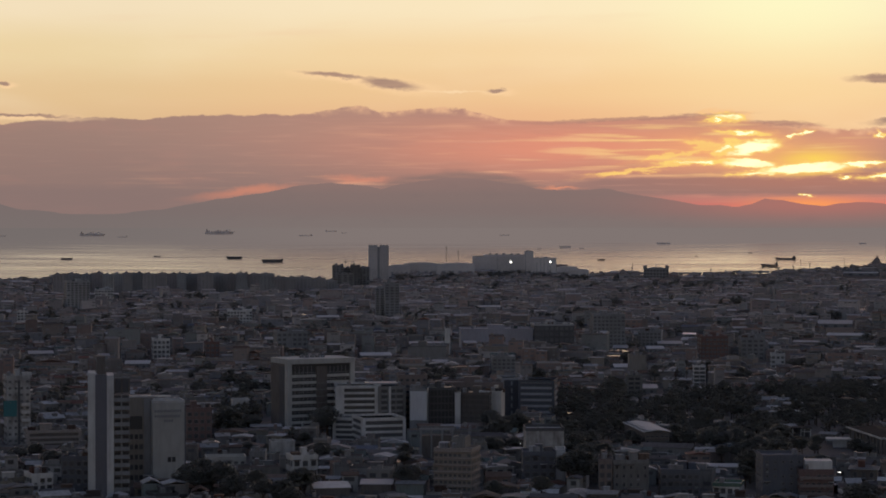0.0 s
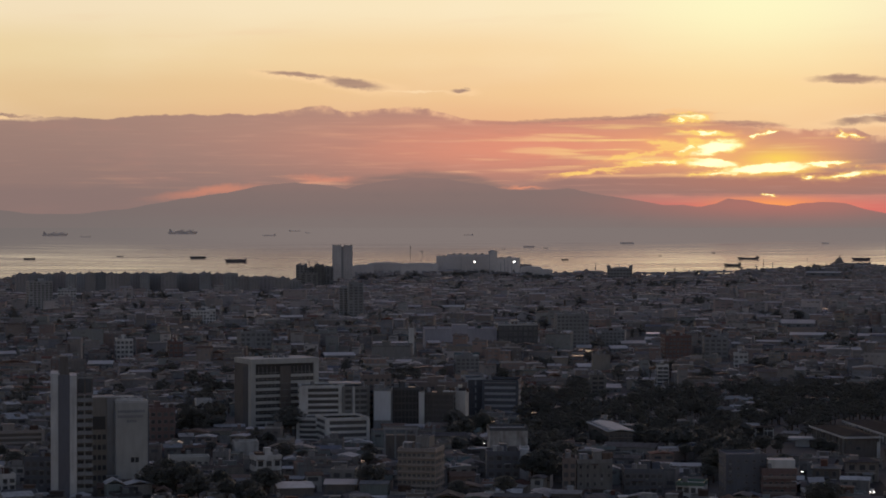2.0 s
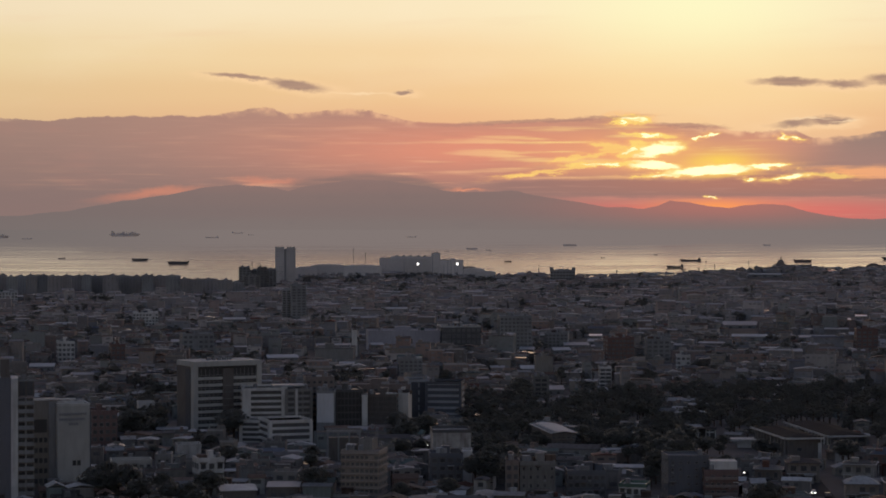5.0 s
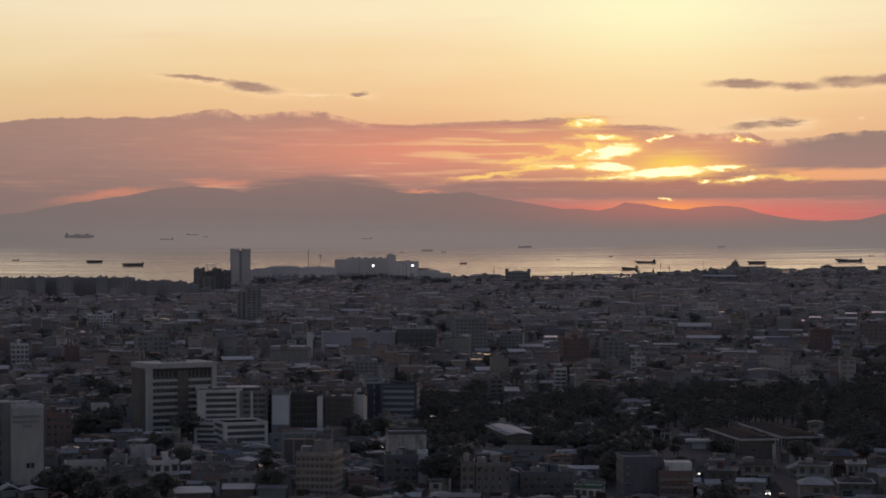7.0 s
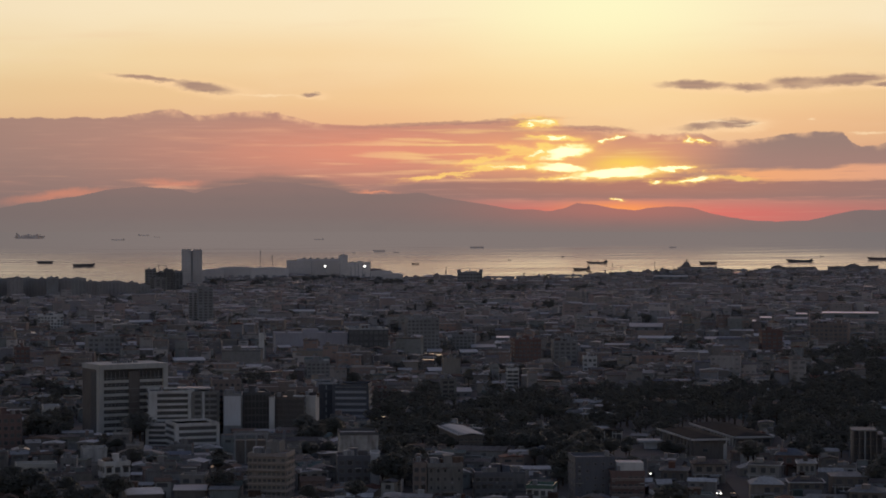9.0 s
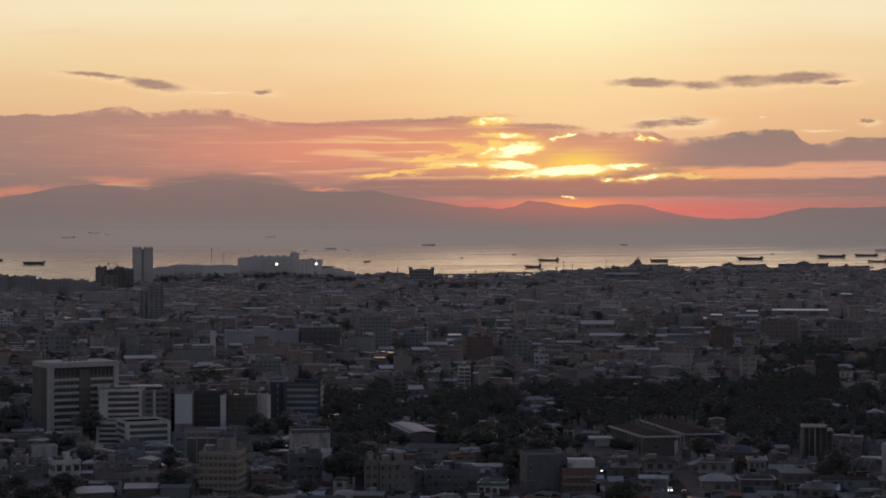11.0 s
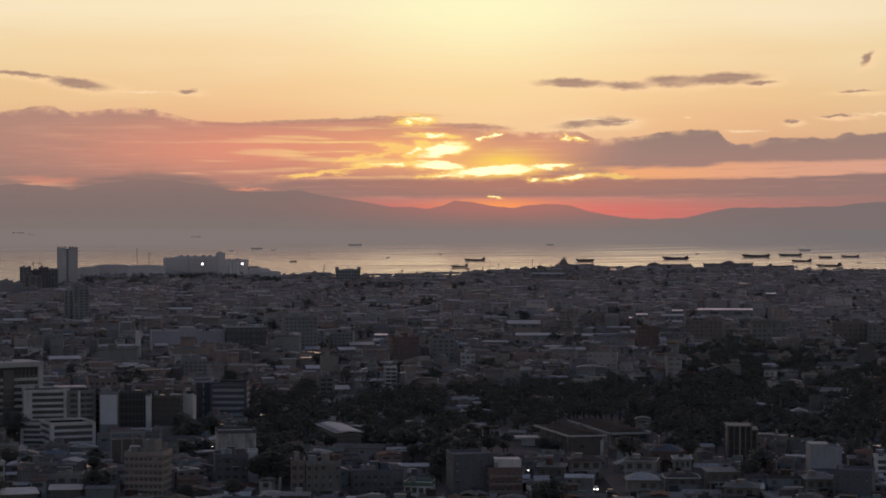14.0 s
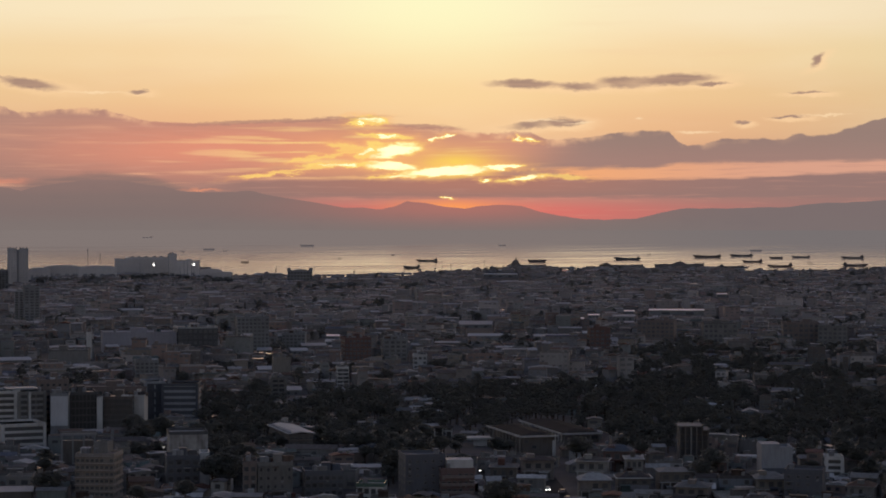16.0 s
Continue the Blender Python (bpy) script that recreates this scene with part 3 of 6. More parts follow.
def block(name, label, category, x, y, wide, high, deep, turn, wall, floors, bays, style="punched", side_bays=3, sides="fl", band=None, glazing=None,
          size=(0.6, 0.5), roof=None, tanks=1, seed=1, house=True, base=0.0):
    """A flat-roofed building. x, y: the left end of its front at the ground; wide and high in sight units; deep in metres."""
    rng = random.Random(seed)
    u = unit(y)
    if len(label.split()) < 5:
        label += " above low roofs"
    w, h = wide * u / math.cos(radians(turn)), high * u
    ob = thing(name, spot(x, y, turn), label, category)
    if style == "punched":
        part("wall", boxes((0, w, 0, deep, 0, h)), wall, ob)
        windows(ob, w, deep, h - 0.4, floors, bays, side_bays, base, size, glazing, sides, 0.04, rng)
        fh = (h - 0.4 - base) / floors
        for _ in range(6 if y > 790 else 0):         # cooling units and awnings under some windows
            q, z = (rng.randrange(bays) + 0.5) * w / bays, base + rng.randrange(floors) * fh
            if rng.random() < 0.5:
                part("cooling_unit", boxes((q - 0.4, q + 0.4, -0.5, -0.02, z + 0.1, z + 0.6)), steel, ob)
            else:
                part("awning", boxes((q - w / bays * 0.45, q + w / bays * 0.45, -0.9, -0.02, z + fh * 0.86, z + fh * 0.9)), roof_sheet, ob)
    elif style == "banded":
        fh = (h - base) / floors
        part("wall", boxes((0.5, w - 0.5, 0.5, deep - 0.5, 0, h)), glazing or glass, ob, "dark storeys behind the bands")
        for k in range(floors + 1):
            z = base + k * fh
            part("spandrel", boxes((0, w, 0, deep, max(z - fh * 0.2, 0), min(z + fh * 0.2, h))), band or wall, ob)
        for i in range(bays + 1):
            q = 0.5 + (w - 1.0) * i / bays
            part("pier", boxes((q - 0.3, q + 0.3, 0.2, 0.7, 0, h - 0.1)), wall, ob)
        part("end_wall", boxes((-0.3, 0.9, -0.3, deep * 0.16, 0, h + 0.3)), wall, ob)
        part("end_wall", boxes((w - 0.9, w + 0.3, -0.3, deep * 0.16, 0, h + 0.3)), wall, ob)
    elif style == "curtain":
        part("wall", boxes((0, w, 0, deep, 0, h)), glazing or glass, ob, "dark glass curtain wall")
        for k in range(1, floors):
            part("spandrel", boxes((-0.12, w + 0.12, -0.12, deep + 0.12, h * k / floors - 0.35, h * k / floors + 0.35)), band or wall, ob)
        for i in range(bays + 1):
            part("mullion", boxes((w * i / bays - 0.15, w * i / bays + 0.15, -0.22, 0.1, 0, h)), wall, ob)
    else:
        part("wall", boxes((0, w, 0, deep, 0, h)), wall, ob)
    roof_top(ob, w, deep, h, roof or wall, rng, tanks, house)
    return ob, w, h


def gable(bm, x0, x1, y0, y1, z, rise, over=0.5, thick=0.18, along="x"):
    """A pitched roof with thickness over a rectangle."""
    a, b, c, d = x0 - over, x1 + over, y0 - over, y1 + over
    if along == "x":
        q = [((a, c), 0), ((a, (c + d) / 2), 1), ((a, d), 0), ((b, c), 0), ((b, (c + d) / 2), 1), ((b, d), 0)]
    else:
        q = [((b, c), 0), (((a + b) / 2, c), 1), ((a, c), 0), ((b, d), 0), (((a + b) / 2, d), 1), ((a, d), 0)]
    lo = [bm.verts.new((*p, z + k * rise)) for p, k in q]
    hi = [bm.verts.new((*p, z + thick + k * rise)) for p, k in q]
    for f in ((0, 3, 4, 1), (1, 4, 5, 2)):
        bm.faces.new([hi[i] for i in f])
        bm.faces.new([lo[i] for i in f[::-1]])
    for i, j in ((0, 1), (1, 2), (4, 3), (5, 4), (3, 0), (2, 5)):
        bm.faces.new((lo[j], lo[i], hi[i], hi[j]))


# ---- ground, bay and far ridges ----
SHORE = [(-800, 496), (0, 493), (480, 494), (560, 500), (600, 499), (640, 478), (760, 470), (900, 468), (990, 474), (1045, 486), (1060, 484), (1125, 484), (1180, 489), (1232, 490), (1240, 482),
         (1292, 482), (1304, 487), (1352, 486), (1360, 480), (1440, 476), (1530, 469), (1600, 467), (1612, 477), (1636, 476), (1650, 471), (1690, 470), (1770, 471), (1778, 474), (1792, 472),
         (1880, 469), (1950, 476), (2060, 473), (2200, 470), (3000, 470)]


def shore(x):
    return float(np.interp(x, [p[0] for p in SHORE], [p[1] for p in SHORE]))


def add_grid(bm, rows):
    for r0, r1 in zip(rows, rows[1:]):
        for i in range(len(r0) - 1):
            bm.faces.new((r0[i], r0[i + 1], r1[i + 1], r1[i]))


def make_ground():
    bm = bmesh.new()
    rows = []
    cols = [784 + F * radians(a) for a in np.concatenate([np.linspace(-180, -28, 39), np.linspace(-26, 36, 200), np.linspace(38, 180, 36)])]
    for k in range(61):
        row = []
        for x in cols:
            y_end = shore(x)
            d_end = reach(y_end)[0]
            a = (x - 784) / F
            d = 5 + (d_end - 5) * k / 60
            z = reach(drop_of(d))[1]
            row.append(bm.verts.new((d * math.sin(a), d * math.cos(a), z)))
        rows.append(row)
    eye = bm.verts.new((0, 0, 0))
    for i in range(len(cols) - 1):
        bm.faces.new((eye, rows[0][i], rows[0][i + 1]))
    quay = []
    for x, top in zip(cols, rows[-1]):
        quay.append(bm.verts.new((top.co.x, top.co.y, top.co.z - 8)))
    rows.append(quay)
    add_grid(bm, rows)
    bmesh.ops.recalc_face_normals(bm, faces=bm.faces)
    tagged(new("ground", mesh_of("ground", bm, earth)), "dusty grey-brown city ground between houses", "ground", kind="structure")


def make_water():
    bm = bmesh.new()
    rows = []
    for k in range(91):
        row = []
        for i in range(161):
            x = 784 + F * radians(-50 + 112 * i / 160)
            a = (x - 784) / F
            y0 = shore(x) + 1.5
            true0 = EYE * F / (y0 - 400)
            inv = (1 / true0) * (1 - k / 90) + (1 / 90000) * (k / 90)
            d, z, s = reach(400 + EYE * F * inv)
            row.append(bm.verts.new((d * math.sin(a), d * math.cos(a), z - 1.2 * (1 - k / 90))))
        rows.append(row)
    add_grid(bm, rows)
    bmesh.ops.recalc_face_normals(bm, faces=bm.faces)
    for f in bm.faces:
        f.smooth = True
    tagged(new("water", mesh_of("water", bm, sea_water)), "calm bay reflecting the pale gold evening sky, far water glowing as haze", "sea", kind="structure")


def ridge(name, line, d, rough, label, seed):
    """A mountain chain at the distance d with crests at the heights given by bearing; it slopes towards the bay."""
    xs, ys = [p[0] for p in line], [p[1] for p in line]
    bm = bmesh.new()
    rows = []
    span = np.linspace(xs[0], xs[-1], 420)
    for k in range(13):
        row = []
        f = k / 12
        for x in span:
            a = (x - 784) / F
            y = float(np.interp(x, xs, ys)) + rough * noise.fractal(Vector((x / 60, seed, 0)), 0.9, 2.1, 6)
            h = (412 - y) * f
            dd = d - 70 * (1 - f) + (1 - f) * f * 90 * noise.fractal(Vector((x / 45, f * 2, seed)), 0.9, 2.1, 4)
            row.append(bm.verts.new((dd * math.sin(a), dd * math.cos(a), EYE + (h - 12) / F * dd)))
        rows.append(row)
    add_grid(bm, rows)
    bmesh.ops.recalc_face_normals(bm, faces=bm.faces)
    for f in bm.faces:
        f.smooth = True
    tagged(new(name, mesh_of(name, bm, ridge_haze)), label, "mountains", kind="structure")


make_ground()
make_water()
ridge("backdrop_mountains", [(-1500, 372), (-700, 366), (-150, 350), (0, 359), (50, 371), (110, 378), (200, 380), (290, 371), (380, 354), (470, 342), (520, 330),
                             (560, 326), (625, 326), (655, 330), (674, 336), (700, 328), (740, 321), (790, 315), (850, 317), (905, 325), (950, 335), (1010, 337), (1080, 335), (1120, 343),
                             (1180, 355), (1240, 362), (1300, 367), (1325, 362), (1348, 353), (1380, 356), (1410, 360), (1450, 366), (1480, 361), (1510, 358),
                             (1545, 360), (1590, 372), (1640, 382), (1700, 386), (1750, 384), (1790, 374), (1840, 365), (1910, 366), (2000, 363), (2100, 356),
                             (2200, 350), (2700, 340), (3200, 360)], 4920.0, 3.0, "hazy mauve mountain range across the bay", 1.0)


# ---- the buildings that stand out ----
TAKEN = []      # bearings and drops kept free of houses: x0, x1, y0, y1


def keep(x0, x1, y0, y1):
    TAKEN.append((x0, x1, y0, y1))


def slab_tower():
    """White slab tower with two fins, a glass strip and a recessed balcony bay under an open roof frame."""
    x, y = bearing(155), 880
    u = unit(y)
    h = (y - 662) * u
    ob = thing("office_tower", spot(x, y, 0), "tall white slab tower with a blue glass strip and balconies", "tower")
    w1, w2, w3, w4 = 13 * u, 33 * u, 45 * u, 73 * u
    deep = 15.0
    part("core", boxes((0.3, w4 - 0.3, 1.2, deep, 0, h - 6.6)), brown_wall, ob)
    part("upper_core", boxes((w1, w2, 1.2, deep, h - 6.6, h - 1)), grey_wall, ob)
    part("fin", boxes((0, w1, 0, deep, 0, h + 0.8)), white_wall, ob)
    part("fin", boxes((w2, w3, 0, deep, 0, h)), white_wall, ob)
    part("glass_strip", boxes((w1, w2, 0.6, 1.2, 0, h + 0.3)), strip_blue, ob, "blue-grey glazed strip")
    floors = 13
    fh = (h - 6) / floors
    for k in range(floors):
        z = k * fh
        part("floor_slab", boxes((w3, w4, 0.1, 1.3, z, z + 0.35)), grey_wall, ob)
        part("balcony_wall", boxes((w3 + 0.1, w4 - 0.1, 0.15, 0.35, z + 0.35, z + 1.3)), grey_wall, ob)
        part("window", boxes((w3 + 0.4, w3 + 2.1, 1.02, 1.2, z + 1.0, z + fh - 0.5)), glass, ob)
        part("window", boxes((w3 + 2.9, w4 - 0.5, 1.02, 1.2, z + 1.0, z + fh - 0.5)), glass, ob)
        part("pier", boxes((w3 + 2.3, w3 + 2.7, 0.35, 1.2, z + 0.35, z + fh)), grey_wall, ob)
    for i in range(3):
        a = w3 + (w4 - w3 - 0.5) * i / 2
        part("frame_post", boxes((a, a + 0.5, 0.3, 0.8, h - 6, h - 1)), brown_wall, ob)
        part("frame_post", boxes((a, a + 0.5, deep - 0.8, deep - 0.3, h - 6, h - 1)), brown_wall, ob)
    part("frame_beam", boxes((w3, w4, 0.3, 0.8, h - 1, h - 0.4)), grey_wall, ob)
    part("frame_beam", boxes((w3, w4, deep - 0.8, deep - 0.3, h - 1, h - 0.4)), concrete, ob)
    # added: a dark wall gives the frame's openings their shade
    part("roof_screen", boxes((w3 + 0.1, w4 - 0.1, deep - 1.2, deep - 0.8, h - 6.6, h - 1.2)), dark_wall, ob, "added dark screen for the shade behind the roof frame")
    part("lift_house", boxes((w1 + 0.5, w2 - 0.5, 5, 11, h - 3.5, h + 6)), brown_wall, ob)
    keep(x - 6, x + 80, 864, 886)


def sign_tower():
    """Pale blank-walled block that bears a sign, with a brown wing behind."""
    x, y = bearing(270), 858
    u = unit(y)
    h = (y - 711) * u
    ob = thing("hotel_block", spot(x, y, 8), "pale blank-walled block with dark lettering along its top", "building")
    w = 56 * u
    part("wall", boxes((0, w, 0, 12, 0, h)), olive_wall, ob)
    part("parapet", ring(-0.1, w + 0.1, -0.1, 12.1, h, h + 0.8, 0.3), white_wall, ob)
    part("edge_strip", boxes((w + 0.1, w + 0.5, 0.5, 11, 2, h - 1)), slate_wall, ob, "dark glazed strip at the corner")
    for k, (a, b, z) in enumerate(((0.06, 0.92, 2.4), (0.06, 0.86, 4.2), (0.35, 0.66, 5.8))):
        n = 12 if k < 2 else 4
        for i in range(n):
            p = w * (a + (b - a) * i / n)
            part("sign_bar", boxes((p, p + w * (b - a) / n * 0.7, -0.25, 0, h - z - 0.9, h - z)), sign_grey, ob, "dark sign lettering")
    me = window_mesh(1.1, 1.6, glass)
    for i in range(2):
        shared("window", me, ob, pose(w * (0.52 + 0.14 * i), 0, h * 0.32))
    wing = thing("office_block", spot(bearing(229), y, 4), "dull brownish block with a dark opening and a pale roof edge", "building")
    ww, wh = 42 * u, (y - 702) * u
    part("wall", boxes((0, ww, 3, 16, 0, wh)), cream_wall, wing)
    part("roof_edge", boxes((-0.2, ww + 6.0, 2.6, 4.6, wh, wh + 0.5)), white_wall, wing)
    part("pier", boxes((ww * 0.62, ww - 0.1, 2.5, 3.0, 0, wh - 0.3)), grey_wall, wing)
    part("opening", boxes((ww * 0.02, ww * 0.55, 2.9, 3.1, wh - 11, wh - 6.5)), glass, wing)
    windows(wing, ww * 0.6, 12, wh - 12, 5, 3, 0, 1.0, (0.7, 0.45), None, "f")
    for ch in wing.children:
        if ch.name.startswith("window"):
            ch.location.y = 3.0
    keep(bearing(226), bearing(330), 838, 863)


def banded_hall(name, label, x, y, wide, high, deep, turn, floors, skip_floor, seed):
    """A white-framed block: bands of white over dark glass, a deep dark top storey and a plain dark flank."""
    u = unit(y)
    w, h = wide * u / math.cos(radians(turn)), high * u
    ob = thing(name, spot(x, y, turn), label, "building")
    part("core", boxes((0.6, w - 0.6, 0.8, deep, 0, h - 0.5)), glass, ob, "dark glazed storeys")
    part("roof_slab", boxes((-0.4, w + 0.4, -0.6, deep + 0.4, h - 2.2, h)), olive_wall, ob)
    part("end_wall", boxes((-0.4, 1.8, -0.5, 2.6, 0, h - 2.2)), olive_wall, ob)
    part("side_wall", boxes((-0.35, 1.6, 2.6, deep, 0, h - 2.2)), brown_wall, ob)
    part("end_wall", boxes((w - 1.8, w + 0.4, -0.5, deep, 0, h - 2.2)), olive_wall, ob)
    fh = (h - 8.0) / floors
    for k in range(floors + 1):
        z = k * fh
        for a, b in ((1.8, w * 0.43), (w * 0.59, w - 1.8)):
            part("spandrel", boxes((a, b, 0.0, 0.9, max(z - 0.2, 0), z + fh * 0.36)), olive_wall, ob)
            part("blind_rail", boxes((a, b, 0.62, 0.8, z + fh * 0.62, z + fh * 0.68)), grey_wall, ob, "thin grey window rail")
    for i in range(1, 6):
        part("mullion", boxes((1.8 + (w * 0.43 - 1.8) * i / 6 - 0.08, 1.8 + (w * 0.43 - 1.8) * i / 6 + 0.08, 0.55, 0.8, 0, h - 3.4)), grey_wall, ob)
        part("mullion", boxes((w * 0.59 + (w * 0.41 - 1.8) * i / 6 - 0.08, w * 0.59 + (w * 0.41 - 1.8) * i / 6 + 0.08, 0.55, 0.8, 0, h - 3.4)), grey_wall, ob)
    part("stair_shaft", boxes((w * 0.43, w * 0.59, -0.3, 1.0, 0, h - 3.4)), brown_wall, ob, "dull brown stair shaft")
    for k in range(1, floors):
        part("shaft_joint", boxes((w * 0.43 - 0.05, w * 0.59 + 0.05, -0.36, -0.3, k * fh, k * fh + 0.25)), concrete, ob)
    # a dark slab laid on the flank in place of a recess
    part("flank", boxes((-0.55, -0.35, 2.8, deep * 0.45, 0, h - 3.2)), dark_wall, ob, "dark strip laid on the flank for a recess")
    for i in range(5):
        part("cooling_unit", boxes((w * (0.3 + 0.08 * i), w * (0.3 + 0.08 * i) + 1.6, 8, 9.6, h, h + 1.0)), steel, ob)
    return ob


slab_tower()
sign_tower()
ob = banded_hall("hospital", "large white-framed block with long window bands", bearing(509), 762, 118, 126, 19, 22, 8, 0, 3)
keep(bearing(472), bearing(632), 738, 768)
b, w, h = block("office_block", "white office block with long window bands", "building", bearing(598), 768, 70, 82, 20, 5, white_wall, 8, 1, "banded", house=False, seed=4)
part("pier", boxes((w - 1.2, w + 1.4, -0.8, 5, 0, h + 1.2)), white_wall, b)
part("end_wall", boxes((-0.9, 2.7, -0.5, 3, 0, h + 0.4)), white_wall, b, "broad plain white end wall")
part("roof_canopy", boxes((w * 0.72, w + 9, 0.5, 12, h + 1.2, h + 1.7)), metal_roof, b, "pale roof canopy")
b, w, h = block("office_block", "office wing with dim bands and pale piers", "building", bearing(671), 768, 46, 80, 18, 14, concrete, 8, 3, "banded", band=grey_wall, house=False, seed=104)
part("pier", boxes((w * 0.36, w * 0.44, -0.8, 4, 0, h + 0.8)), white_wall, b)
# the open decks' shade is a solid core in dark paint
block("parking_deck", "low white parking building with open decks", "building", bearing(590), 778, 55, 36, 16, -16, white_wall, 4, 1, "banded", glazing=dark_wall, house=False, tanks=0, seed=5)
block("parking_deck", "low white parking building with open decks", "building", bearing(643), 788, 74, 44, 20, 14, white_wall, 4, 1, "banded", glazing=dark_wall, house=False, tanks=0, seed=6)
keep(bearing(586), bearing(722), 755, 791)
block("apartment_block", "dull pink plastered block behind the offices", "building", bearing(706), 762, 50, 95, 16, 4, pink_wall, 9, 5, size=(0.5, 0.4), seed=7)
b, w, h = block("office_block", "grey block with a pale blank panel wall", "building", bearing(725), 768, 31, 76, 14, -4, grey_wall, 6, 2, "blank", seed=8, tanks=2)
part("panel", boxes((0.15, w - 0.15, -0.35, -0.02, h * 0.31, h - 0.2)), surface("panel_white", [(0.62, 0.625, 0.65)], 0.7, vary=0.25, stain=0.1), b, "pale bluish-white wall panel")
block("glass_office", "dark glass office between pale piers", "building", bearing(755), 764, 52, 74, 20, 6, dark_wall, 6, 8, "curtain", band=dark_wall, seed=9)
block("glass_office", "dark ribbed office with a pale pier", "building", bearing(808), 764, 58, 66, 20, -8, brown_wall, 7, 18, "curtain", band=dark_wall, seed=10)
block("office_pier", "narrow pale blank stair tower", "building", bearing(805), 765, 10, 66, 5, 0, white_wall, 5, 1, "blank", tanks=0, house=False, seed=11)
block("office_block", "white block with an angled end wall", "building", bearing(862), 762, 25, 66, 12, -8, white_wall, 6, 3, "blank", seed=12)
block("office_block", "long low reddish-roofed office range", "building", bearing(760), 738, 130, 58, 18, -5, pink_wall, 4, 14, size=(0.6, 0.4), seed=13)
keep(bearing(705), bearing(897), 730, 769)
b, w, h = block("office_block", "blue-grey office with pale window bands", "building", bearing(918), 740, 62, 64, 20, -6, navy_wall, 6, 2, "banded", band=pale_blue, glazing=navy_wall, house=False, seed=14)
block("office_block", "blue framed office wing with tall windows", "building", bearing(889), 738, 34, 66, 18, 8, pale_blue, 5, 2, "banded", band=navy_wall, glazing=navy_wall, house=False, seed=15)
keep(bearing(887), bearing(982), 722, 744)
# open concrete frame on a rooftop
u = unit(812)
fr = thing("concrete_frame", spot(bearing(743), 812), "grey open concrete portal frame of a half-built block", "building")
for i in range(4):
    part("post", boxes((i * 19 * u, i * 19 * u + 0.7, 0, 0.7, 0, 50 * u)), grey_wall, fr)
    part("post", boxes((i * 19 * u, i * 19 * u + 0.7, 8, 8.7, 0, 50 * u)), concrete, fr)
part("beam", boxes((-0.3, 57 * u + 1, -0.2, 0.9, 50 * u, 54 * u)), grey_wall, fr)
part("beam", boxes((-0.3, 57 * u + 1, 7.8, 8.9, 50 * u, 54 * u)), concrete, fr)
part("wall", boxes((0.8, 56 * u, 1.2, 7.6, 0, 40 * u)), brown_wall, fr)
keep(bearing(740), bearing(803), 798, 815)
b, w, h = block("apartment_block", "beige concrete walk-up block with many small windows", "building", bearing(768), 884, 66, 86, 13, -14, beige_wall, 7, 8, size=(0.6, 0.36), seed=16, sides="fr", tanks=3, glazing=dim_glass)
for k in range(1, 8):
    part("ledge", boxes((-0.3, w + 0.3, -0.7, 0, h * k / 7 - 0.3, h * k / 7)), beige_wall, b)
    part("ledge", boxes((w, w + 0.4, 0, 12.9, h * k / 7 - 0.3, h * k / 7)), beige_wall, b)
part("frame", ring(w * 0.45, w * 0.8, 2, 10, h + 0.9, h + 4.5, 0.4), concrete, b, "open concrete upper storey")
keep(bearing(766), bearing(860), 866, 888)
block("warehouse", "white plastered box with a dark roof edge", "building", bearing(931), 838, 67, 76, 14, 4, stained_white, 3, 4, "blank", roof=dark_wall, tanks=0, house=False, seed=17)
block("house_block", "slate-coloured block beside the white box", "building", bearing(926), 862, 58, 58, 12, 3, slate_wall, 4, 4, seed=18)
block("house_block", "narrow pale block with a blank end", "building", bearing(984), 852, 16, 52, 12, 0, white_wall, 3, 1, "blank", tanks=0, house=False, seed=19)
# carport roof beside it
u = unit(852)
cp = thing("carport", spot(bearing(996), 852), "open carport under a long pale slab roof", "shed")
part("roof", boxes((0, 51 * u, 0, 7, 46 * u, 48 * u)), pale_trim, cp, "pale slab roof")
for q in (1, 25, 49):
    part("post", boxes((q * u, (q + 1) * u, 0.3, 0.8, 0, 46 * u)), concrete, cp)
    part("post", boxes((q * u, (q + 1) * u, 6.2, 6.7, 0, 46 * u)), concrete, cp)
keep(bearing(924), bearing(1001), 822, 866)
# hall with a pale roof among the trees
u = unit(802)
sh = thing("gymnasium", spot(bearing(1142), 802, 12), "long hall with a pale sheet roof among trees", "building")
ww = 43 * u
part("wall", boxes((0, ww, 0, 40, 0, 38 * u)), brown_wall, sh)
bm = bmesh.new()
gable(bm, 0, ww, 0, 40, 38 * u, 0.7, 0.8, 0.3, "y")
part("roof", bm, pale_trim, sh, "pale grey sheet roof")
for i in range(9):
    part("roof_rib", boxes((-0.7, ww * 0.5, i * 4.6 + 1, i * 4.6 + 1.2, 38 * u + 0.25, 38 * u + 0.75)), grey_wall, sh)
for k in range(3):
    part("ledge", boxes((-0.1, ww + 0.1, -0.3, 0, (9 + 9 * k) * u, (10 + 9 * k) * u)), pink_wall, sh)
windows(sh, ww, 20, 34 * u, 3, 5, 0, 2.0, (0.6, 0.3), None, "f")
keep(bearing(1104), bearing(1190), 784, 804)
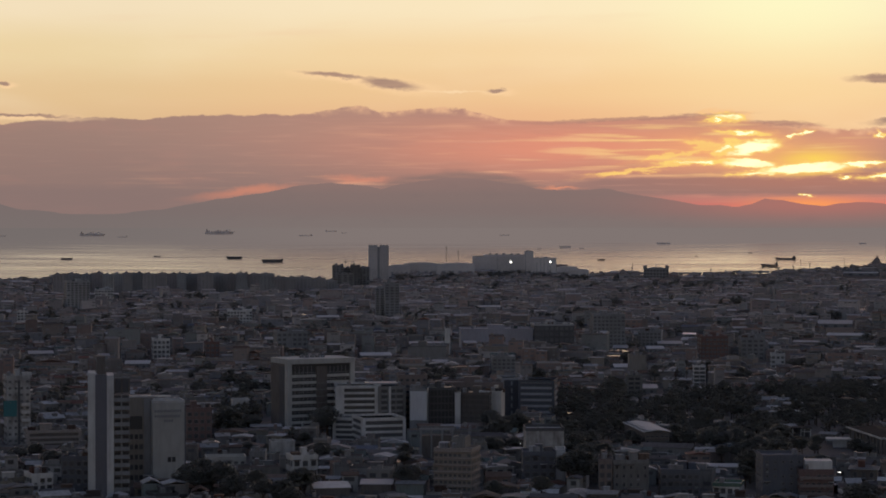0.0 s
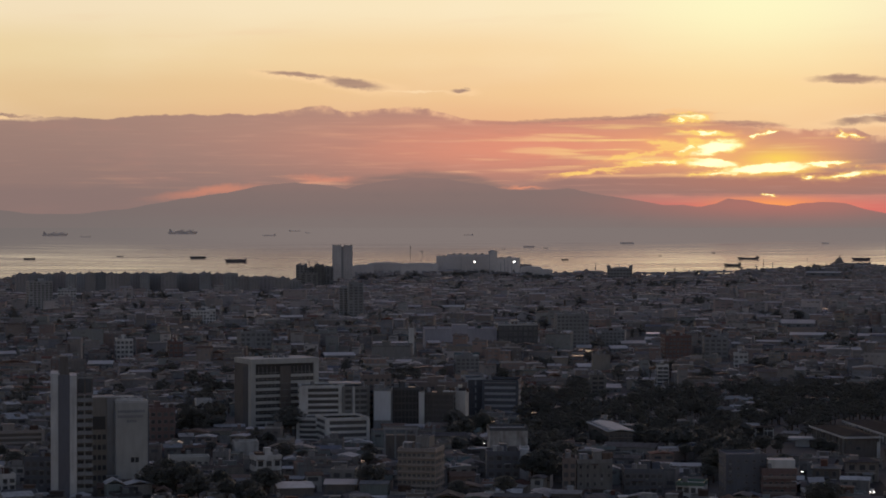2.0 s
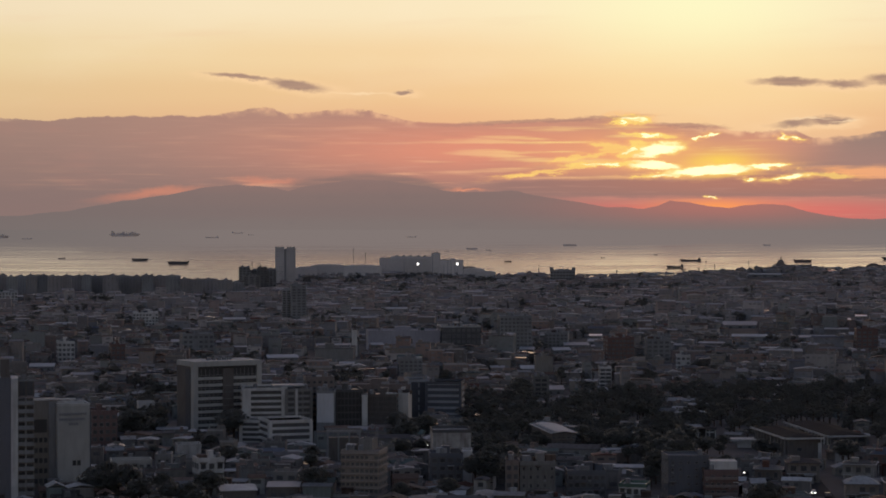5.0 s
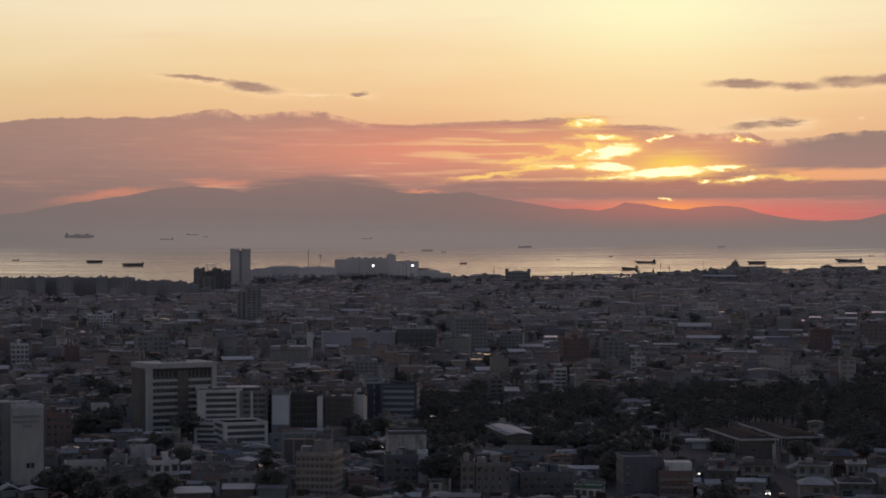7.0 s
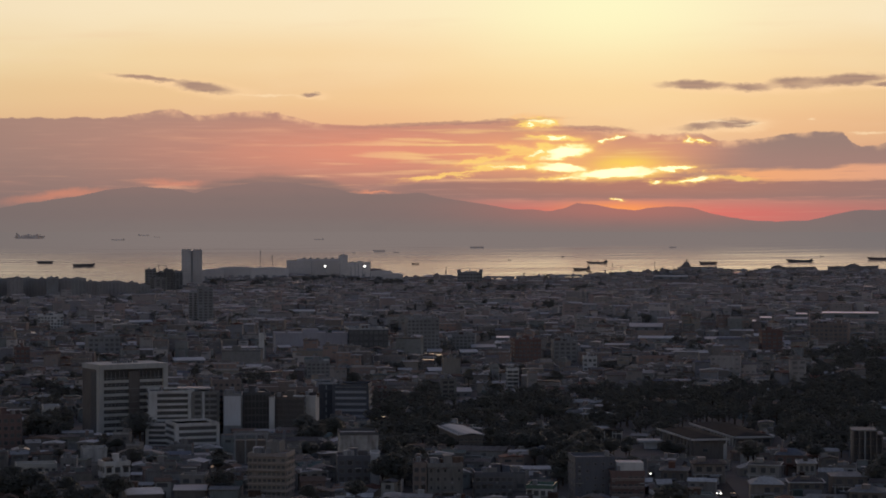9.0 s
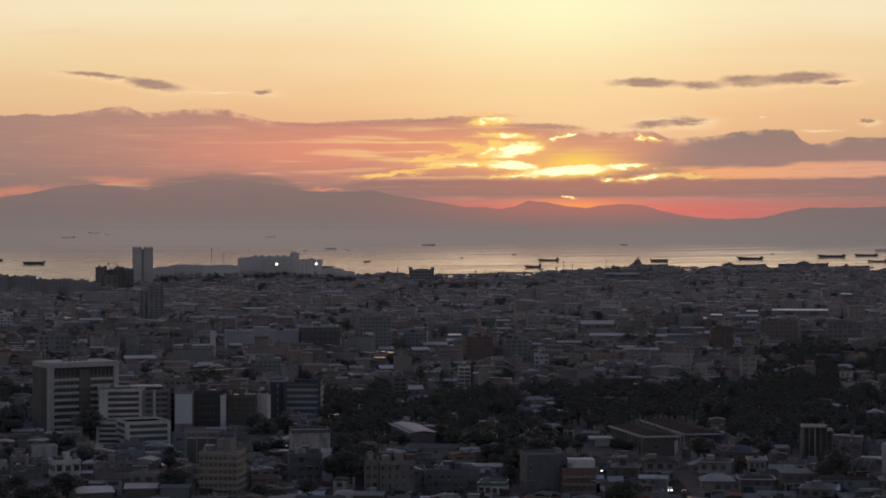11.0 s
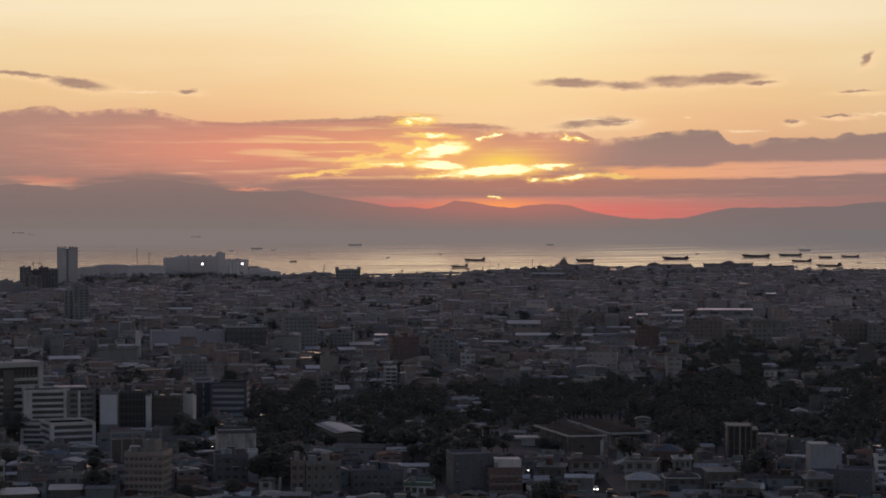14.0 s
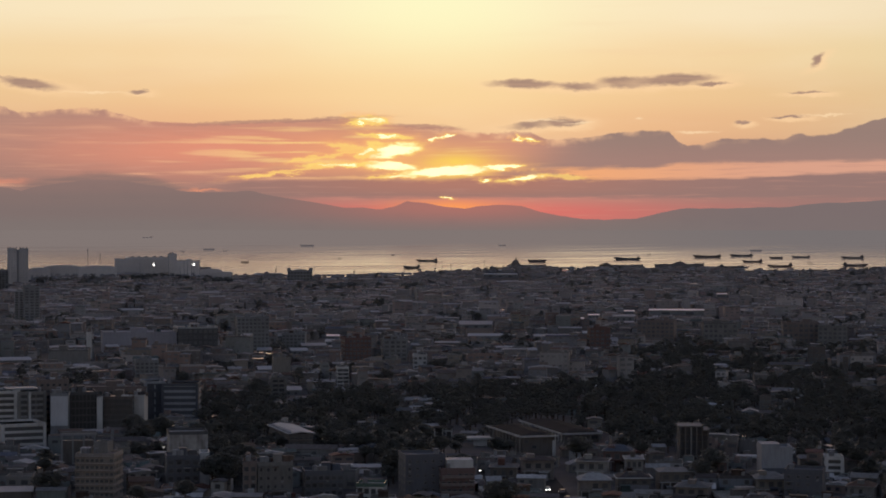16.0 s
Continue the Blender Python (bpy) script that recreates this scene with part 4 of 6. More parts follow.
# long roof
u = unit(838)
lg = thing("market_hall", spot(bearing(1198), 838, 0), "long low hall with a white sheet roof", "building")
ww = 105 * u
part("wall", boxes((0, ww, 0, 7, 0, 14 * u)), grey_wall, lg)
bm = bmesh.new()
gable(bm, 0, ww, 0, 7, 14 * u, 0.8, 0.6, 0.25)
part("roof", bm, pale_trim, lg, "white sheet roof")
part("gate_house", boxes((14 * u, 57 * u, -0.8, 5, 0, 19 * u)), white_wall, lg, "white taller middle bay")
for i in range(3):
    part("window", boxes(((18 + 13 * i) * u, (26 + 13 * i) * u, -0.9, -0.78, 7 * u, 13 * u)), glass, lg)
for i in range(8):
    part("doorway", boxes((ww * (i + 0.3) / 8, ww * (i + 0.7) / 8, -0.06, 0.05, 0, 2.4)), dark_wall, lg)
keep(bearing(1196), bearing(1306), 828, 841)
# left edge
b, w, h = block("apartment_block", "pale stained block with a teal panel and balconies", "building", bearing(12), 780, 40, 116, 14, 6, stained_white, 10, 4, seed=20, size=(0.4, 0.3), glazing=dim_glass)
# a flat dark slab on the wall in place of an open bay
part("stair_bay", boxes((w * 0.46, w * 0.56, -0.25, 0, 0, h - 1)), dark_wall, b, "dark slab for an open stair bay")
part("panel", boxes((-1.5, w * 0.42, -0.2, 0, h * 0.42, h * 0.66)), teal_panel, b, "teal painted panel")
for k in range(5):
    part("balcony", boxes((w * 0.62, w * 0.98, -1.2, 0, h * (0.1 + 0.12 * k), h * (0.1 + 0.12 * k) + 1.1)), white_wall, b)
block("school_block", "long low building with pale open balconies", "building", bearing(48), 796, 92, 36, 12, 6, beige_wall, 4, 1, "banded", glazing=brown_wall, seed=21, tanks=2)
keep(bearing(8), bearing(142), 765, 800)
block("house_block", "grey-blue house block with small windows", "building", bearing(108), 868, 60, 62, 12, -12, slate_wall, 4, 5, seed=22)
block("house_block", "small white stepped house", "building", bearing(56), 876, 36, 40, 10, 15, white_wall, 3, 3, seed=23)
keep(bearing(54), bearing(170), 850, 880)
block("apartment_block", "brick-red block with dark openings", "building", bearing(330), 790, 44, 66, 14, 5, red_wall, 5, 4, seed=24)
keep(bearing(327), bearing(377), 778, 793)
block("house_block", "small white house block with square dark windows", "building", bearing(518), 850, 44, 40, 10, 14, white_wall, 2, 3, size=(0.55, 0.45), seed=25)
keep(bearing(514), bearing(565), 838, 854)
block("house_block", "pale grey block with a blank gable wall", "building", bearing(412), 748, 28, 38, 12, 4, pale_trim, 3, 2, "blank", seed=26, house=False, tanks=0)
block("house_block", "white house with a slanting blank wall", "building", bearing_at(146, T0), 807, 42, 22, 10, 5, stained_white, 2, 3, "blank", house=False, tanks=0, seed=201)
block("house_block", "long pale wall of a low house", "building", bearing_at(28, T0), 835, 70, 24, 9, 3, olive_wall, 2, 6, size=(0.5, 0.3), house=False, tanks=0, seed=202, glazing=dim_glass)
block("house_block", "grey box of a house beside a pale wall", "building", bearing_at(107, T0), 838, 27, 36, 10, -4, grey_wall, 3, 2, size=(0.3, 0.3), house=False, seed=203)
block("house_block", "narrow white house front between dark roofs", "building", bearing_at(280, T0), 836, 12, 22, 8, 0, white_wall, 2, 1, house=False, tanks=0, seed=204)
keep(bearing_at(24, T0), bearing_at(138, T0), 818, 838)
keep(bearing_at(143, T0), bearing_at(192, T0), 798, 812)
for x, y, w, dd, tn, mat in ((bearing_at(225, T0), 893, 62, 17, 6, white_wall), (bearing_at(308, T0), 886, 54, 14, -4, metal_roof)):
    u = unit(y)
    wk = thing("workshop", spot(x, y, tn), "workshop under a broad pale low-pitched roof", "building", "workshops under pale roofs")
    part("wall", boxes((0, w * u, 0, dd, 0, 5.2)), brown_wall, wk)
    bm = bmesh.new()
    gable(bm, 0, w * u, 0, dd, 5.2, 0.9, 0.5, 0.2)
    part("roof", bm, mat, wk, "pale sheet roof")
    for k in range(3):
        part("doorway", boxes((w * u * (0.1 + 0.3 * k), w * u * (0.28 + 0.3 * k), -0.06, 0.05, 0, 3.2)), dark_wall, wk)
    keep(x - 2, x + w + 2, y - 22, y + 4)
block("house_block", "dim blue-grey block", "building", bearing(1060), 880, 24, 64, 12, 0, pink_wall, 4, 2, seed=27)
block("house_block", "white block with a curved parapet and tall windows", "building", bearing(1086), 880, 62, 62, 12, 6, concrete, 4, 5, size=(0.35, 0.4), seed=28)
keep(bearing(1058), bearing(1152), 864, 884)
block("house_block", "dark blue-framed block with broad windows", "building", bearing(1170), 876, 68, 42, 12, 4, slate_wall, 3, 6, size=(0.7, 0.5), seed=29)
block("house_block", "white house with two large windows", "building", bearing(1262), 890, 48, 34, 10, -8, white_wall, 2, 4, seed=30, roof=green_roof, house=False)
keep(bearing(1168), bearing(1314), 860, 893)

# the second half of the turn
L = True
b, w, h = block("apartment_block", "tall slate-blue blank block", "building", bearing(718, L), 884, 70, 78, 14, 10, slate_wall, 6, 5, size=(0.3, 0.3), seed=31, house=False)
b, w, h = block("house_block", "red block with white balconies and a white roof room", "building", bearing(780, L), 886, 60, 56, 12, 6, red_wall, 4, 6, size=(0.6, 0.4), seed=32, house=False)
part("roof_room", boxes((w * 0.2, w * 0.98, 1.5, 9, h, h + 3.4)), white_wall, b)
for k in range(4):
    part("balcony", boxes((0.3, w - 0.3, -0.9, 0, h * k / 4 + 0.2, h * k / 4 + 1.1)), pink_wall, b)
keep(bearing(716, L), bearing(842, L), 866, 889)


def school_range(x, y, wide, high, deep, turn, label, columns, low):
    """A range with a dark hipped roof over pale eaves; its long side wall runs back with a row of columns."""
    u = unit(y)
    w, h = wide * u / math.cos(radians(turn)), high * u
    ob = thing("school_hall", spot(x, y, turn), label, "building")
    part("wall", boxes((0, w, 0, deep, 0, h)), brown_wall, ob)
    bm = bmesh.new()
    o, rise = 1.2, w * 0.09
    p = [bm.verts.new(q) for q in ((-o, -o, h), (w + o, -o, h), (w + o, deep + o, h), (-o, deep + o, h), (w / 2, w * 0.55, h + rise), (w / 2, deep - w * 0.5, h + rise))]
    for f in ((0, 1, 4), (1, 2, 5, 4), (2, 3, 5), (3, 0, 4, 5), (3, 2, 1, 0)):
        bm.faces.new([p[i] for i in f])
    part("roof", bm, dark_roof, ob, "dark hipped sheet roof")
    part("eave", boxes((-o - 0.1, w + o + 0.1, -o - 0.15, -o, h - 0.5, h + 0.25)), pale_trim, ob, "pale painted eave")
    part("eave", boxes((-o - 0.15, -o, -o, deep + o, h - 0.5, h + 0.25)), pale_trim, ob, "pale painted eave")
    n = int(deep / 4.5)
    for i in range(n):
        c = (i + 0.5) * deep / n
        part("column", boxes((-0.6, 0, c - 0.35, c + 0.35, 0, h - 0.45)), pale_trim if columns else concrete, ob)
    m = int(w / 3.2)
    for i in range(m + 1 if low else 0):
        c = i * w / m
        part("column", boxes((c - 0.2, c + 0.2, -0.6, 0, 0, h - 0.45)), concrete, ob)
    if not low:
        part("corner_pier", boxes((w - 1.0, w + 0.3, -0.3, 0, 0, h - 2.0)), white_wall, ob, "white corner pier")
        shared("window", window_mesh(2.0, 1.3, glass), ob, pose(w * 0.36, 0, h * 0.45))
        shared("window", window_mesh(1.4, 1.0, glass), ob, pose(w * 0.12, 0, h * 0.72))
    else:
        windows(ob, w, deep, h - 0.5, 1, m, 0, 0.6, (0.7, 0.5), None, "f")


dark_roof = surface("dark_roof", [(0.05, 0.05, 0.052)], 0.9, vary=0.5, spec=0.03)
school_range(bearing(925, L), drop(808, L), 57, 36, 46, 17, "tall grey end of a dark-roofed school range", False, False)
school_range(bearing(998, L), drop(784, L), 62, 17, 64, 17, "low dark-roofed school range with pale columns", True, True)
keep(bearing(915, L), bearing(985, L), 786, 806)
keep(bearing(880, L), bearing(960, L), 764, 786)
keep(bearing(985, L), bearing(1064, L), 774, 794)
keep(bearing(960, L), bearing(1030, L), 763, 774)
keep(bearing(935, L), bearing(1000, L), 753, 763)
keep(bearing(770, L), bearing(990, L), 791, 816)
# small flat-roofed lodge by the school
u = unit(drop(790, L))
ld = thing("lodge", spot(bearing(838, L), drop(790, L)), "small lodge under a broad white flat roof", "building")
part("wall", boxes((0, 24 * u, 0, 6, 0, 12 * u)), pale_trim, ld)
part("roof", boxes((-14 * u, 33 * u, -1.5, 7, 12 * u, 12 * u + 0.8)), pale_trim, ld, "broad white flat roof")
keep(bearing(822, L), bearing(874, L), 776, 791)
# open pavilion with white posts behind the lodge
u = unit(772)
pv = thing("pavilion", spot(bearing_at(802, 8.859), 772), "open white-posted pavilion under a dark flat roof", "pavilion")
for q in (2, 8, 22, 28, 38):
    part("post", boxes((q * u, (q + 1.3) * u, 0, 0.5, 0, 17 * u)), white_wall, pv)
part("beam", boxes((22 * u, 39.3 * u, -0.1, 0.6, 12 * u, 13.4 * u)), white_wall, pv)
part("beam", boxes((22 * u, 39.3 * u, -0.1, 0.6, 17 * u, 18 * u)), pale_trim, pv)
part("roof", boxes((-1 * u, 41 * u, -0.6, 7, 18 * u, 19 * u)), dark_roof, pv, "dark flat roof")
part("back_wall", boxes((0, 40 * u, 5.5, 6, 0, 18 * u)), dark_wall, pv)
keep(bearing_at(798, 8.859), bearing_at(846, 8.859), 764, 792)
# long white shed roof among the houses
u = unit(drop(816, L))
sd = thing("shed", spot(bearing(1305, L), drop(816, L)), "low shed under a white sheet roof", "shed", "sheds under sheet roofs")
part("wall", boxes((0, 33 * u, 0, 6, 0, 9 * u)), brown_wall, sd)
part("roof", boxes((-0.4, 33 * u + 0.4, -0.6, 6.5, 9 * u, 9 * u + 0.7)), pale_trim, sd, "white sheet roof")
keep(bearing(1300, L), bearing(1342, L), 804, 817)
# ribbed block
u = unit(drop(818, L))
rb = thing("office_block", spot(bearing(1202, L), drop(818, L), 4), "grey block with tall concrete ribs", "building")
ww, hh = 52 * u, 64 * u
part("wall", boxes((0, ww, 1.6, 12, 0, hh * 0.9)), dark_wall, rb)
part("upper_wall", boxes((0, ww * 0.8, 1.6, 12, hh * 0.9, hh)), dark_wall, rb)
part("roof_slab", boxes((-0.4, ww * 0.8, -0.3, 12.4, hh, hh + 0.55)), concrete, rb)
part("roof_slab", boxes((ww * 0.8, ww + 0.4, -0.3, 12.4, hh * 0.9, hh * 0.9 + 0.5)), concrete, rb)
for i in range(6):
    a = ww * (0.01 + 0.19 * i)
    part("rib", boxes((a, a + 0.55, -0.2, 1.6, 0, hh if i < 5 else hh * 0.9)), brown_wall if i != 2 else grey_wall, rb)
for k in range(1, 5):
    part("floor_edge", boxes((0.1, ww - 0.1, 0.9, 1.6, hh * k / 5.2, hh * k / 5.2 + 0.35)), brown_wall, rb)
keep(bearing(1199, L), bearing(1258, L), 798, 817)
b, w, h = block("house_block", "pale blue-grey box with a stepped top", "building", bearing(1348, L), drop(846, L), 54, 54, 12, 8, pale_blue, 3, 3, "blank", seed=34, house=False, tanks=0)
part("upper_step", boxes((-0.12, w * 0.6, -0.12, 10, h + 0.9, h + 2.0)), pale_blue, b)
part("lower_wall", boxes((0.4, w - 0.2, -0.5, -0.02, 0, h * 0.4)), slate_wall, b, "darker slate lower wall")
keep(bearing(1345, L), bearing(1405, L), 826, 845)
block("house_block", "dark slate box of a house", "building", bearing(1388, L), drop(886, L), 66, 56, 12, -6, slate_wall, 4, 4, size=(0.3, 0.3), seed=35, house=False)
keep(bearing(1385, L), bearing(1457, L), 864, 885)
block("house_block", "pale striped house with white bands", "building", bearing(1462, L), drop(848, L), 30, 42, 10, 4, white_wall, 4, 1, "banded", seed=36, house=False)
keep(bearing(1459, L), bearing(1495, L), 828, 847)


def villa(x, y, wide, high, deep, turn, wall, label, seed):
    """A two-storey house: hipped sheet roof behind a pale fascia, a balcony slab across the front, windows in both storeys."""
    rng = random.Random(seed)
    u = unit(y)
    w, h = wide * u, high * u
    ob = thing("house", spot(x, y, turn), label, "house")
    part("wall", boxes((0, w, 0, deep, 0, h)), wall, ob)
    part("fascia", ring(-0.7, w + 0.7, -0.9, deep + 0.5, h, h + rng.uniform(0.2, 0.4), 0.25), rng.choice((pale_trim, concrete, brown_wall, grey_wall)), ob)
    rise = rng.uniform(0.9, 2.2)
    bm = bmesh.new()
    p = [bm.verts.new(q) for q in ((-0.45, -0.65, h + 0.1), (w + 0.45, -0.65, h + 0.1), (w + 0.45, deep + 0.25, h + 0.1), (-0.45, deep + 0.25, h + 0.1), (w * 0.3, deep / 2, h + rise), (w * 0.7, deep / 2, h + rise))]
    for f in ((0, 1, 5, 4), (1, 2, 5), (2, 3, 4, 5), (3, 0, 4), (3, 2, 1, 0)):
        bm.faces.new([p[i] for i in f])
    part("roof", bm, roof_sheet, ob, "low hipped sheet roof")
    for _ in range(rng.randint(2, 4)):               # what has been built on over the years
        a, e, z = rng.uniform(-1.5, w * 0.8), rng.uniform(1.2, 3.6), h * rng.choice((0.3, 0.45, 0.6))
        part("lean_to", boxes((a, a + e, -3.2 - rng.uniform(0, 1.5), -1.4, 0, z), (a - 0.3, a + e + 0.3, -5.2, -1.35, z, z + 0.12)), roof_sheet, ob)
    if rng.random() < 0.6:
        a = rng.uniform(0.1, 0.6) * w
        part("dormer", boxes((a, a + w * 0.25, deep * 0.2, deep * 0.55, h + 0.3, h + rng.uniform(1.8, 2.8))), rng.choice((wall, roof_sheet)), ob)
    part("balcony_slab", boxes((-0.3, w * 0.9, -1.3, -0.02, h * 0.48, h * 0.48 + 0.2)), pale_trim, ob)
    part("balcony_rail", boxes((-0.3, w * 0.9, -1.3, -1.2, h * 0.48 + 0.2, h * 0.48 + 0.95)), wall, ob)
    for k in range(4):
        a = w * (0.04 + 0.24 * k)
        part("balcony_post", boxes((a, a + 0.25, -1.2, -0.95, 0, h * 0.48)), pale_trim, ob)
    for k in range(2):
        me = window_mesh(w * rng.uniform(0.13, 0.2), h * 0.26, glass)
        for q in (0.18, 0.5, 0.8):
            if rng.random() > 0.15:
                shared("window", me, ob, pose(w * q, 0, h * (0.24 + 0.5 * k)))


for i, (x, y, w, h, mat, lab) in enumerate((
        (1020, 850, 54, 34, plaster_pale, "pale plastered two-storey house under a hipped roof"), (1026, 884, 56, 33, plaster_pink, "pinkish plastered house with a balcony"),
        (1094, 872, 58, 26, brown_wall, "low brown house under a hipped roof"), (1068, 832, 48, 34, red_wall, "dull red house under a hipped roof"),
        (1108, 846, 30, 34, plaster_pale, "narrow pale plastered house between taller neighbours"), (1168, 868, 60, 34, brown_wall, "brown house among crowded roofs"),
        (1246, 852, 40, 36, red_wall, "red-brick house with a balcony"), (1196, 890, 56, 30, plaster_pink, "pale gabled house among crowded roofs"),
        (1500, 884, 46, 30, concrete, "grey house under a sheet roof"), (1340, 878, 50, 34, cream_wall, "cream house with a balcony"),
        (925, 850, 56, 34, plaster_pink, "pinkish house at the street corner"), (868, 862, 46, 34, brown_wall, "dull brown house behind the red block"))):
    villa(bearing(x, L), drop(y, L), w, h, 11, (-6, 4, 5, -5, 3, 8, 4, -8, -5, 6, 4, -3)[i], mat, lab, 40 + i)
    keep(bearing(x - 2, L), bearing(x + w + 2, L), y - 18, y)

# middle distance
MIDDLE = [
        (1242, 640, 46, 44, 22, 8, orange_wall, 6, 7, "punched", "faded orange block above low roofs"),
        (1228, 682, 20, 34, 10, 5, white_wall, 5, 2, "curtain", "slim white tower with a dark slot"),
        (1050, 618, 56, 60, 30, 4, grey_wall, 9, 8, "punched", "tall grey block in the haze"),
        (946, 618, 70, 42, 34, 5, dark_wall, 4, 8, "punched", "dark hall with a bright roof edge"),
        (816, 618, 128, 34, 30, 3, surface("lilac_wall", [(0.40, 0.385, 0.42)], 0.8, vary=0.35), 3, 8, "blank", "long pale blank-walled hall"),
        (118, 548, 40, 50, 30, 6, hazed_tower, 12, 6, "punched", "grey tower block in the haze"),
        (664, 560, 40, 50, 30, -4, hazed_tower, 12, 5, "punched", "dark tower block with a lit roof edge"),
        (402, 572, 44, 22, 30, 0, white_wall, 4, 8, "punched", "broad white block")]
MIDDLE += [
        (271, 634, 29, 34, 16, 4, white_wall, 4, 4, "punched", "white box-shaped block"),
        (364, 640, 24, 34, 16, 4, orange_wall, 4, 3, "punched", "dull orange block"),
        (1320, 628, 34, 36, 20, 0, grey_wall, 5, 4, "punched", "plain grey block"),
        (490, 622, 54, 34, 26, 6, grey_wall, 4, 6, "punched", "pale banded block"),
        (722, 640, 68, 26, 26, -5, concrete, 3, 8, "blank", "wide hall under a pale roof"),
        (168, 528, 32, 16, 40, 0, white_wall, 3, 6, "punched", "pale blank sheds by the shore"),
        (30, 575, 18, 26, 20, 0, white_wall, 5, 3, "punched", "pale narrow block"),
        (872, 668, 40, 34, 18, 3, grey_wall, 5, 5, "punched", "grey house block with rooftop rooms"),
        (1114, 662, 30, 32, 14, 4, cream_wall, 4, 3, "blank", "plain tan box of a block"),
        (1129, 611, 41, 24, 18, -4, grey_wall, 4, 6, "punched", "low grey block with window rows"),
        (1365, 650, 24, 24, 12, 3, pale_trim, 3, 3, "punched", "small pale block over low roofs"),
        (1110, 698, 26, 32, 12, 5, concrete, 4, 2, "banded", "stepped pale block above the park")]
for i, (x, y, w, h, deep, turn, mat, fl, bays, st, lab) in enumerate(MIDDLE):
    block("apartment_block" if fl > 4 else "hall", lab, "building", bearing(x), y, w, h, deep, turn, mat, fl, bays, st, seed=60 + i, tanks=2, glazing=dim_glass if st == "punched" else None,
          roof=metal_roof if i in (3, 6, 13) else None, side_bays=0 if st == "blank" else 2)
    keep(bearing(x - 3), bearing(x + w + 3), y - 12, y + 9)
for i, (x, y, w, h, deep, turn, mat, fl, bays, lab) in enumerate((
        (1044, 618, 36, 36, 20, 6, orange_wall, 5, 4, "dull red-brown block above the trees"), (1128, 604, 64, 36, 24, -6, pink_wall, 5, 8, "pinkish block with window rows"),
        (1246, 606, 58, 34, 24, 6, concrete, 4, 7, "pale cut-cornered block"), (1386, 604, 62, 34, 26, 4, pink_wall, 4, 7, "pinkish long block"),
        (1448, 606, 50, 30, 24, 0, concrete, 4, 6, "pale block at the edge of the trees"), (1430, 642, 30, 28, 10, 0, brown_wall, 4, 3, "grey box among trees"),
        (1492, 672, 9, 40, 8, 0, brown_wall, 6, 1, "slim pale tower among trees"), (1346, 722, 18, 20, 9, 0, brown_wall, 2, 2, "cream house among trees"),
        (680, 640, 40, 38, 18, 6, grey_wall, 5, 4, "plain grey block"))):
    block("apartment_block", lab, "building", bearing(x, L), drop(y, L), w, h, deep, turn, mat, fl, bays, seed=80 + i, side_bays=2, glazing=dim_glass, house="among" not in lab, tanks=0 if "among" in lab else 1)
    keep(bearing(x - 1, L), bearing(x + w + 1, L), y - (6 if "among" in lab else 14), y + (1 if "among" in lab else 8))
# long sheds; the wet-looking roofs of some catch the sky
SHEDS = [(bearing_at(1456, T0), 552, 140, 7, True), (bearing_at(1410, T0), 551, 17, 4, True), (bearing_at(1346, T0), 558, 18, 4, True), (bearing_at(1318, T0), 563, 18, 3, True),
         (bearing_at(1304, T0), 560, 12, 4, True), (bearing_at(1279, T0), 560, 11, 4, True), (bearing(1210), 596, 20, 5, True), (bearing(1270, True), 520, 16, 4, True), (bearing(946), 578, 60, 4, True),
         (bearing_at(836, T0), 613, 41, 5, False), (bearing_at(817, T0), 622, 28, 5, False), (bearing_at(757, T0), 621, 23, 5, False), (bearing_at(877, T0), 606, 36, 5, False),
         (bearing_at(789, T0), 694, 44, 7, False), (bearing_at(760, T0), 656, 25, 6, False), (bearing_at(1114, T0), 573, 57, 5, False), (bearing_at(1130, T0), 597, 71, 6, False),
         (bearing_at(1249, T0), 598, 60, 6, False), (bearing_at(1337, T0), 591, 18, 5, False), (bearing_at(1391, T0), 562, 36, 6, False), (bearing_at(1158, T0), 486, 58, 4, False),
         (bearing(726), 616, 66, 6, False), (bearing(640), 636, 52, 6, False), (bearing(160), 526, 48, 6, False), (bearing(222), 648, 40, 6, False), (bearing(52), 628, 40, 5, False), (bearing(268), 574, 34, 5, False),
         (bearing(470), 606, 52, 5, False), (bearing(840), 548, 44, 4, False), (bearing(1450), 576, 56, 5, False), (bearing(560), 566, 40, 4, False)]
for i, (x, y, w, h, shines) in enumerate(SHEDS):
    u = unit(y)
    s = thing("shed", spot(x, y, 0 if shines else (-5, 4, 7, -3)[i % 4]), "long low shed under a shining sheet roof" if shines else "long low shed under a pale sheet roof", "shed", "sheds under sheet roofs")
    ww, dd = w * u, (13 if w > 50 else 10) if shines else 16
    part("wall", boxes((0, ww, 0, dd, 0, h * u)), grey_wall, s)
    bm = bmesh.new()
    gable(bm, 0, ww, 0, dd, h * u, dd * 0.1, 0.8, 0.3)
    part("roof", bm, bright_steel if shines else (pale_trim, metal_roof)[i % 2], s, "shining steel sheet roof" if shines else "pale sheet roof")
    for k in range(3):
        part("doorway", boxes((ww * (0.15 + 0.3 * k), ww * (0.25 + 0.3 * k), -0.08, 0.05, 0, h * u * 0.6)), dark_wall, s)
    keep(x - 2, x + w + 2, y - 8, y + 14)
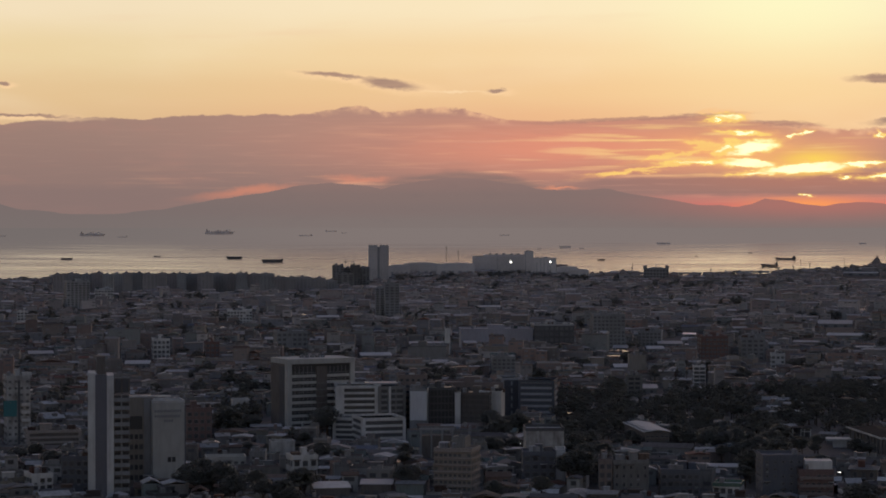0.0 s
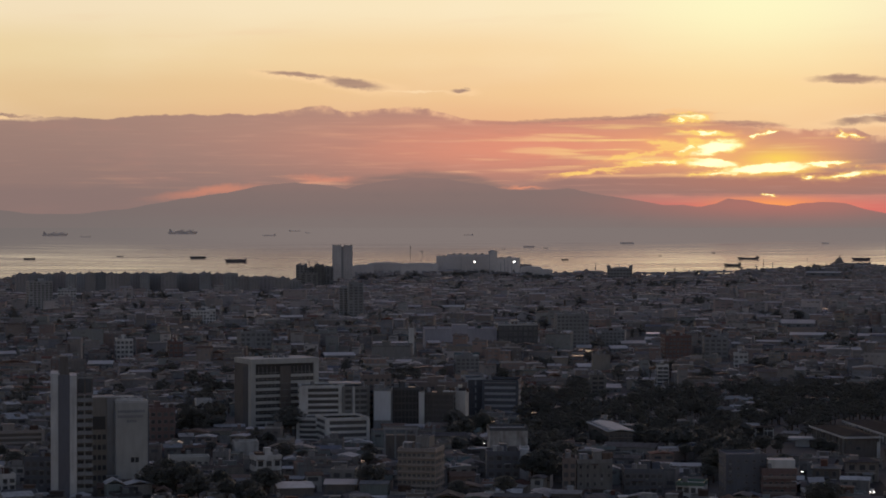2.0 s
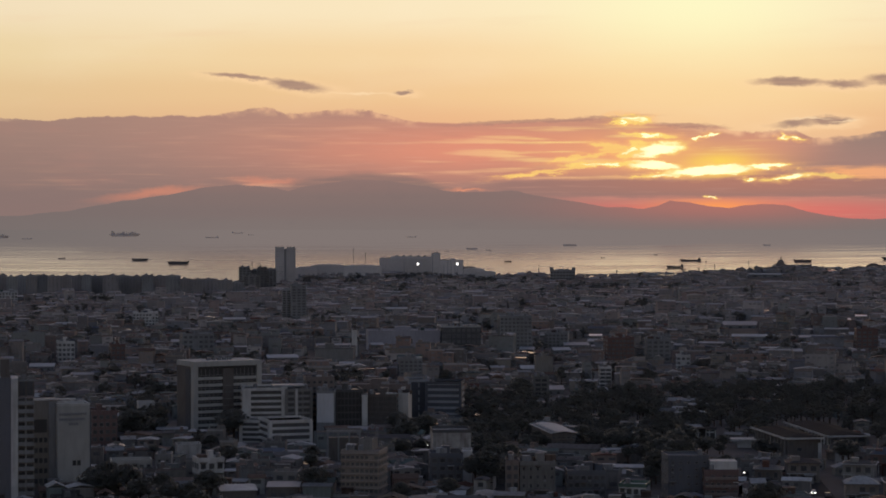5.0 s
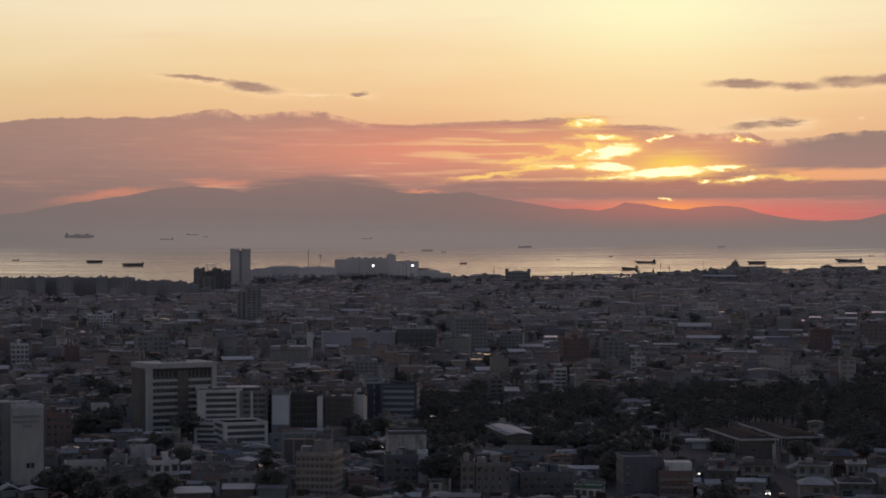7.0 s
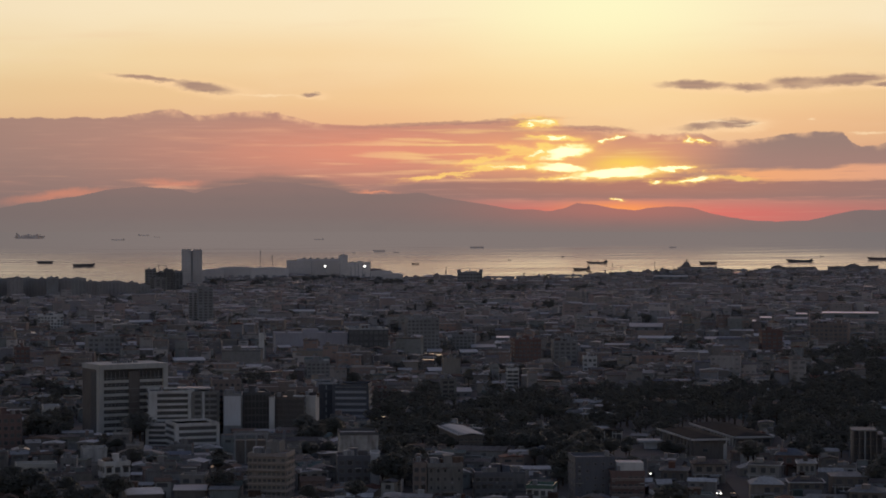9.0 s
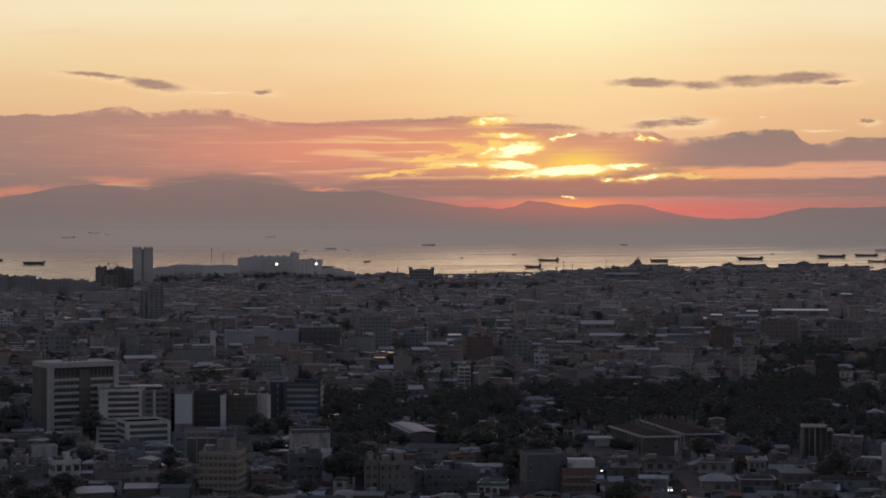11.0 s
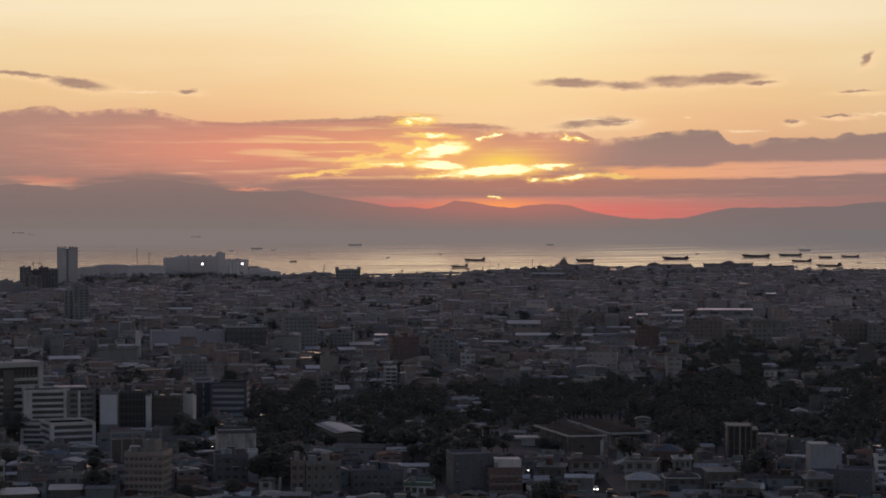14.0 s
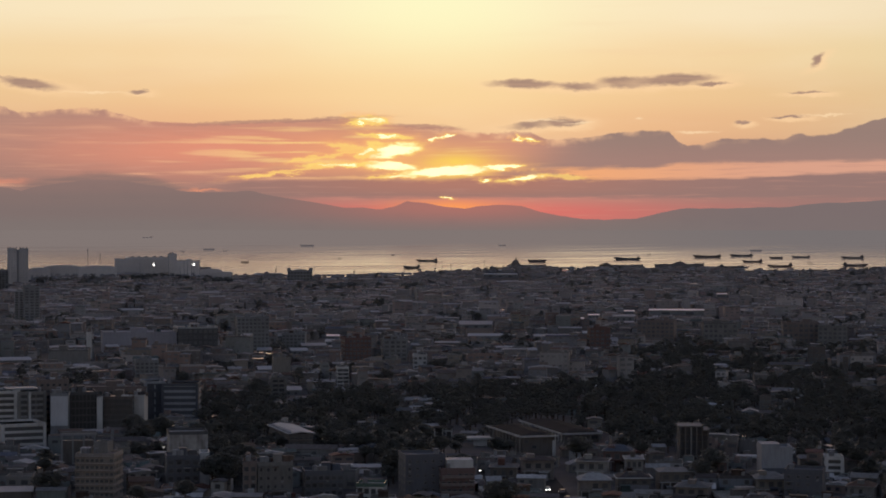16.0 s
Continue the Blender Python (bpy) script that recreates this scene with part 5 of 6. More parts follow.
# church with a ring-topped belfry
u = unit(628)
ch = thing("church", spot(bearing(784), 628), "church with a round-topped pale belfry", "church")
part("nave", boxes((2 * u, 16 * u, 4, 40, 0, 24 * u)), grey_wall, ch)
bm = bmesh.new()
gable(bm, 2 * u, 16 * u, 4, 40, 24 * u, 5.0, 0.6, 0.3, "y")
part("roof", bm, dark_roof, ch)
part("belfry", boxes((3 * u, 13 * u, 0, 4, 0, 46 * u)), white_wall, ch)
bm = bmesh.new()
for i in range(18):
    a = math.pi * i / 17
    add_box(bm, 8 * u + 4.6 * u * math.cos(a) - 0.4, 8 * u + 4.6 * u * math.cos(a) + 0.4, 1, 3, 46 * u + 9 * u * math.sin(a) - 0.5, 46 * u + 9 * u * math.sin(a) + 0.5)
part("arch", bm, white_wall, ch, "pale open arch on the belfry")
keep(bearing(778), bearing(806), 612, 636)


# ---- the waterfront ----
# row of tall flats along the shore
rng = random.Random(5)
x = 94.0
while x < 580:
    w = rng.uniform(15, 27)
    top = 484.5 + rng.uniform(-1.5, 2.0) + max(0, x - 430) * 0.085
    y = 519 + rng.uniform(-2, 2)
    block("apartment_block", "weathered tall block of flats by the shore", "building", bearing(x), y, w + 0.5, y - top, 24, rng.uniform(-1.5, 1.5),
          rng.choice((hazed_tower, hazed_flats, hazed_flats)), 11, 4, seed=int(x), side_bays=0, glazing=grey_wall, size=(0.5, 0.4), tanks=1)
    x += w
keep(bearing(90), bearing(584), 500, 524)
# twin-shaft tower by the water
u = unit(497)
tw = thing("tower_block", spot(bearing(652), 497), "tall grey twin-shaft residential tower by the water", "tower")
hh = 62 * u
part("shaft", boxes((0, 16 * u, 0, 22, 0, hh)), hazed_port, tw)
part("shaft", boxes((20 * u, 36 * u, 0, 22, 0, hh)), hazed_port, tw)
part("core", boxes((16 * u, 20 * u, 2, 20, 0, hh - 2)), hazed_tower, tw)
for q in (1, 5, 10, 14, 21, 26, 32):
    part("roof_room", boxes((q * u, (q + 2.2) * u, 3, 9, hh, hh + 1.6 * u)), concrete, tw)
# panes share the haze-lightened tower paint
me = window_mesh(2.2 * u, 0.6 * u, hazed_tower)
for k in range(14):
    for q in (3, 8, 13, 23, 28, 33):
        shared("window", me, tw, pose(q * u, 0, (k + 0.5) * 4.4 * u))
keep(bearing(645), bearing(694), 485, 503)
b, w, h = block("apartment_block", "dark tower block by the old harbour road", "building", bearing(681), 562, 26, 60, 22, 3, grey_wall, 12, 3, seed=118, side_bays=0, glazing=dim_glass)
keep(bearing(678), bearing(710), 548, 568)
# clustered blocks and cranes beside it
for i, (x, y, w, h, mat) in enumerate(((588, 506, 20, 36, grey_wall), (606, 505, 14, 30, grey_wall), (620, 506, 18, 36, concrete), (636, 504, 18, 30, grey_wall), (596, 512, 30, 26, concrete))):
    block("apartment_block", "dark block of flats under construction at the waterside", "building", bearing(x), y, w, h, 18, 0, mat, 8, 3, seed=120 + i, side_bays=0, tanks=1)
keep(bearing(584), bearing(655), 494, 514)


def crane(x, y, high, arm, turn):
    u = unit(y)
    ob = thing("tower_crane", spot(x, y, turn), "slender lattice tower crane against the bay", "crane", "cranes on the waterfront")
    t = 0.35 * u
    bm = boxes((-t, -t * 0.6, -t, -t * 0.6, 0, high * u), (t * 0.6, t, -t, -t * 0.6, 0, high * u), (-t, -t * 0.6, t * 0.6, t, 0, high * u), (t * 0.6, t, t * 0.6, t, 0, high * u))
    n = 10
    for k in range(n):
        z = high * u * k / n
        add_box(bm, -t, t, -t, -t * 0.7, z, z + t * 0.4)
        add_box(bm, -t, t, t * 0.7, t, z, z + t * 0.4)
    part("mast", bm, steel, ob)
    part("jib", boxes((-arm * 0.3 * u, arm * u, -t * 0.5, t * 0.5, high * u * 0.93, high * u * 0.93 + t), (-arm * 0.3 * u, -arm * 0.2 * u, -t, t, high * u * 0.88, high * u * 0.93)), steel, ob)
    part("cab", boxes((-t * 1.2, t * 1.2, -t * 1.2, t * 1.2, high * u * 0.86, high * u * 0.92)), grey_wall, ob)


for x, y, h, a, tn in ((612, 500, 40, 12, 20), (622, 498, 38, -14, 0), (790, 472, 36, 4, 60), (811, 472, 28, -5, 40), (1119, 483, 18, 3, 30), (1417, 480, 22, 4, 60), (1494, 474, 18, 3, 40)):
    crane(bearing(x), y, h, a, tn)
# humped sheds of the port, pale with painted haze
for i, (x, y, w, h) in enumerate(((688, 490, 38, 21), (714, 489, 66, 24), (774, 489, 66, 23), (985, 490, 38, 18), (1006, 491, 36, 14))):
    u = unit(y)
    s = thing("warehouse", spot(bearing(x), y, 0), "broad grey port warehouse with a rounded roof", "warehouse", "port warehouses")
    ww, hh = w * u, h * u
    bm = bmesh.new()
    n = 14
    lo = [bm.verts.new((ww * j / n, 0, 0)) for j in range(n + 1)]
    hi = [bm.verts.new((ww * j / n, 0, hh * (0.86 + 0.14 * math.sin(math.pi * j / n) ** 0.5))) for j in range(n + 1)]
    lo2 = [bm.verts.new((v.co.x, 40, 0)) for v in lo]
    hi2 = [bm.verts.new((v.co.x, 40, v.co.z)) for v in hi]
    for j in range(n):
        bm.faces.new((lo[j], lo[j + 1], hi[j + 1], hi[j]))
        bm.faces.new((hi[j], hi[j + 1], hi2[j + 1], hi2[j]))
        bm.faces.new((lo2[j + 1], lo2[j], hi2[j], hi2[j + 1]))
    bm.faces.new((lo[0], hi[0], hi2[0], lo2[0]))
    bm.faces.new((lo[n], lo2[n], hi2[n], hi[n]))
    part("hall", bm, hazed_port, s)
    for j in range(3):
        q = ww * (0.2 + 0.28 * j)
        part("roof_vent", boxes((q, q + 1.6 * u, 12, 16, hh * 0.95, hh * 1.03)), hazed_port, s)
    for j in range(4):
        part("gate", boxes((ww * (0.12 + 0.22 * j), ww * (0.22 + 0.22 * j), -0.3, 0, 0, hh * 0.4)), hazed_tower, s)
# terminal complex with flood lamps
b, w, h = block("terminal_building", "long grey port terminal with a stepped roofline", "building", bearing(836), 486, 96, 31, 40, 0, hazed_port, 5, 14, "blank", seed=140, side_bays=0, tanks=0, house=False)
u = unit(486)
part("upper_hall", boxes((w * 0.2, w, 4, 36, h, h + 4 * u)), hazed_port, b)
for q in (0.04, 0.12, 0.3, 0.42, 0.55, 0.7, 0.82):
    part("roof_room", boxes((w * q, w * (q + 0.05), 8, 14, h, h + (2.2 if q < 0.2 else 6.0) * u)), concrete, b)
b, w, h = block("terminal_building", "tall stair tower of the port terminal", "building", bearing(928), 486, 16, 40, 30, 0, hazed_port, 6, 2, "blank", seed=141, side_bays=0, tanks=1)
b, w, h = block("terminal_building", "low eastern wing of the port terminal", "building", bearing(944), 486, 40, 28, 40, 0, hazed_port, 4, 6, "blank", seed=142, side_bays=0, tanks=2)
for x, y in ((904, 464), (974, 464)):
    yb = 487
    u = unit(yb)
    p = thing("flood_lamp", spot(bearing(x), yb), "lit white flood lamp on a mast at the port", "lamp", "flood lamps at the port")
    bm = bmesh.new()
    tube(bm, 0, -2, 0, (yb - y) * u, 0.35 * u, 0.2 * u, 8)
    part("mast", bm, steel, p)
    bm = bmesh.new()
    bmesh.ops.create_icosphere(bm, subdivisions=2, radius=2.0 * u, matrix=Matrix.Translation((0, -4.5, (yb - y) * u)))
    part("lamp", bm, flood_light, p, "glowing white lamp head")
for x, h in ((950, 24), (957, 34), (963, 28), (970, 30), (985, 36), (992, 30), (1000, 26), (1008, 22), (930, 44), (880, 33)):
    u = unit(488)
    p = thing("mast", spot(bearing(x), 489), "thin pole at the port", "mast", "port masts")
    bm = bmesh.new()
    tube(bm, 0, 0, 0, h * u, 0.5 * u, 0.3 * u, 6)
    part("pole", bm, steel, p)
# gate-like building with two corner turrets
b, w, h = block("terminal_building", "grey waterfront block with two corner turrets", "building", bearing(1139), 499, 44, 23, 24, 0, grey_wall, 4, 8, seed=143, side_bays=0, tanks=0, house=False)
u = unit(500)
part("turret", boxes((-0.5, 6 * u, 0.5, 12, h, h + 6 * u)), grey_wall, b)
part("turret", boxes((w - 6 * u, w + 0.5, 0.5, 12, h, h + 6 * u)), grey_wall, b)
part("ridge", boxes((w * 0.3, w * 0.75, 4, 14, h, h + 3 * u)), hazed_tower, b)
# gabled middle of the turreted block and its flag mast
part("gable", boxes((w * 0.2, w * 0.36, 5, 13, h, h + 2 * u), (w * 0.64, w * 0.8, 5, 13, h, h + 2 * u), (w * 0.48, w * 0.51, 8, 9, h, h + 8 * u)), hazed_port, b)
# low wharf sheds along the rest of the shore
rng = random.Random(9)
for i in range(60):
    x = 1046 + i * 21 + rng.uniform(-8, 8)
    ys = shore(x) + rng.uniform(2.5, 10)
    u = unit(ys)
    w, hh = rng.uniform(8, 30) * u, (rng.uniform(1.5, 5) if rng.random() < 0.8 else rng.uniform(5, 8)) * u
    s = thing("wharf_shed", spot(x, ys, rng.uniform(-5, 5)), "low grey wharf shed at the water's edge", "shed", "wharf sheds")
    part("wall", boxes((0, w, 0, 22, 0, hh)), rng.choice((hazed_port, hazed_tower, grey_wall)), s)
    bm = bmesh.new()
    gable(bm, 0, w, 0, 22, hh, rng.uniform(0.6, 2.5), 0.6, 0.3)
    part("roof", bm, rng.choice((grey_wall, metal_roof, brown_wall)), s)
# moles that close the small basins
for x, y, w in ((1184, 483, 56), (1296, 480, 62), (1608, 470, 40), (1890, 469, 60)):
    u = unit(y)
    s = thing("mole", spot(x, y), "low dark stone mole closing a harbour basin", "breakwater", "moles of the harbour")
    m = w * u
    n = 16
    bm = bmesh.new()
    lo = [bm.verts.new((m * j / n, 0, -4)) for j in range(n + 1)]
    hi = [bm.verts.new((m * j / n, 5, (1.2 + 0.7 * noise.noise(Vector((x + j * 0.7, 0, 0)))) * u)) for j in range(n + 1)]
    hi2 = [bm.verts.new((v.co.x, 10, v.co.z)) for v in hi]
    lo2 = [bm.verts.new((v.co.x, 16, -4)) for v in lo]
    add_grid(bm, [lo, hi, hi2, lo2])
    part("bank", bm, grey_wall, s)
    for q in (0.1, 0.72):
        part("beacon_hut", boxes((m * q, m * q + rng.uniform(3, 7) * u, 5, 10, 1.0 * u, rng.uniform(2.2, 3.6) * u)), grey_wall, s)


def posts(x, y, h, wide, label):
    """A slim tower with a wider head."""
    u = unit(y)
    p = thing("signal_tower", spot(bearing(x), y), label, "tower", "slim towers of the harbour")
    bm = bmesh.new()
    tube(bm, 0, 0, 0, h * u, wide * 0.5 * u, wide * 0.4 * u, 8)
    part("shaft", bm, grey_wall, p)
    part("head", boxes((-wide * u, wide * u, -wide * u, wide * u, h * u, (h + 1.5) * u)), grey_wall, p)


for x, y, h, wide in ((1118, 486, 12, 0.9), (1433, 480, 14, 1.2), (1276, 486, 9, 0.8), (1258, 486, 9, 2.2), (1404, 479, 7, 2.0), (1378, 484, 10, 3.0)):
    posts(x, y, h, wide, "slim grey signal tower at the harbour")


def moored(x, y, long, high, house, label, tall):
    """A grey ship moored at the quay: sheered hull, stepped house, funnel and two masts. house: where it stands, 0 to 1."""
    u = unit(y)
    n, hgt, wid = long * u, high * u, long * u * 0.18
    ob = thing("moored_ship", spot(x, y), label, "ship", "ships moored at the quays")
    bm = bmesh.new()
    rows = []
    for zz, tap in ((-0.2, 0.96), (0.5, 0.98), (1.0, 1.0)):
        pts = []
        for j in range(11):
            f = j / 10
            sheer = (0.25 * max(0.0, f - 0.7) / 0.3 + 0.12 * noise.noise(Vector((x, j * 1.7, 0)))) * hgt if zz == 1.0 else 0.0
            half = wid / 2 * min(1.0, 0.25 + 4 * f, 0.08 + 3.5 * (1 - f))
            pts.append((n / 2 + n * (f - 0.5) * tap, half, hgt * zz + sheer))
        rows.append([bm.verts.new((a, -b, c)) for a, b, c in pts] + [bm.verts.new((a, b, c)) for a, b, c in pts[::-1]])
    for r0, r1 in zip(rows, rows[1:]):
        for j in range(22):
            bm.faces.new((r0[j], r0[(j + 1) % 22], r1[(j + 1) % 22], r1[j]))
    bm.faces.new(rows[-1])
    bmesh.ops.recalc_face_normals(bm, faces=bm.faces)
    part("hull", bm, quay_hull, ob)
    for k in range(3):
        a, b = house - 0.13 + 0.035 * k, house + 0.13 - 0.025 * k
        part("deckhouse", boxes((n * a, n * b, -wid * 0.4, wid * 0.4, hgt + tall * k / 3 * u, hgt + tall * (k + 0.9) / 3 * u), (n * a - 0.5 * u, n * b + 0.5 * u, -wid * 0.44, wid * 0.44, hgt + tall * (k + 0.9) / 3 * u, hgt + tall * (k + 1) / 3 * u)), quay_hull, ob)
    bm = bmesh.new()
    tube(bm, n * (house + 0.02), 0, hgt + tall * u, hgt + tall * 1.5 * u, 1.2 * u, 1.0 * u, 10)
    part("funnel", bm, hull, ob)
    for q in (0.2, 0.75):
        bm = bmesh.new()
        tube(bm, n * q, 0, hgt, hgt + tall * 1.6 * u, 0.25 * u, 0.15 * u, 6)
        part("mast", bm, hull, ob)


moored(bearing(1543), 470, 62, 5, 0.12, "pale grey ship moored bow out at the quay", 9)
moored(bearing_at(1364, 4.951), 471, 78, 6, 0.15, "long grey ship moored along the quay", 3)
moored(bearing_at(1464, 4.951), 470, 88, 7, 0.5, "large grey ship with a long deckhouse at the quay", 4)


# ---- ships at anchor ----
def ship(x, y, long, kind, turn=0.0):
    """A ship whose waterline lies at the drop y; long in sight units."""
    u = unit(y)
    n = long * u
    m = spot(x, y, turn)
    m.translation.z -= 0.12 * u
    words = {"barge": ("barge", "dark flat-decked barge at anchor in the bay"), "bulker": ("cargo_ship", "dark cargo ship with a white bridge aft at anchor"),
             "boxes": ("container_ship", "large container ship stacked high in the haze"), "tug": ("tugboat", "small tug with a wheelhouse on calm water"),
             "coaster": ("coaster", "long low dark coaster with a raised bow at anchor")}[kind]
    ob = thing(words[0], m, words[1], "ship", "ships at anchor")
    hgt = n * {"barge": 0.085, "bulker": 0.045, "boxes": 0.06, "tug": 0.07, "coaster": 0.052}[kind]
    wid = n * 0.16
    bm = bmesh.new()
    rows = []
    for k, (zz, tap) in enumerate(((-0.3, 0.80), (0.5, 0.92), (1.0, 1.0))):
        pts = []
        for j in range(7):
            f = j / 6
            half = wid / 2 * (min(1.0, (1 - f) * 3.2) if kind != "barge" else 1.0) * (0.85 if j == 0 else 1.0)
            pts.append((n * (f - 0.5) * tap, half, hgt * zz + (hgt * 0.5 if (j >= 5 and k == 2 and kind != "barge") else 0)))
        rows.append([bm.verts.new((a, -b, c)) for a, b, c in pts] + [bm.verts.new((a, b + 0.01, c)) for a, b, c in pts[::-1]])
    for r0, r1 in zip(rows, rows[1:]):
        for j in range(14):
            bm.faces.new((r0[j], r0[(j + 1) % 14], r1[(j + 1) % 14], r1[j]))
    bm.faces.new(rows[-1])
    bm.faces.new(rows[0][::-1])
    bmesh.ops.recalc_face_normals(bm, faces=bm.faces)
    skin = hazed_hull if kind == "boxes" or y < 443 else hull
    part("hull", bm, skin, ob)
    if kind == "barge":
        part("deckhouse", boxes((-n * 0.46, -n * 0.38, -wid * 0.3, wid * 0.3, hgt, hgt * 1.5)), skin, ob)
        part("hatch_cover", boxes((-n * 0.34, n * 0.44, -wid * 0.38, wid * 0.38, hgt, hgt * 1.18)), skin, ob)
    else:
        top = {"boxes": 1.9, "coaster": 1.25}.get(kind, 2.3)
        part("bridge", boxes((-n * 0.44, -n * 0.30, -wid * 0.42, wid * 0.42, hgt, hgt * top), (-n * 0.42, -n * 0.33, -wid * 0.5, wid * 0.5, hgt * top, hgt * (top + 0.4))), skin if kind in ("boxes", "coaster") or y > 448 else hazed_hull, ob, "bridge house aft")
        bm = bmesh.new()
        tube(bm, -n * 0.40, 0, hgt * top, hgt * (top + 1.0), wid * 0.12, wid * 0.1, 8)
        part("funnel", bm, hull, ob)
        for q in (0.34, 0.05):
            bm = bmesh.new()
            tube(bm, n * q, 0, hgt, hgt * (1.7 if kind == "coaster" else 2.6), wid * 0.04, wid * 0.03, 6)
            part("mast", bm, hull, ob)
    if kind == "boxes":
        for i in range(7):
            part("container_stack", boxes((-n * 0.27 + i * n * 0.095, -n * 0.27 + i * n * 0.095 + n * 0.085, -wid * 0.4, wid * 0.4, hgt, hgt * (1.6 + 0.4 * ((i * 7) % 3)))), skin, ob)
    if kind in ("bulker", "coaster"):
        for i in range(5):
            part("hatch_cover", boxes((-n * 0.25 + i * n * 0.12, -n * 0.25 + i * n * 0.12 + n * 0.09, -wid * 0.3, wid * 0.3, hgt, hgt * 1.2)), skin, ob)


for x, y, n, kind, tn in ((163, 418, 46, "boxes", 0), (217, 420, 19, "bulker", 180), (388, 415, 54, "boxes", 0), (541, 418, 26, "bulker", 180), (586, 410, 22, "bulker", 0),
                          (609, 413, 10, "tug", 0), (893, 417, 19, "bulker", 180), (118, 458, 22, "barge", 180), (278, 454, 13, "tug", 180), (415, 457, 30, "barge", 0),
                          (482, 463, 40, "barge", 180), (1064, 460, 14, "barge", 0), (1390, 458, 40, "bulker", 180), (1362, 470, 32, "tug", 180), (1000, 438, 22, "barge", 0),
                          (2, 418, 18, "bulker", 0), (955, 441, 8, "tug", 0), (1030, 440, 10, "tug", 0), (1175, 432, 16, "barge", 0), (1328, 447, 6, "tug", 0)):
    ship(bearing(x), y, n, kind, tn)
for x, y, n, kind, tn in ((1152, 455, 50, "coaster", 180), (992, 459, 34, "barge", 0), (1294, 451, 52, "coaster", 180), (1354.5, 449, 43, "coaster", 180), (1374, 459, 38, "bulker", 180),
                          (1416, 452.5, 25, "barge", 0), (1460, 451, 34, "coaster", 180), (1476, 461, 10, "tug", 0), (1423, 467, 47, "bulker", 180), (1337, 469, 46, "bulker", 0),
                          (1552, 452, 42, "bulker", 180), (1556, 465, 46, "bulker", 0), (1190, 446, 8, "tug", 0), (585, 432, 26, "barge", 0), (930, 431, 14, "barge", 0),
                          (643, 453, 7, "tug", 0), (736, 448, 7, "tug", 180), (1380, 440, 22, "barge", 0), (1700, 456, 40, "bulker", 0)):
    ship(bearing_at(x, 8.859), y, n, kind, tn)


# ---- a street with traffic, and lamps that are lit ----
def car_parts():
    bm = bmesh.new()
    prof = ((-2.1, 0.35), (-2.1, 0.85), (-1.5, 0.95), (-0.9, 1.45), (0.7, 1.45), (1.3, 0.95), (2.1, 0.8), (2.1, 0.35))
    a = [bm.verts.new((-0.85, x, z)) for x, z in prof]
    b = [bm.verts.new((0.85, x, z)) for x, z in prof]
    for i in range(8):
        j = (i + 1) % 8
        bm.faces.new((a[i], a[j], b[j], b[i]))
    bm.faces.new(a[::-1])
    bm.faces.new(b)
    body = mesh_of("body", bm, car_paint)
    bm = boxes((-0.87, 0.87, -1.0, 0.75, 0.98, 1.38))
    pane = mesh_of("glazing", bm, glass)
    bm = bmesh.new()
    tube(bm, 0, 0, -0.1, 0.1, 0.33, 0.33, 12)
    wheel = mesh_of("wheel", bm, tyre_rubber)
    lamp = mesh_of("headlight", boxes((-0.24, 0.24, -0.08, 0.04, -0.14, 0.14)), warm_light)
    return body, pane, wheel, lamp


BODY, GLAZING, WHEEL, LAMP = car_parts()


def car(m, label):
    ob = thing("car", m, label, "car", "cars in the street")
    shared("body", BODY, ob, Matrix())
    shared("glazing", GLAZING, ob, Matrix())
    for x in (-0.82, 0.82):
        for y in (-1.3, 1.3):
            shared("wheel", WHEEL, ob, pose(x, y, 0.33, 0, 90, 0))
        shared("headlight", LAMP, ob, pose(x * 0.75, -2.14, 0.65))


ROAD_X, ROAD_Y = bearing(1000, True), 890
road_pose = spot(ROAD_X, ROAD_Y, 6)
bm = boxes((-4.5, 4.5, 0, 120, -0.2, 0.06))
road = tagged(new("road", mesh_of("road", bm, asphalt)), "narrow asphalt street between houses", "road", kind="structure")
road.matrix_world = road_pose
for i, (x, y) in enumerate(((-2.0, 8), (-1.8, 17), (-2.1, 38), (-2.0, 66), (2.0, 12), (2.2, 30), (2.0, 75))):
    car(road_pose @ pose(x, y, 0.06, 0, 0, 0 if x < 0 else 180), "small car with lit headlights in the street" if x < 0 else "small car driving away down the street")


def street_lamp(x, y, high):
    u = unit(y)
    ob = thing("street_lamp", spot(x, y), "lit street lamp on a thin steel pole", "lamp", "street lamps")
    h = high * u
    bm = bmesh.new()
    tube(bm, 0, 0, 0, h, 0.12, 0.08, 8)
    add_box(bm, -0.05, 0.05, -1.4, 0.05, h - 0.12, h)
    part("pole", bm, steel, ob)
    part("lamp_head", boxes((-0.35, 0.35, -1.9, -1.3, h - 0.25, h)), flood_light, ob, "glowing lamp head")


for x, y, h, last in ((920, 806, 22, False), (1052, 838, 20, False), (1500, 790, 14, True), (586, 800, 14, False), (850, 842, 14, True)):
    street_lamp(bearing(x, last), y, h)
keep(ROAD_X - 12, ROAD_X + 2, 824, 900)
u = unit(862)
sg = thing("shop_sign", spot(bearing_at(1541, 8.859), 862), "lit yellowish shop sign on two short posts", "sign")
part("board", boxes((0, 17 * u, 0, 0.4, 13 * u, 16.5 * u)), lit("sign_light", (1.0, 0.93, 0.72), 0.5), sg, "glowing plain sign board")
for q in (2, 14):
    part("post", boxes((q * u, (q + 0.8) * u, 0.4, 0.7, 0, 15 * u)), steel, sg)


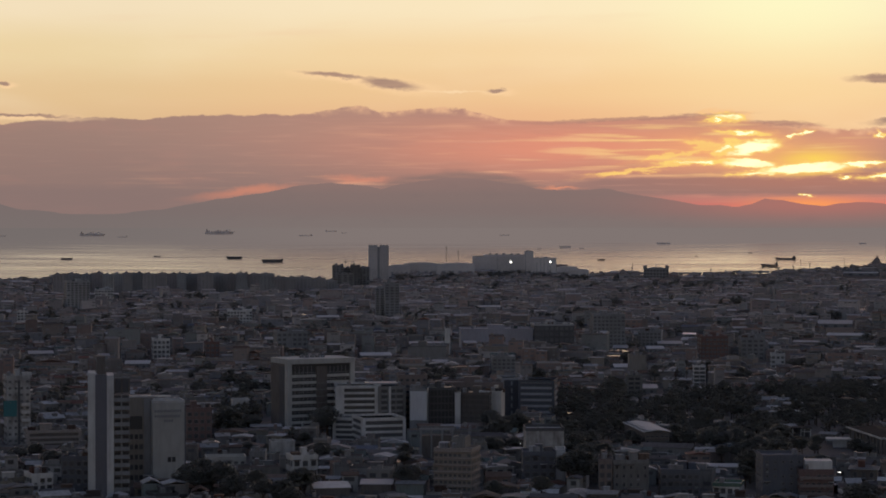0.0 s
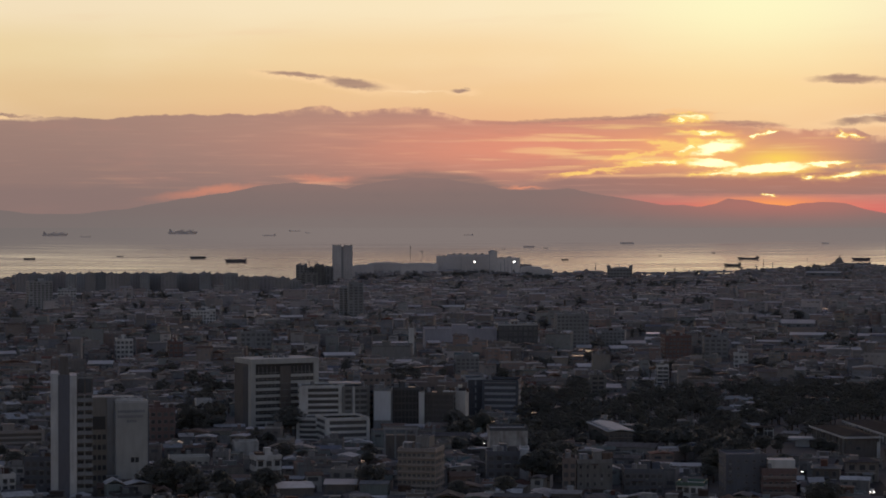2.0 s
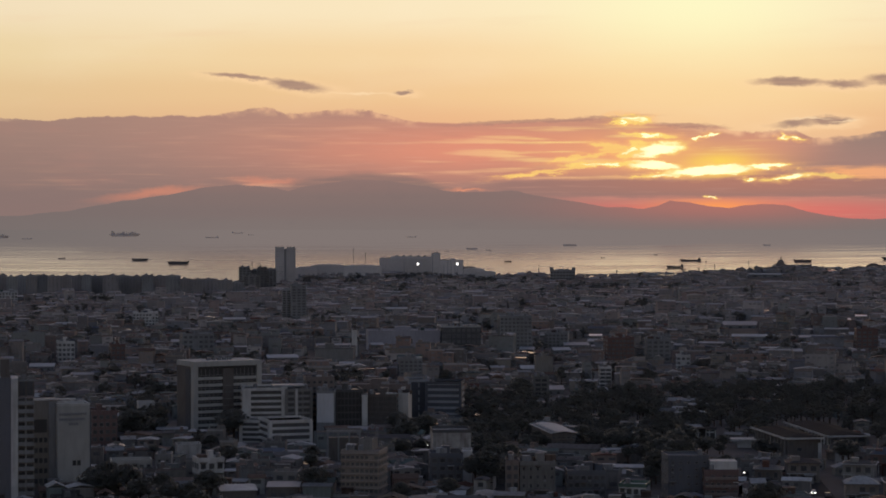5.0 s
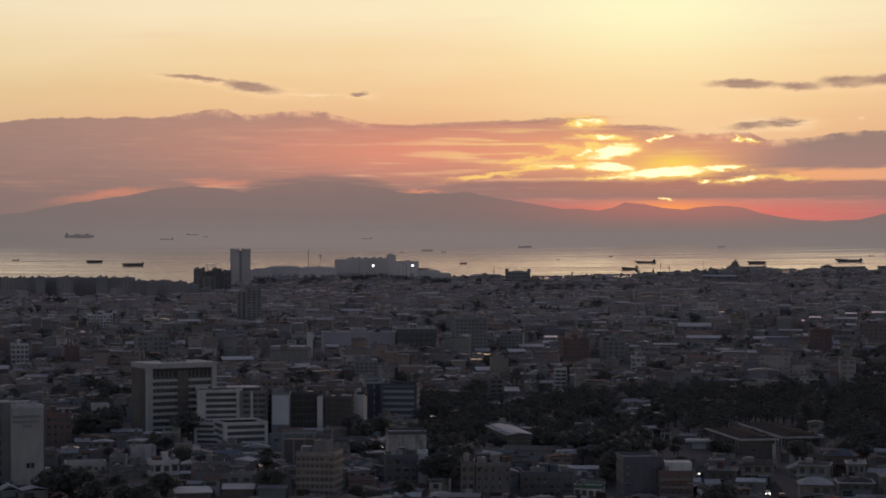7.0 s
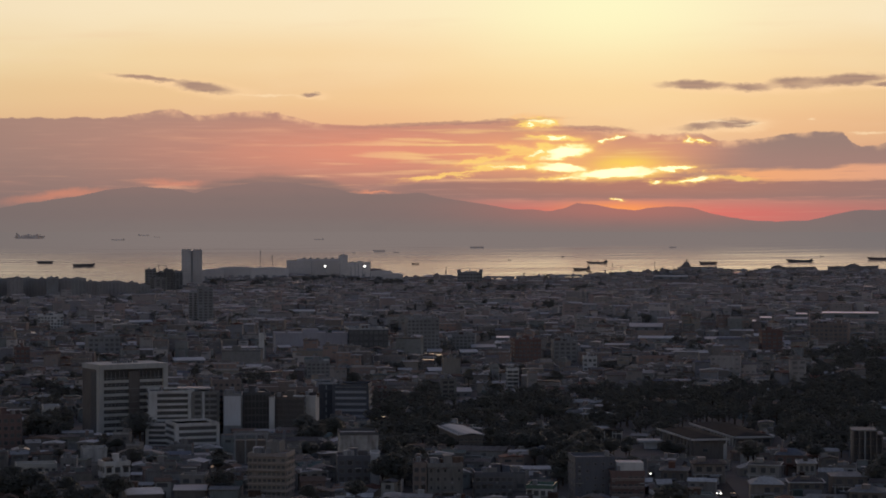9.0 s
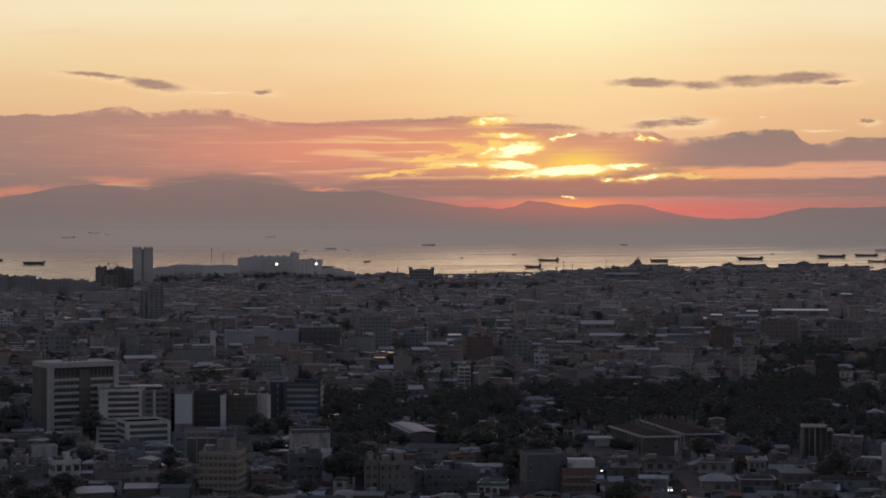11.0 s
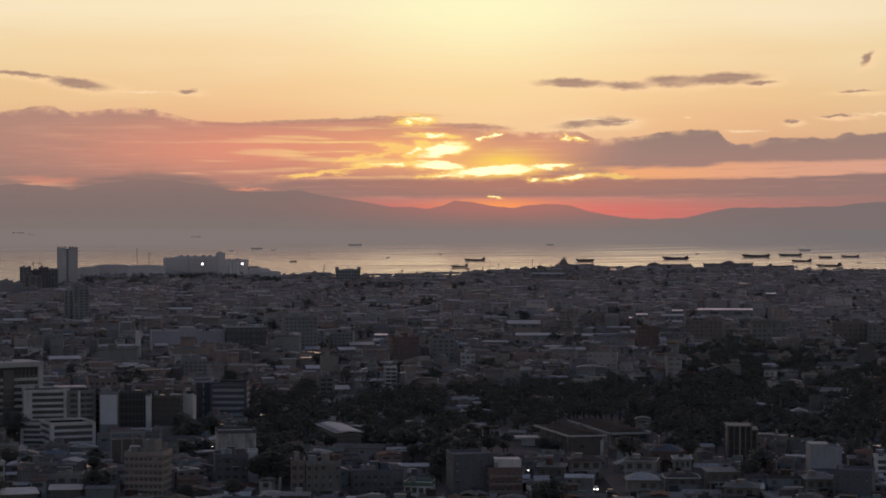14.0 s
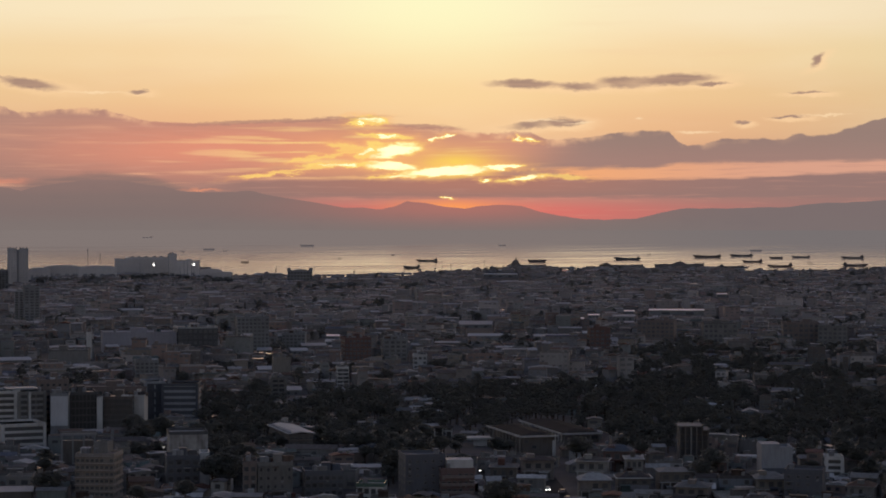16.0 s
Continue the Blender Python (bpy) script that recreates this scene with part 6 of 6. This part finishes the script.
# ---- trees ----
GREEN = [(832, 1056, 486, 497, 0.9), (690, 790, 494, 503, 0.7), (960, 1330, 700, 768, 0.86), (1000, 1110, 768, 806, 0.8), (1180, 1330, 760, 822, 0.75), (1310, 1500, 752, 842, 0.85), (1400, 1720, 690, 756, 0.94), (1080, 1260, 650, 700, 0.25),
         (1690, 1860, 690, 800, 0.95), (1735, 2500, 612, 700, 0.72), (1860, 2500, 700, 788, 0.9), (380, 445, 722, 778, 0.85), (535, 590, 752, 790, 0.9), (1000, 1052, 820, 880, 0.8), (326, 420, 822, 900, 0.5),
         (860, 932, 752, 800, 0.7), (740, 770, 830, 880, 0.5), (700, 760, 800, 850, 0.6), (1480, 1560, 700, 770, 0.9), (460, 520, 770, 800, 0.5), (2060, 2500, 790, 830, 0.4), (1000, 2500, 806, 900, 0.24)]


def green(x, y):
    p = 0.10 + 0.9 * max(0.0, noise.noise(Vector((x / 70.0, y / 14.0, 4.0))) - 0.05)
    x += 70 * noise.noise(Vector((x / 45.0, y / 9.0, 8.0)))
    y += 14 * noise.noise(Vector((x / 60.0, y / 12.0, 9.0)))
    for a, b, c, d, q in GREEN:
        if a < x < b and c < y < d:
            p = max(p, q)
    return p


def clump_faces(rng, c, r, flat=0.7):
    """An irregular eight-sided clump of foliage."""
    v = [(c[0] + dx * r * rng.uniform(0.6, 1.25), c[1] + dy * r * rng.uniform(0.6, 1.25), c[2] + dz * r * flat * rng.uniform(0.6, 1.25))
         for dx, dy, dz in ((1, 0, 0.1), (0, 1, -0.1), (-1, 0, 0.1), (0, -1, -0.1), (0.1, 0.1, 1), (0, 0, -1))]
    return v, ((0, 1, 4), (1, 2, 4), (2, 3, 4), (3, 0, 4), (1, 0, 5), (2, 1, 5), (3, 2, 5), (0, 3, 5))


def crown_points(rng, r, h, n):
    for _ in range(n):
        a, t = rng.uniform(0, math.tau), rng.random() ** 0.6
        z = rng.uniform(-1, 1)
        k = math.sqrt(max(0.0, 1 - z * z)) * t * r * rng.uniform(0.75, 1.15)
        yield (k * math.cos(a), k * math.sin(a), h + z * r * 0.62 * (1.0 if z > 0 else 0.6))


def tree_meshes(seed):
    rng = random.Random(seed)
    h, r = rng.uniform(5.5, 7.5), rng.uniform(3.4, 4.8)
    bm = bmesh.new()
    tube(bm, 0, 0, -0.3, h * 0.7, 0.32, 0.16, 7)
    for i in range(6):
        a = rng.uniform(0, math.tau)
        p0, p1 = Vector((0, 0, h * rng.uniform(0.4, 0.65))), Vector((r * 0.6 * math.cos(a), r * 0.6 * math.sin(a), h * rng.uniform(0.85, 1.1)))
        v = [bm.verts.new(p + Vector(o)) for p, s in ((p0, 0.12), (p1, 0.04)) for o in ((s, 0, 0), (0, s, 0), (-s, 0, 0), (0, -s, 0))]
        for j in range(4):
            bm.faces.new((v[j], v[(j + 1) % 4], v[4 + (j + 1) % 4], v[4 + j]))
    trunk = mesh_of("trunk", bm, bark)
    vs, fs = [], []
    for c in crown_points(rng, r, h, 190):
        v, f = clump_faces(rng, c, rng.uniform(0.35, 0.8))
        fs += [tuple(i + len(vs) for i in q) for q in f]
        vs += v
    for c in crown_points(rng, r * 1.06, h, 260):       # loose leaf sprays round the edge
        d = Vector((rng.uniform(-1, 1), rng.uniform(-1, 1), rng.uniform(-1, 1))).normalized() * rng.uniform(0.25, 0.5)
        e = d.orthogonal().normalized() * rng.uniform(0.15, 0.35)
        c = Vector(c)
        fs.append((len(vs), len(vs) + 1, len(vs) + 2, len(vs) + 3))
        vs += [tuple(c - d), tuple(c + e), tuple(c + d), tuple(c - e)]
    crown = bpy.data.meshes.new("crown")
    crown.from_pydata(vs, [], fs)
    crown.materials.append(leaves)
    return trunk, crown


class Heap:
    """Many small solids gathered into one mesh."""
    def __init__(self):
        self.v, self.f, self.m = [], [], []

    def add(self, verts, faces, mat, mtx):
        n = len(self.v)
        for p in verts:
            q = mtx @ Vector(p)
            self.v.append((q.x, q.y, q.z))
        for f in faces:
            self.f.append(tuple(i + n for i in f))
            self.m.append(mat)

    def box(self, mtx, x0, x1, y0, y1, z0, z1, mat, top=None):
        v = ((x0, y0, z0), (x1, y0, z0), (x1, y1, z0), (x0, y1, z0), (x0, y0, z1), (x1, y0, z1), (x1, y1, z1), (x0, y1, z1))
        if top is None:
            self.add(v, ((4, 5, 6, 7), (0, 1, 5, 4), (1, 2, 6, 5), (2, 3, 7, 6), (3, 0, 4, 7)), mat, mtx)
        else:
            self.add(v, ((0, 1, 5, 4), (1, 2, 6, 5), (2, 3, 7, 6), (3, 0, 4, 7)), mat, mtx)
            self.add(v[4:], ((0, 1, 2, 3),), top, mtx)

    def roof(self, mtx, x0, x1, y0, y1, z, rise, mat, along, o=0.5):
        a, b, c, d = x0 - o, x1 + o, y0 - o, y1 + o
        if along:
            v = ((a, c, z), (b, c, z), (b, d, z), (a, d, z), (a, (c + d) / 2, z + rise), (b, (c + d) / 2, z + rise))
            f = ((0, 1, 5, 4), (2, 3, 4, 5), (3, 0, 4), (1, 2, 5))
        else:
            v = ((a, c, z), (b, c, z), (b, d, z), (a, d, z), ((a + b) / 2, c, z + rise), ((a + b) / 2, d, z + rise))
            f = ((0, 4, 5, 3), (1, 2, 5, 4), (0, 1, 4), (2, 3, 5))
        self.add(v, f, mat, mtx)

    def made(self, name, mats, label, category):
        me = bpy.data.meshes.new(name)
        me.from_pydata(self.v, [], self.f)
        for m in mats:
            me.materials.append(m)
        me.polygons.foreach_set("material_index", self.m)
        return tagged(new(name, me), label, category, kind="stuff")


# ---- the sea of houses ----
def plots():
    """Plots of the city, row by row outwards: distance, bearing, width, depth, dice."""
    rng = random.Random(21)
    d = 655.0
    row = 0
    while True:
        y = drop_of(d)
        if y < 472:
            return
        step = (8.0 + 6.0 * min(1.0, max(0.0, (d - 900) / 2000))) * reach(y)[2]
        x = -160.0 + rng.uniform(0, 20)
        while x < 2420:
            big = rng.random()
            w = step * (rng.uniform(0.6, 1.25) if big < 0.8 else rng.uniform(1.3, 2.4))
            wide = w / d * F
            if y > shore(x) + 3 and rng.random() > 0.04:
                yield d + rng.uniform(-0.45, 0.45) * step, x + wide / 2, w * rng.uniform(0.8, 1.05), step * rng.uniform(0.6, 1.15), rng
            x += wide + (rng.uniform(4, 8) / d * F if rng.random() < 0.08 else rng.uniform(-0.3, 1.0) / d * F)
        d += step + (3.5 if row % 5 == 4 else 0.6)
        row += 1


def house_shape(rng, x, d, s, y):
    """Storeys, height and roof of one house; some streets are taller than others."""
    tall = rng.random() - 0.5 * noise.noise(Vector((x / 120.0, d / 160.0, 7.0)))
    if d < 1150:
        tall = tall * 0.82 - 0.02
    floors = 1 if tall < 0.34 else 2 if tall < 0.80 else 3 if tall < 0.95 else 4 if tall < 1.08 else rng.choice((5, 6))
    if y < 530:
        floors = min(floors, 3)
    return floors, floors * rng.uniform(2.5, 3.1) * s, rng.random()


near_houses, heaps, near_trees, far_trees = 0, [Heap(), Heap(), Heap()], 0, Heap()
variants = [tree_meshes(50 + i) for i in range(5)]
MAX_HOUSES, MAX_TREES = 300, 210


def free(x, y, wide):
    return not any(a - wide * 0.5 < x < b + wide * 0.5 and c < y < d for a, b, c, d in TAKEN)


def headroom(x, y, wide):
    """How high a house may stand, in sight units, in front of the buildings that show down to the street."""
    h = 999.0
    for a, b, c, d in TAKEN:
        if a - wide * 0.5 < x < b + wide * 0.5 and d <= y < d + 40 and d > 640:
            h = min(h, y - d + 16)
    return h


def put_house(m, w, d, floors, h, kind, rng):
    """A house of its own: walls, roof, windows and what stands on the roof."""
    hip = kind < 0.66
    ob = thing("house", m, ("low plastered town house under a pitched sheet roof" if hip else "plastered town house with a flat concrete roof"), "house", "houses of the near district")
    part("wall", boxes((-w / 2, w / 2, -d / 2, d / 2, 0, h)), wall_paint, ob)
    if hip:
        bm = bmesh.new()
        gable(bm, -w / 2, w / 2, -d / 2, d / 2, h, rng.uniform(0.4, 1.5), 0.45, 0.15, "x" if rng.random() < 0.6 else "y")
        part("roof", bm, roof_sheet, ob)
        if rng.random() < 0.5:
            q = rng.uniform(0.2, 0.5)
            part("lean_to", boxes((-w / 2, -w / 2 + w * q, -d / 2 - 2.2, -d / 2 - 0.02, 0, h * 0.5), (-w / 2 - 0.3, -w / 2 + w * q + 0.3, -d / 2 - 2.6, -d / 2 - 0.02, h * 0.5, h * 0.5 + 0.12)), roof_sheet, ob)
    else:
        part("parapet", ring(-w / 2 - 0.1, w / 2 + 0.1, -d / 2 - 0.1, d / 2 + 0.1, h - 0.25, h + 0.8, 0.25), wall_paint, ob)
        if rng.random() < 0.6:
            a = rng.uniform(-w * 0.35, w * 0.05)
            part("roof_room", boxes((a, a + w * 0.4, -d * 0.1, d * 0.35, h, h + 2.3), (a - 0.3, a + w * 0.4 + 0.3, -d * 0.1 - 0.5, d * 0.35 + 0.2, h + 2.3, h + 2.45)), roof_sheet, ob)
        if rng.random() < 0.6:
            bm = bmesh.new()
            x = rng.uniform(-w * 0.3, w * 0.3)
            tube(bm, x, -d * 0.25, h, h + 1.9, 0.6, 0.6, 9)
            part("water_tank", bm, steel, ob)
    for _ in range(rng.randint(0, 2)):
        q, e, g = rng.uniform(-w / 2, w * 0.3), rng.uniform(0.8, 2.4), rng.uniform(-d / 2, d * 0.2)
        z = h - 0.05 if not hip else 0.0
        g = g if not hip else -d / 2 - 2.0
        part("roof_shed" if not hip else "outbuilding", boxes((q, q + e, g, g + 1.9, z, z + rng.uniform(1.2, 2.4))), roof_sheet, ob)
    if rng.random() < 0.4:
        z = h / floors
        part("canopy", boxes((-w / 2, w / 2, -d / 2 - 1.3, -d / 2 - 0.02, z - 0.1, z + 0.08)), roof_sheet, ob)
    bays = max(1, int(w / 3.0))
    fh = h / floors
    me = window_mesh(w / bays * rng.choice((0.4, 0.5, 0.65)), fh * rng.choice((0.36, 0.46)), glass)
    for k in range(floors):
        for i in range(bays):
            if rng.random() > 0.25:
                shared("window", me, ob, pose(-w / 2 + (i + rng.uniform(0.42, 0.58)) * w / bays, -d / 2, (k + 0.55) * fh))


def add_tree(x, d, dep, wide, s, rng):
    global near_trees
    m = spot(x + rng.uniform(-0.4, 0.4) * wide, drop_of(d + rng.uniform(-0.4, 0.4) * dep), rng.uniform(0, 360))
    sc = rng.uniform(0.6, 1.25) * s
    if near_trees < MAX_TREES and d < 1100:
        tk, cr = rng.choice(variants)
        t = thing("tree", m @ Matrix.Scale(sc, 4), "broad dark green tree with a loose crown", "tree", "trees between the houses")
        shared("trunk", tk, t, Matrix())
        shared("crown", cr, t, Matrix())
        near_trees += 1
        return
    r = rng.uniform(2.8, 5.0) * sc
    hh = rng.uniform(4.0, 7.0) * sc
    for c in crown_points(rng, r, hh, 36 if d < 1500 else 14):
        v, f = clump_faces(rng, c, r * (rng.uniform(0.13, 0.28) if d < 1500 else rng.uniform(0.18, 0.38)))
        far_trees.add(v, f, 0, m)
    far_trees.box(m, -0.2, 0.2, -0.2, 0.2, -0.3, hh * 0.8, 1)


def heap_house(hp, m, w, dep, floors, h, kind, s, d, rng):
    """A house of the crowd: walls, roof, parapet, lean-to, tank and windows."""
    a, b = w / 2, dep / 2
    if kind < 0.62:
        hp.box(m, -a, a, -b, b, -0.2, h, 0)
        hp.roof(m, -a, a, -b, b, h - 0.05, rng.uniform(0.3, 1.5) * s, 1, rng.random() < 0.6)
    else:
        hp.box(m, -a, a, -b, b, -0.2, h, 0, 1 if rng.random() < 0.6 else None)
        if d < 2200:
            for q in ((-a, a, -b, -b + 0.25), (-a, a, b - 0.25, b), (-a, -a + 0.25, -b + 0.25, b - 0.25), (a - 0.25, a, -b + 0.25, b - 0.25)):
                hp.box(m, *q, h, h + 0.8 * s, 0)
        if rng.random() < 0.6:
            q = rng.uniform(-a * 0.7, a * 0.1)
            hp.box(m, q, q + a * rng.uniform(0.4, 1.0), -b * 0.2, b * 0.6, h, h + rng.uniform(1.8, 2.8) * s, 0, 1)
    if rng.random() < 0.45 and d < 2600:
        q, z = rng.uniform(-a, a * 0.3), h * rng.uniform(0.4, 0.75)
        hp.box(m, q, q + a * rng.uniform(0.5, 1.0), -b - rng.uniform(1.2, 2.6) * s, -b - 0.02, 0, z, 0, 1)
    if rng.random() < 0.25:
        q = rng.uniform(-a * 0.8, a * 0.6)
        hp.box(m, q, q + 1.1 * s, -b * 0.5, -b * 0.5 + 1.1 * s, h, h + rng.uniform(1.2, 2.6) * s, 2)
    if d < 1900:
        for _ in range(rng.randint(0, 3)):       # sheds, awnings and boxes that have grown on the house
            q, e, z = rng.uniform(-a, a * 0.7), rng.uniform(0.8, 2.6), h * rng.choice((0.0, 0.45, 1.0, 1.0))
            g = rng.uniform(-b, b * 0.5) if z > h * 0.9 else -b - rng.uniform(0.8, 1.8)
            hp.box(m, q, q + e, g, g + rng.uniform(1.0, 2.2), max(z - 0.1, 0), z + rng.uniform(0.7, 2.2), 0, 1)
    bays = max(1, int(w / s / (3.2 if d < 1500 else 4.5)))
    ww, wh = a / bays * rng.uniform(0.7, 1.4), h / floors * rng.uniform(0.32, 0.5)
    for k in range(floors):
        for i in range(bays):
            if rng.random() > (0.3 if d < 2000 else 0.6):
                z = h / floors * (k + rng.uniform(0.28, 0.36))
                c = -a + (i + rng.uniform(0.4, 0.6)) * w / bays
                hp.box(m, c - ww / 2, c + ww / 2, -b - 0.1 * s, -b, z, z + wh, 3)


# single large trees and groves that stand close to the tall buildings
rng = random.Random(77)
# bearings, drops, count, size
GROVES = [(1084, 1128, 796, 806, 7, 0.72), (540, 588, 768, 780, 6, 1.2), (372, 416, 772, 784, 6, 1.2), (418, 452, 770, 778, 3, 1.0), (1004, 1046, 858, 872, 5, 1.2), (1312, 1384, 806, 836, 12, 1.2),
          (1196, 1300, 790, 816, 12, 1.0), (860, 926, 770, 800, 9, 1.2), (328, 400, 872, 890, 6, 1.1), (1502, 1540, 800, 812, 4, 0.8), (1400, 1446, 798, 812, 5, 0.85), (1860, 1900, 838, 862, 4, 1.1)]
for x0, x1, y0, y1, n, size in GROVES:
    for _ in range(n):
        x, y = rng.uniform(x0, x1), rng.uniform(y0, y1)
        tk, cr = rng.choice(variants)
        t = thing("tree", spot(x, y, rng.uniform(0, 360)) @ Matrix.Scale(rng.uniform(0.8, 1.2) * size, 4), "large dark green tree with a dense crown", "tree", "trees between the houses")
        shared("trunk", tk, t, Matrix())
        shared("crown", cr, t, Matrix())
for d, x, w, dep, rng in plots():
    y = drop_of(d)
    wide = w / d * F
    s = reach(y)[2]
    tree = rng.random() < green(x, y)
    turn = 30 * noise.noise(Vector((x / 160.0, d / 130.0, 0.0))) + rng.uniform(-9, 9)
    if not free(x, y, wide):
        continue
    floors, h, kind = house_shape(rng, x, d, s, y)
    room = headroom(x, y, wide) * d / F
    if green(x, y) > 0.8:
        floors, h = 1, min(h, 3.4 * s)
    if tree:
        for k in range(1 if rng.random() < 0.5 else 2):
            if room > 9:
                add_tree(x, d, dep, wide, s, rng)
        continue
    if h > room:
        floors, h = 1, min(2.8 * s, room)
        if h < 2.0 * s:
            continue
    m = spot(x, y, turn)
    if near_houses < MAX_HOUSES and d < 860:
        near_houses += 1
        put_house(m, w, dep, floors, h, kind, rng)
    else:
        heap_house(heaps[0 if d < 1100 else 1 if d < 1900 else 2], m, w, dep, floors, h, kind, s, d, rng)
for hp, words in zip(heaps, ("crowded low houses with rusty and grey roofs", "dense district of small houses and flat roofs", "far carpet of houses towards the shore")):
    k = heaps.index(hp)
    hp.made("houses", ((wall_city, wall_mid, wall_hazed)[k], (roof_city, roof_mid, roof_hazed)[k], steel, glass_city if k == 0 else hazed_glass), words, "houses")
far_trees.made("trees", (leaves, bark), "dark green trees between houses and in parks", "trees")
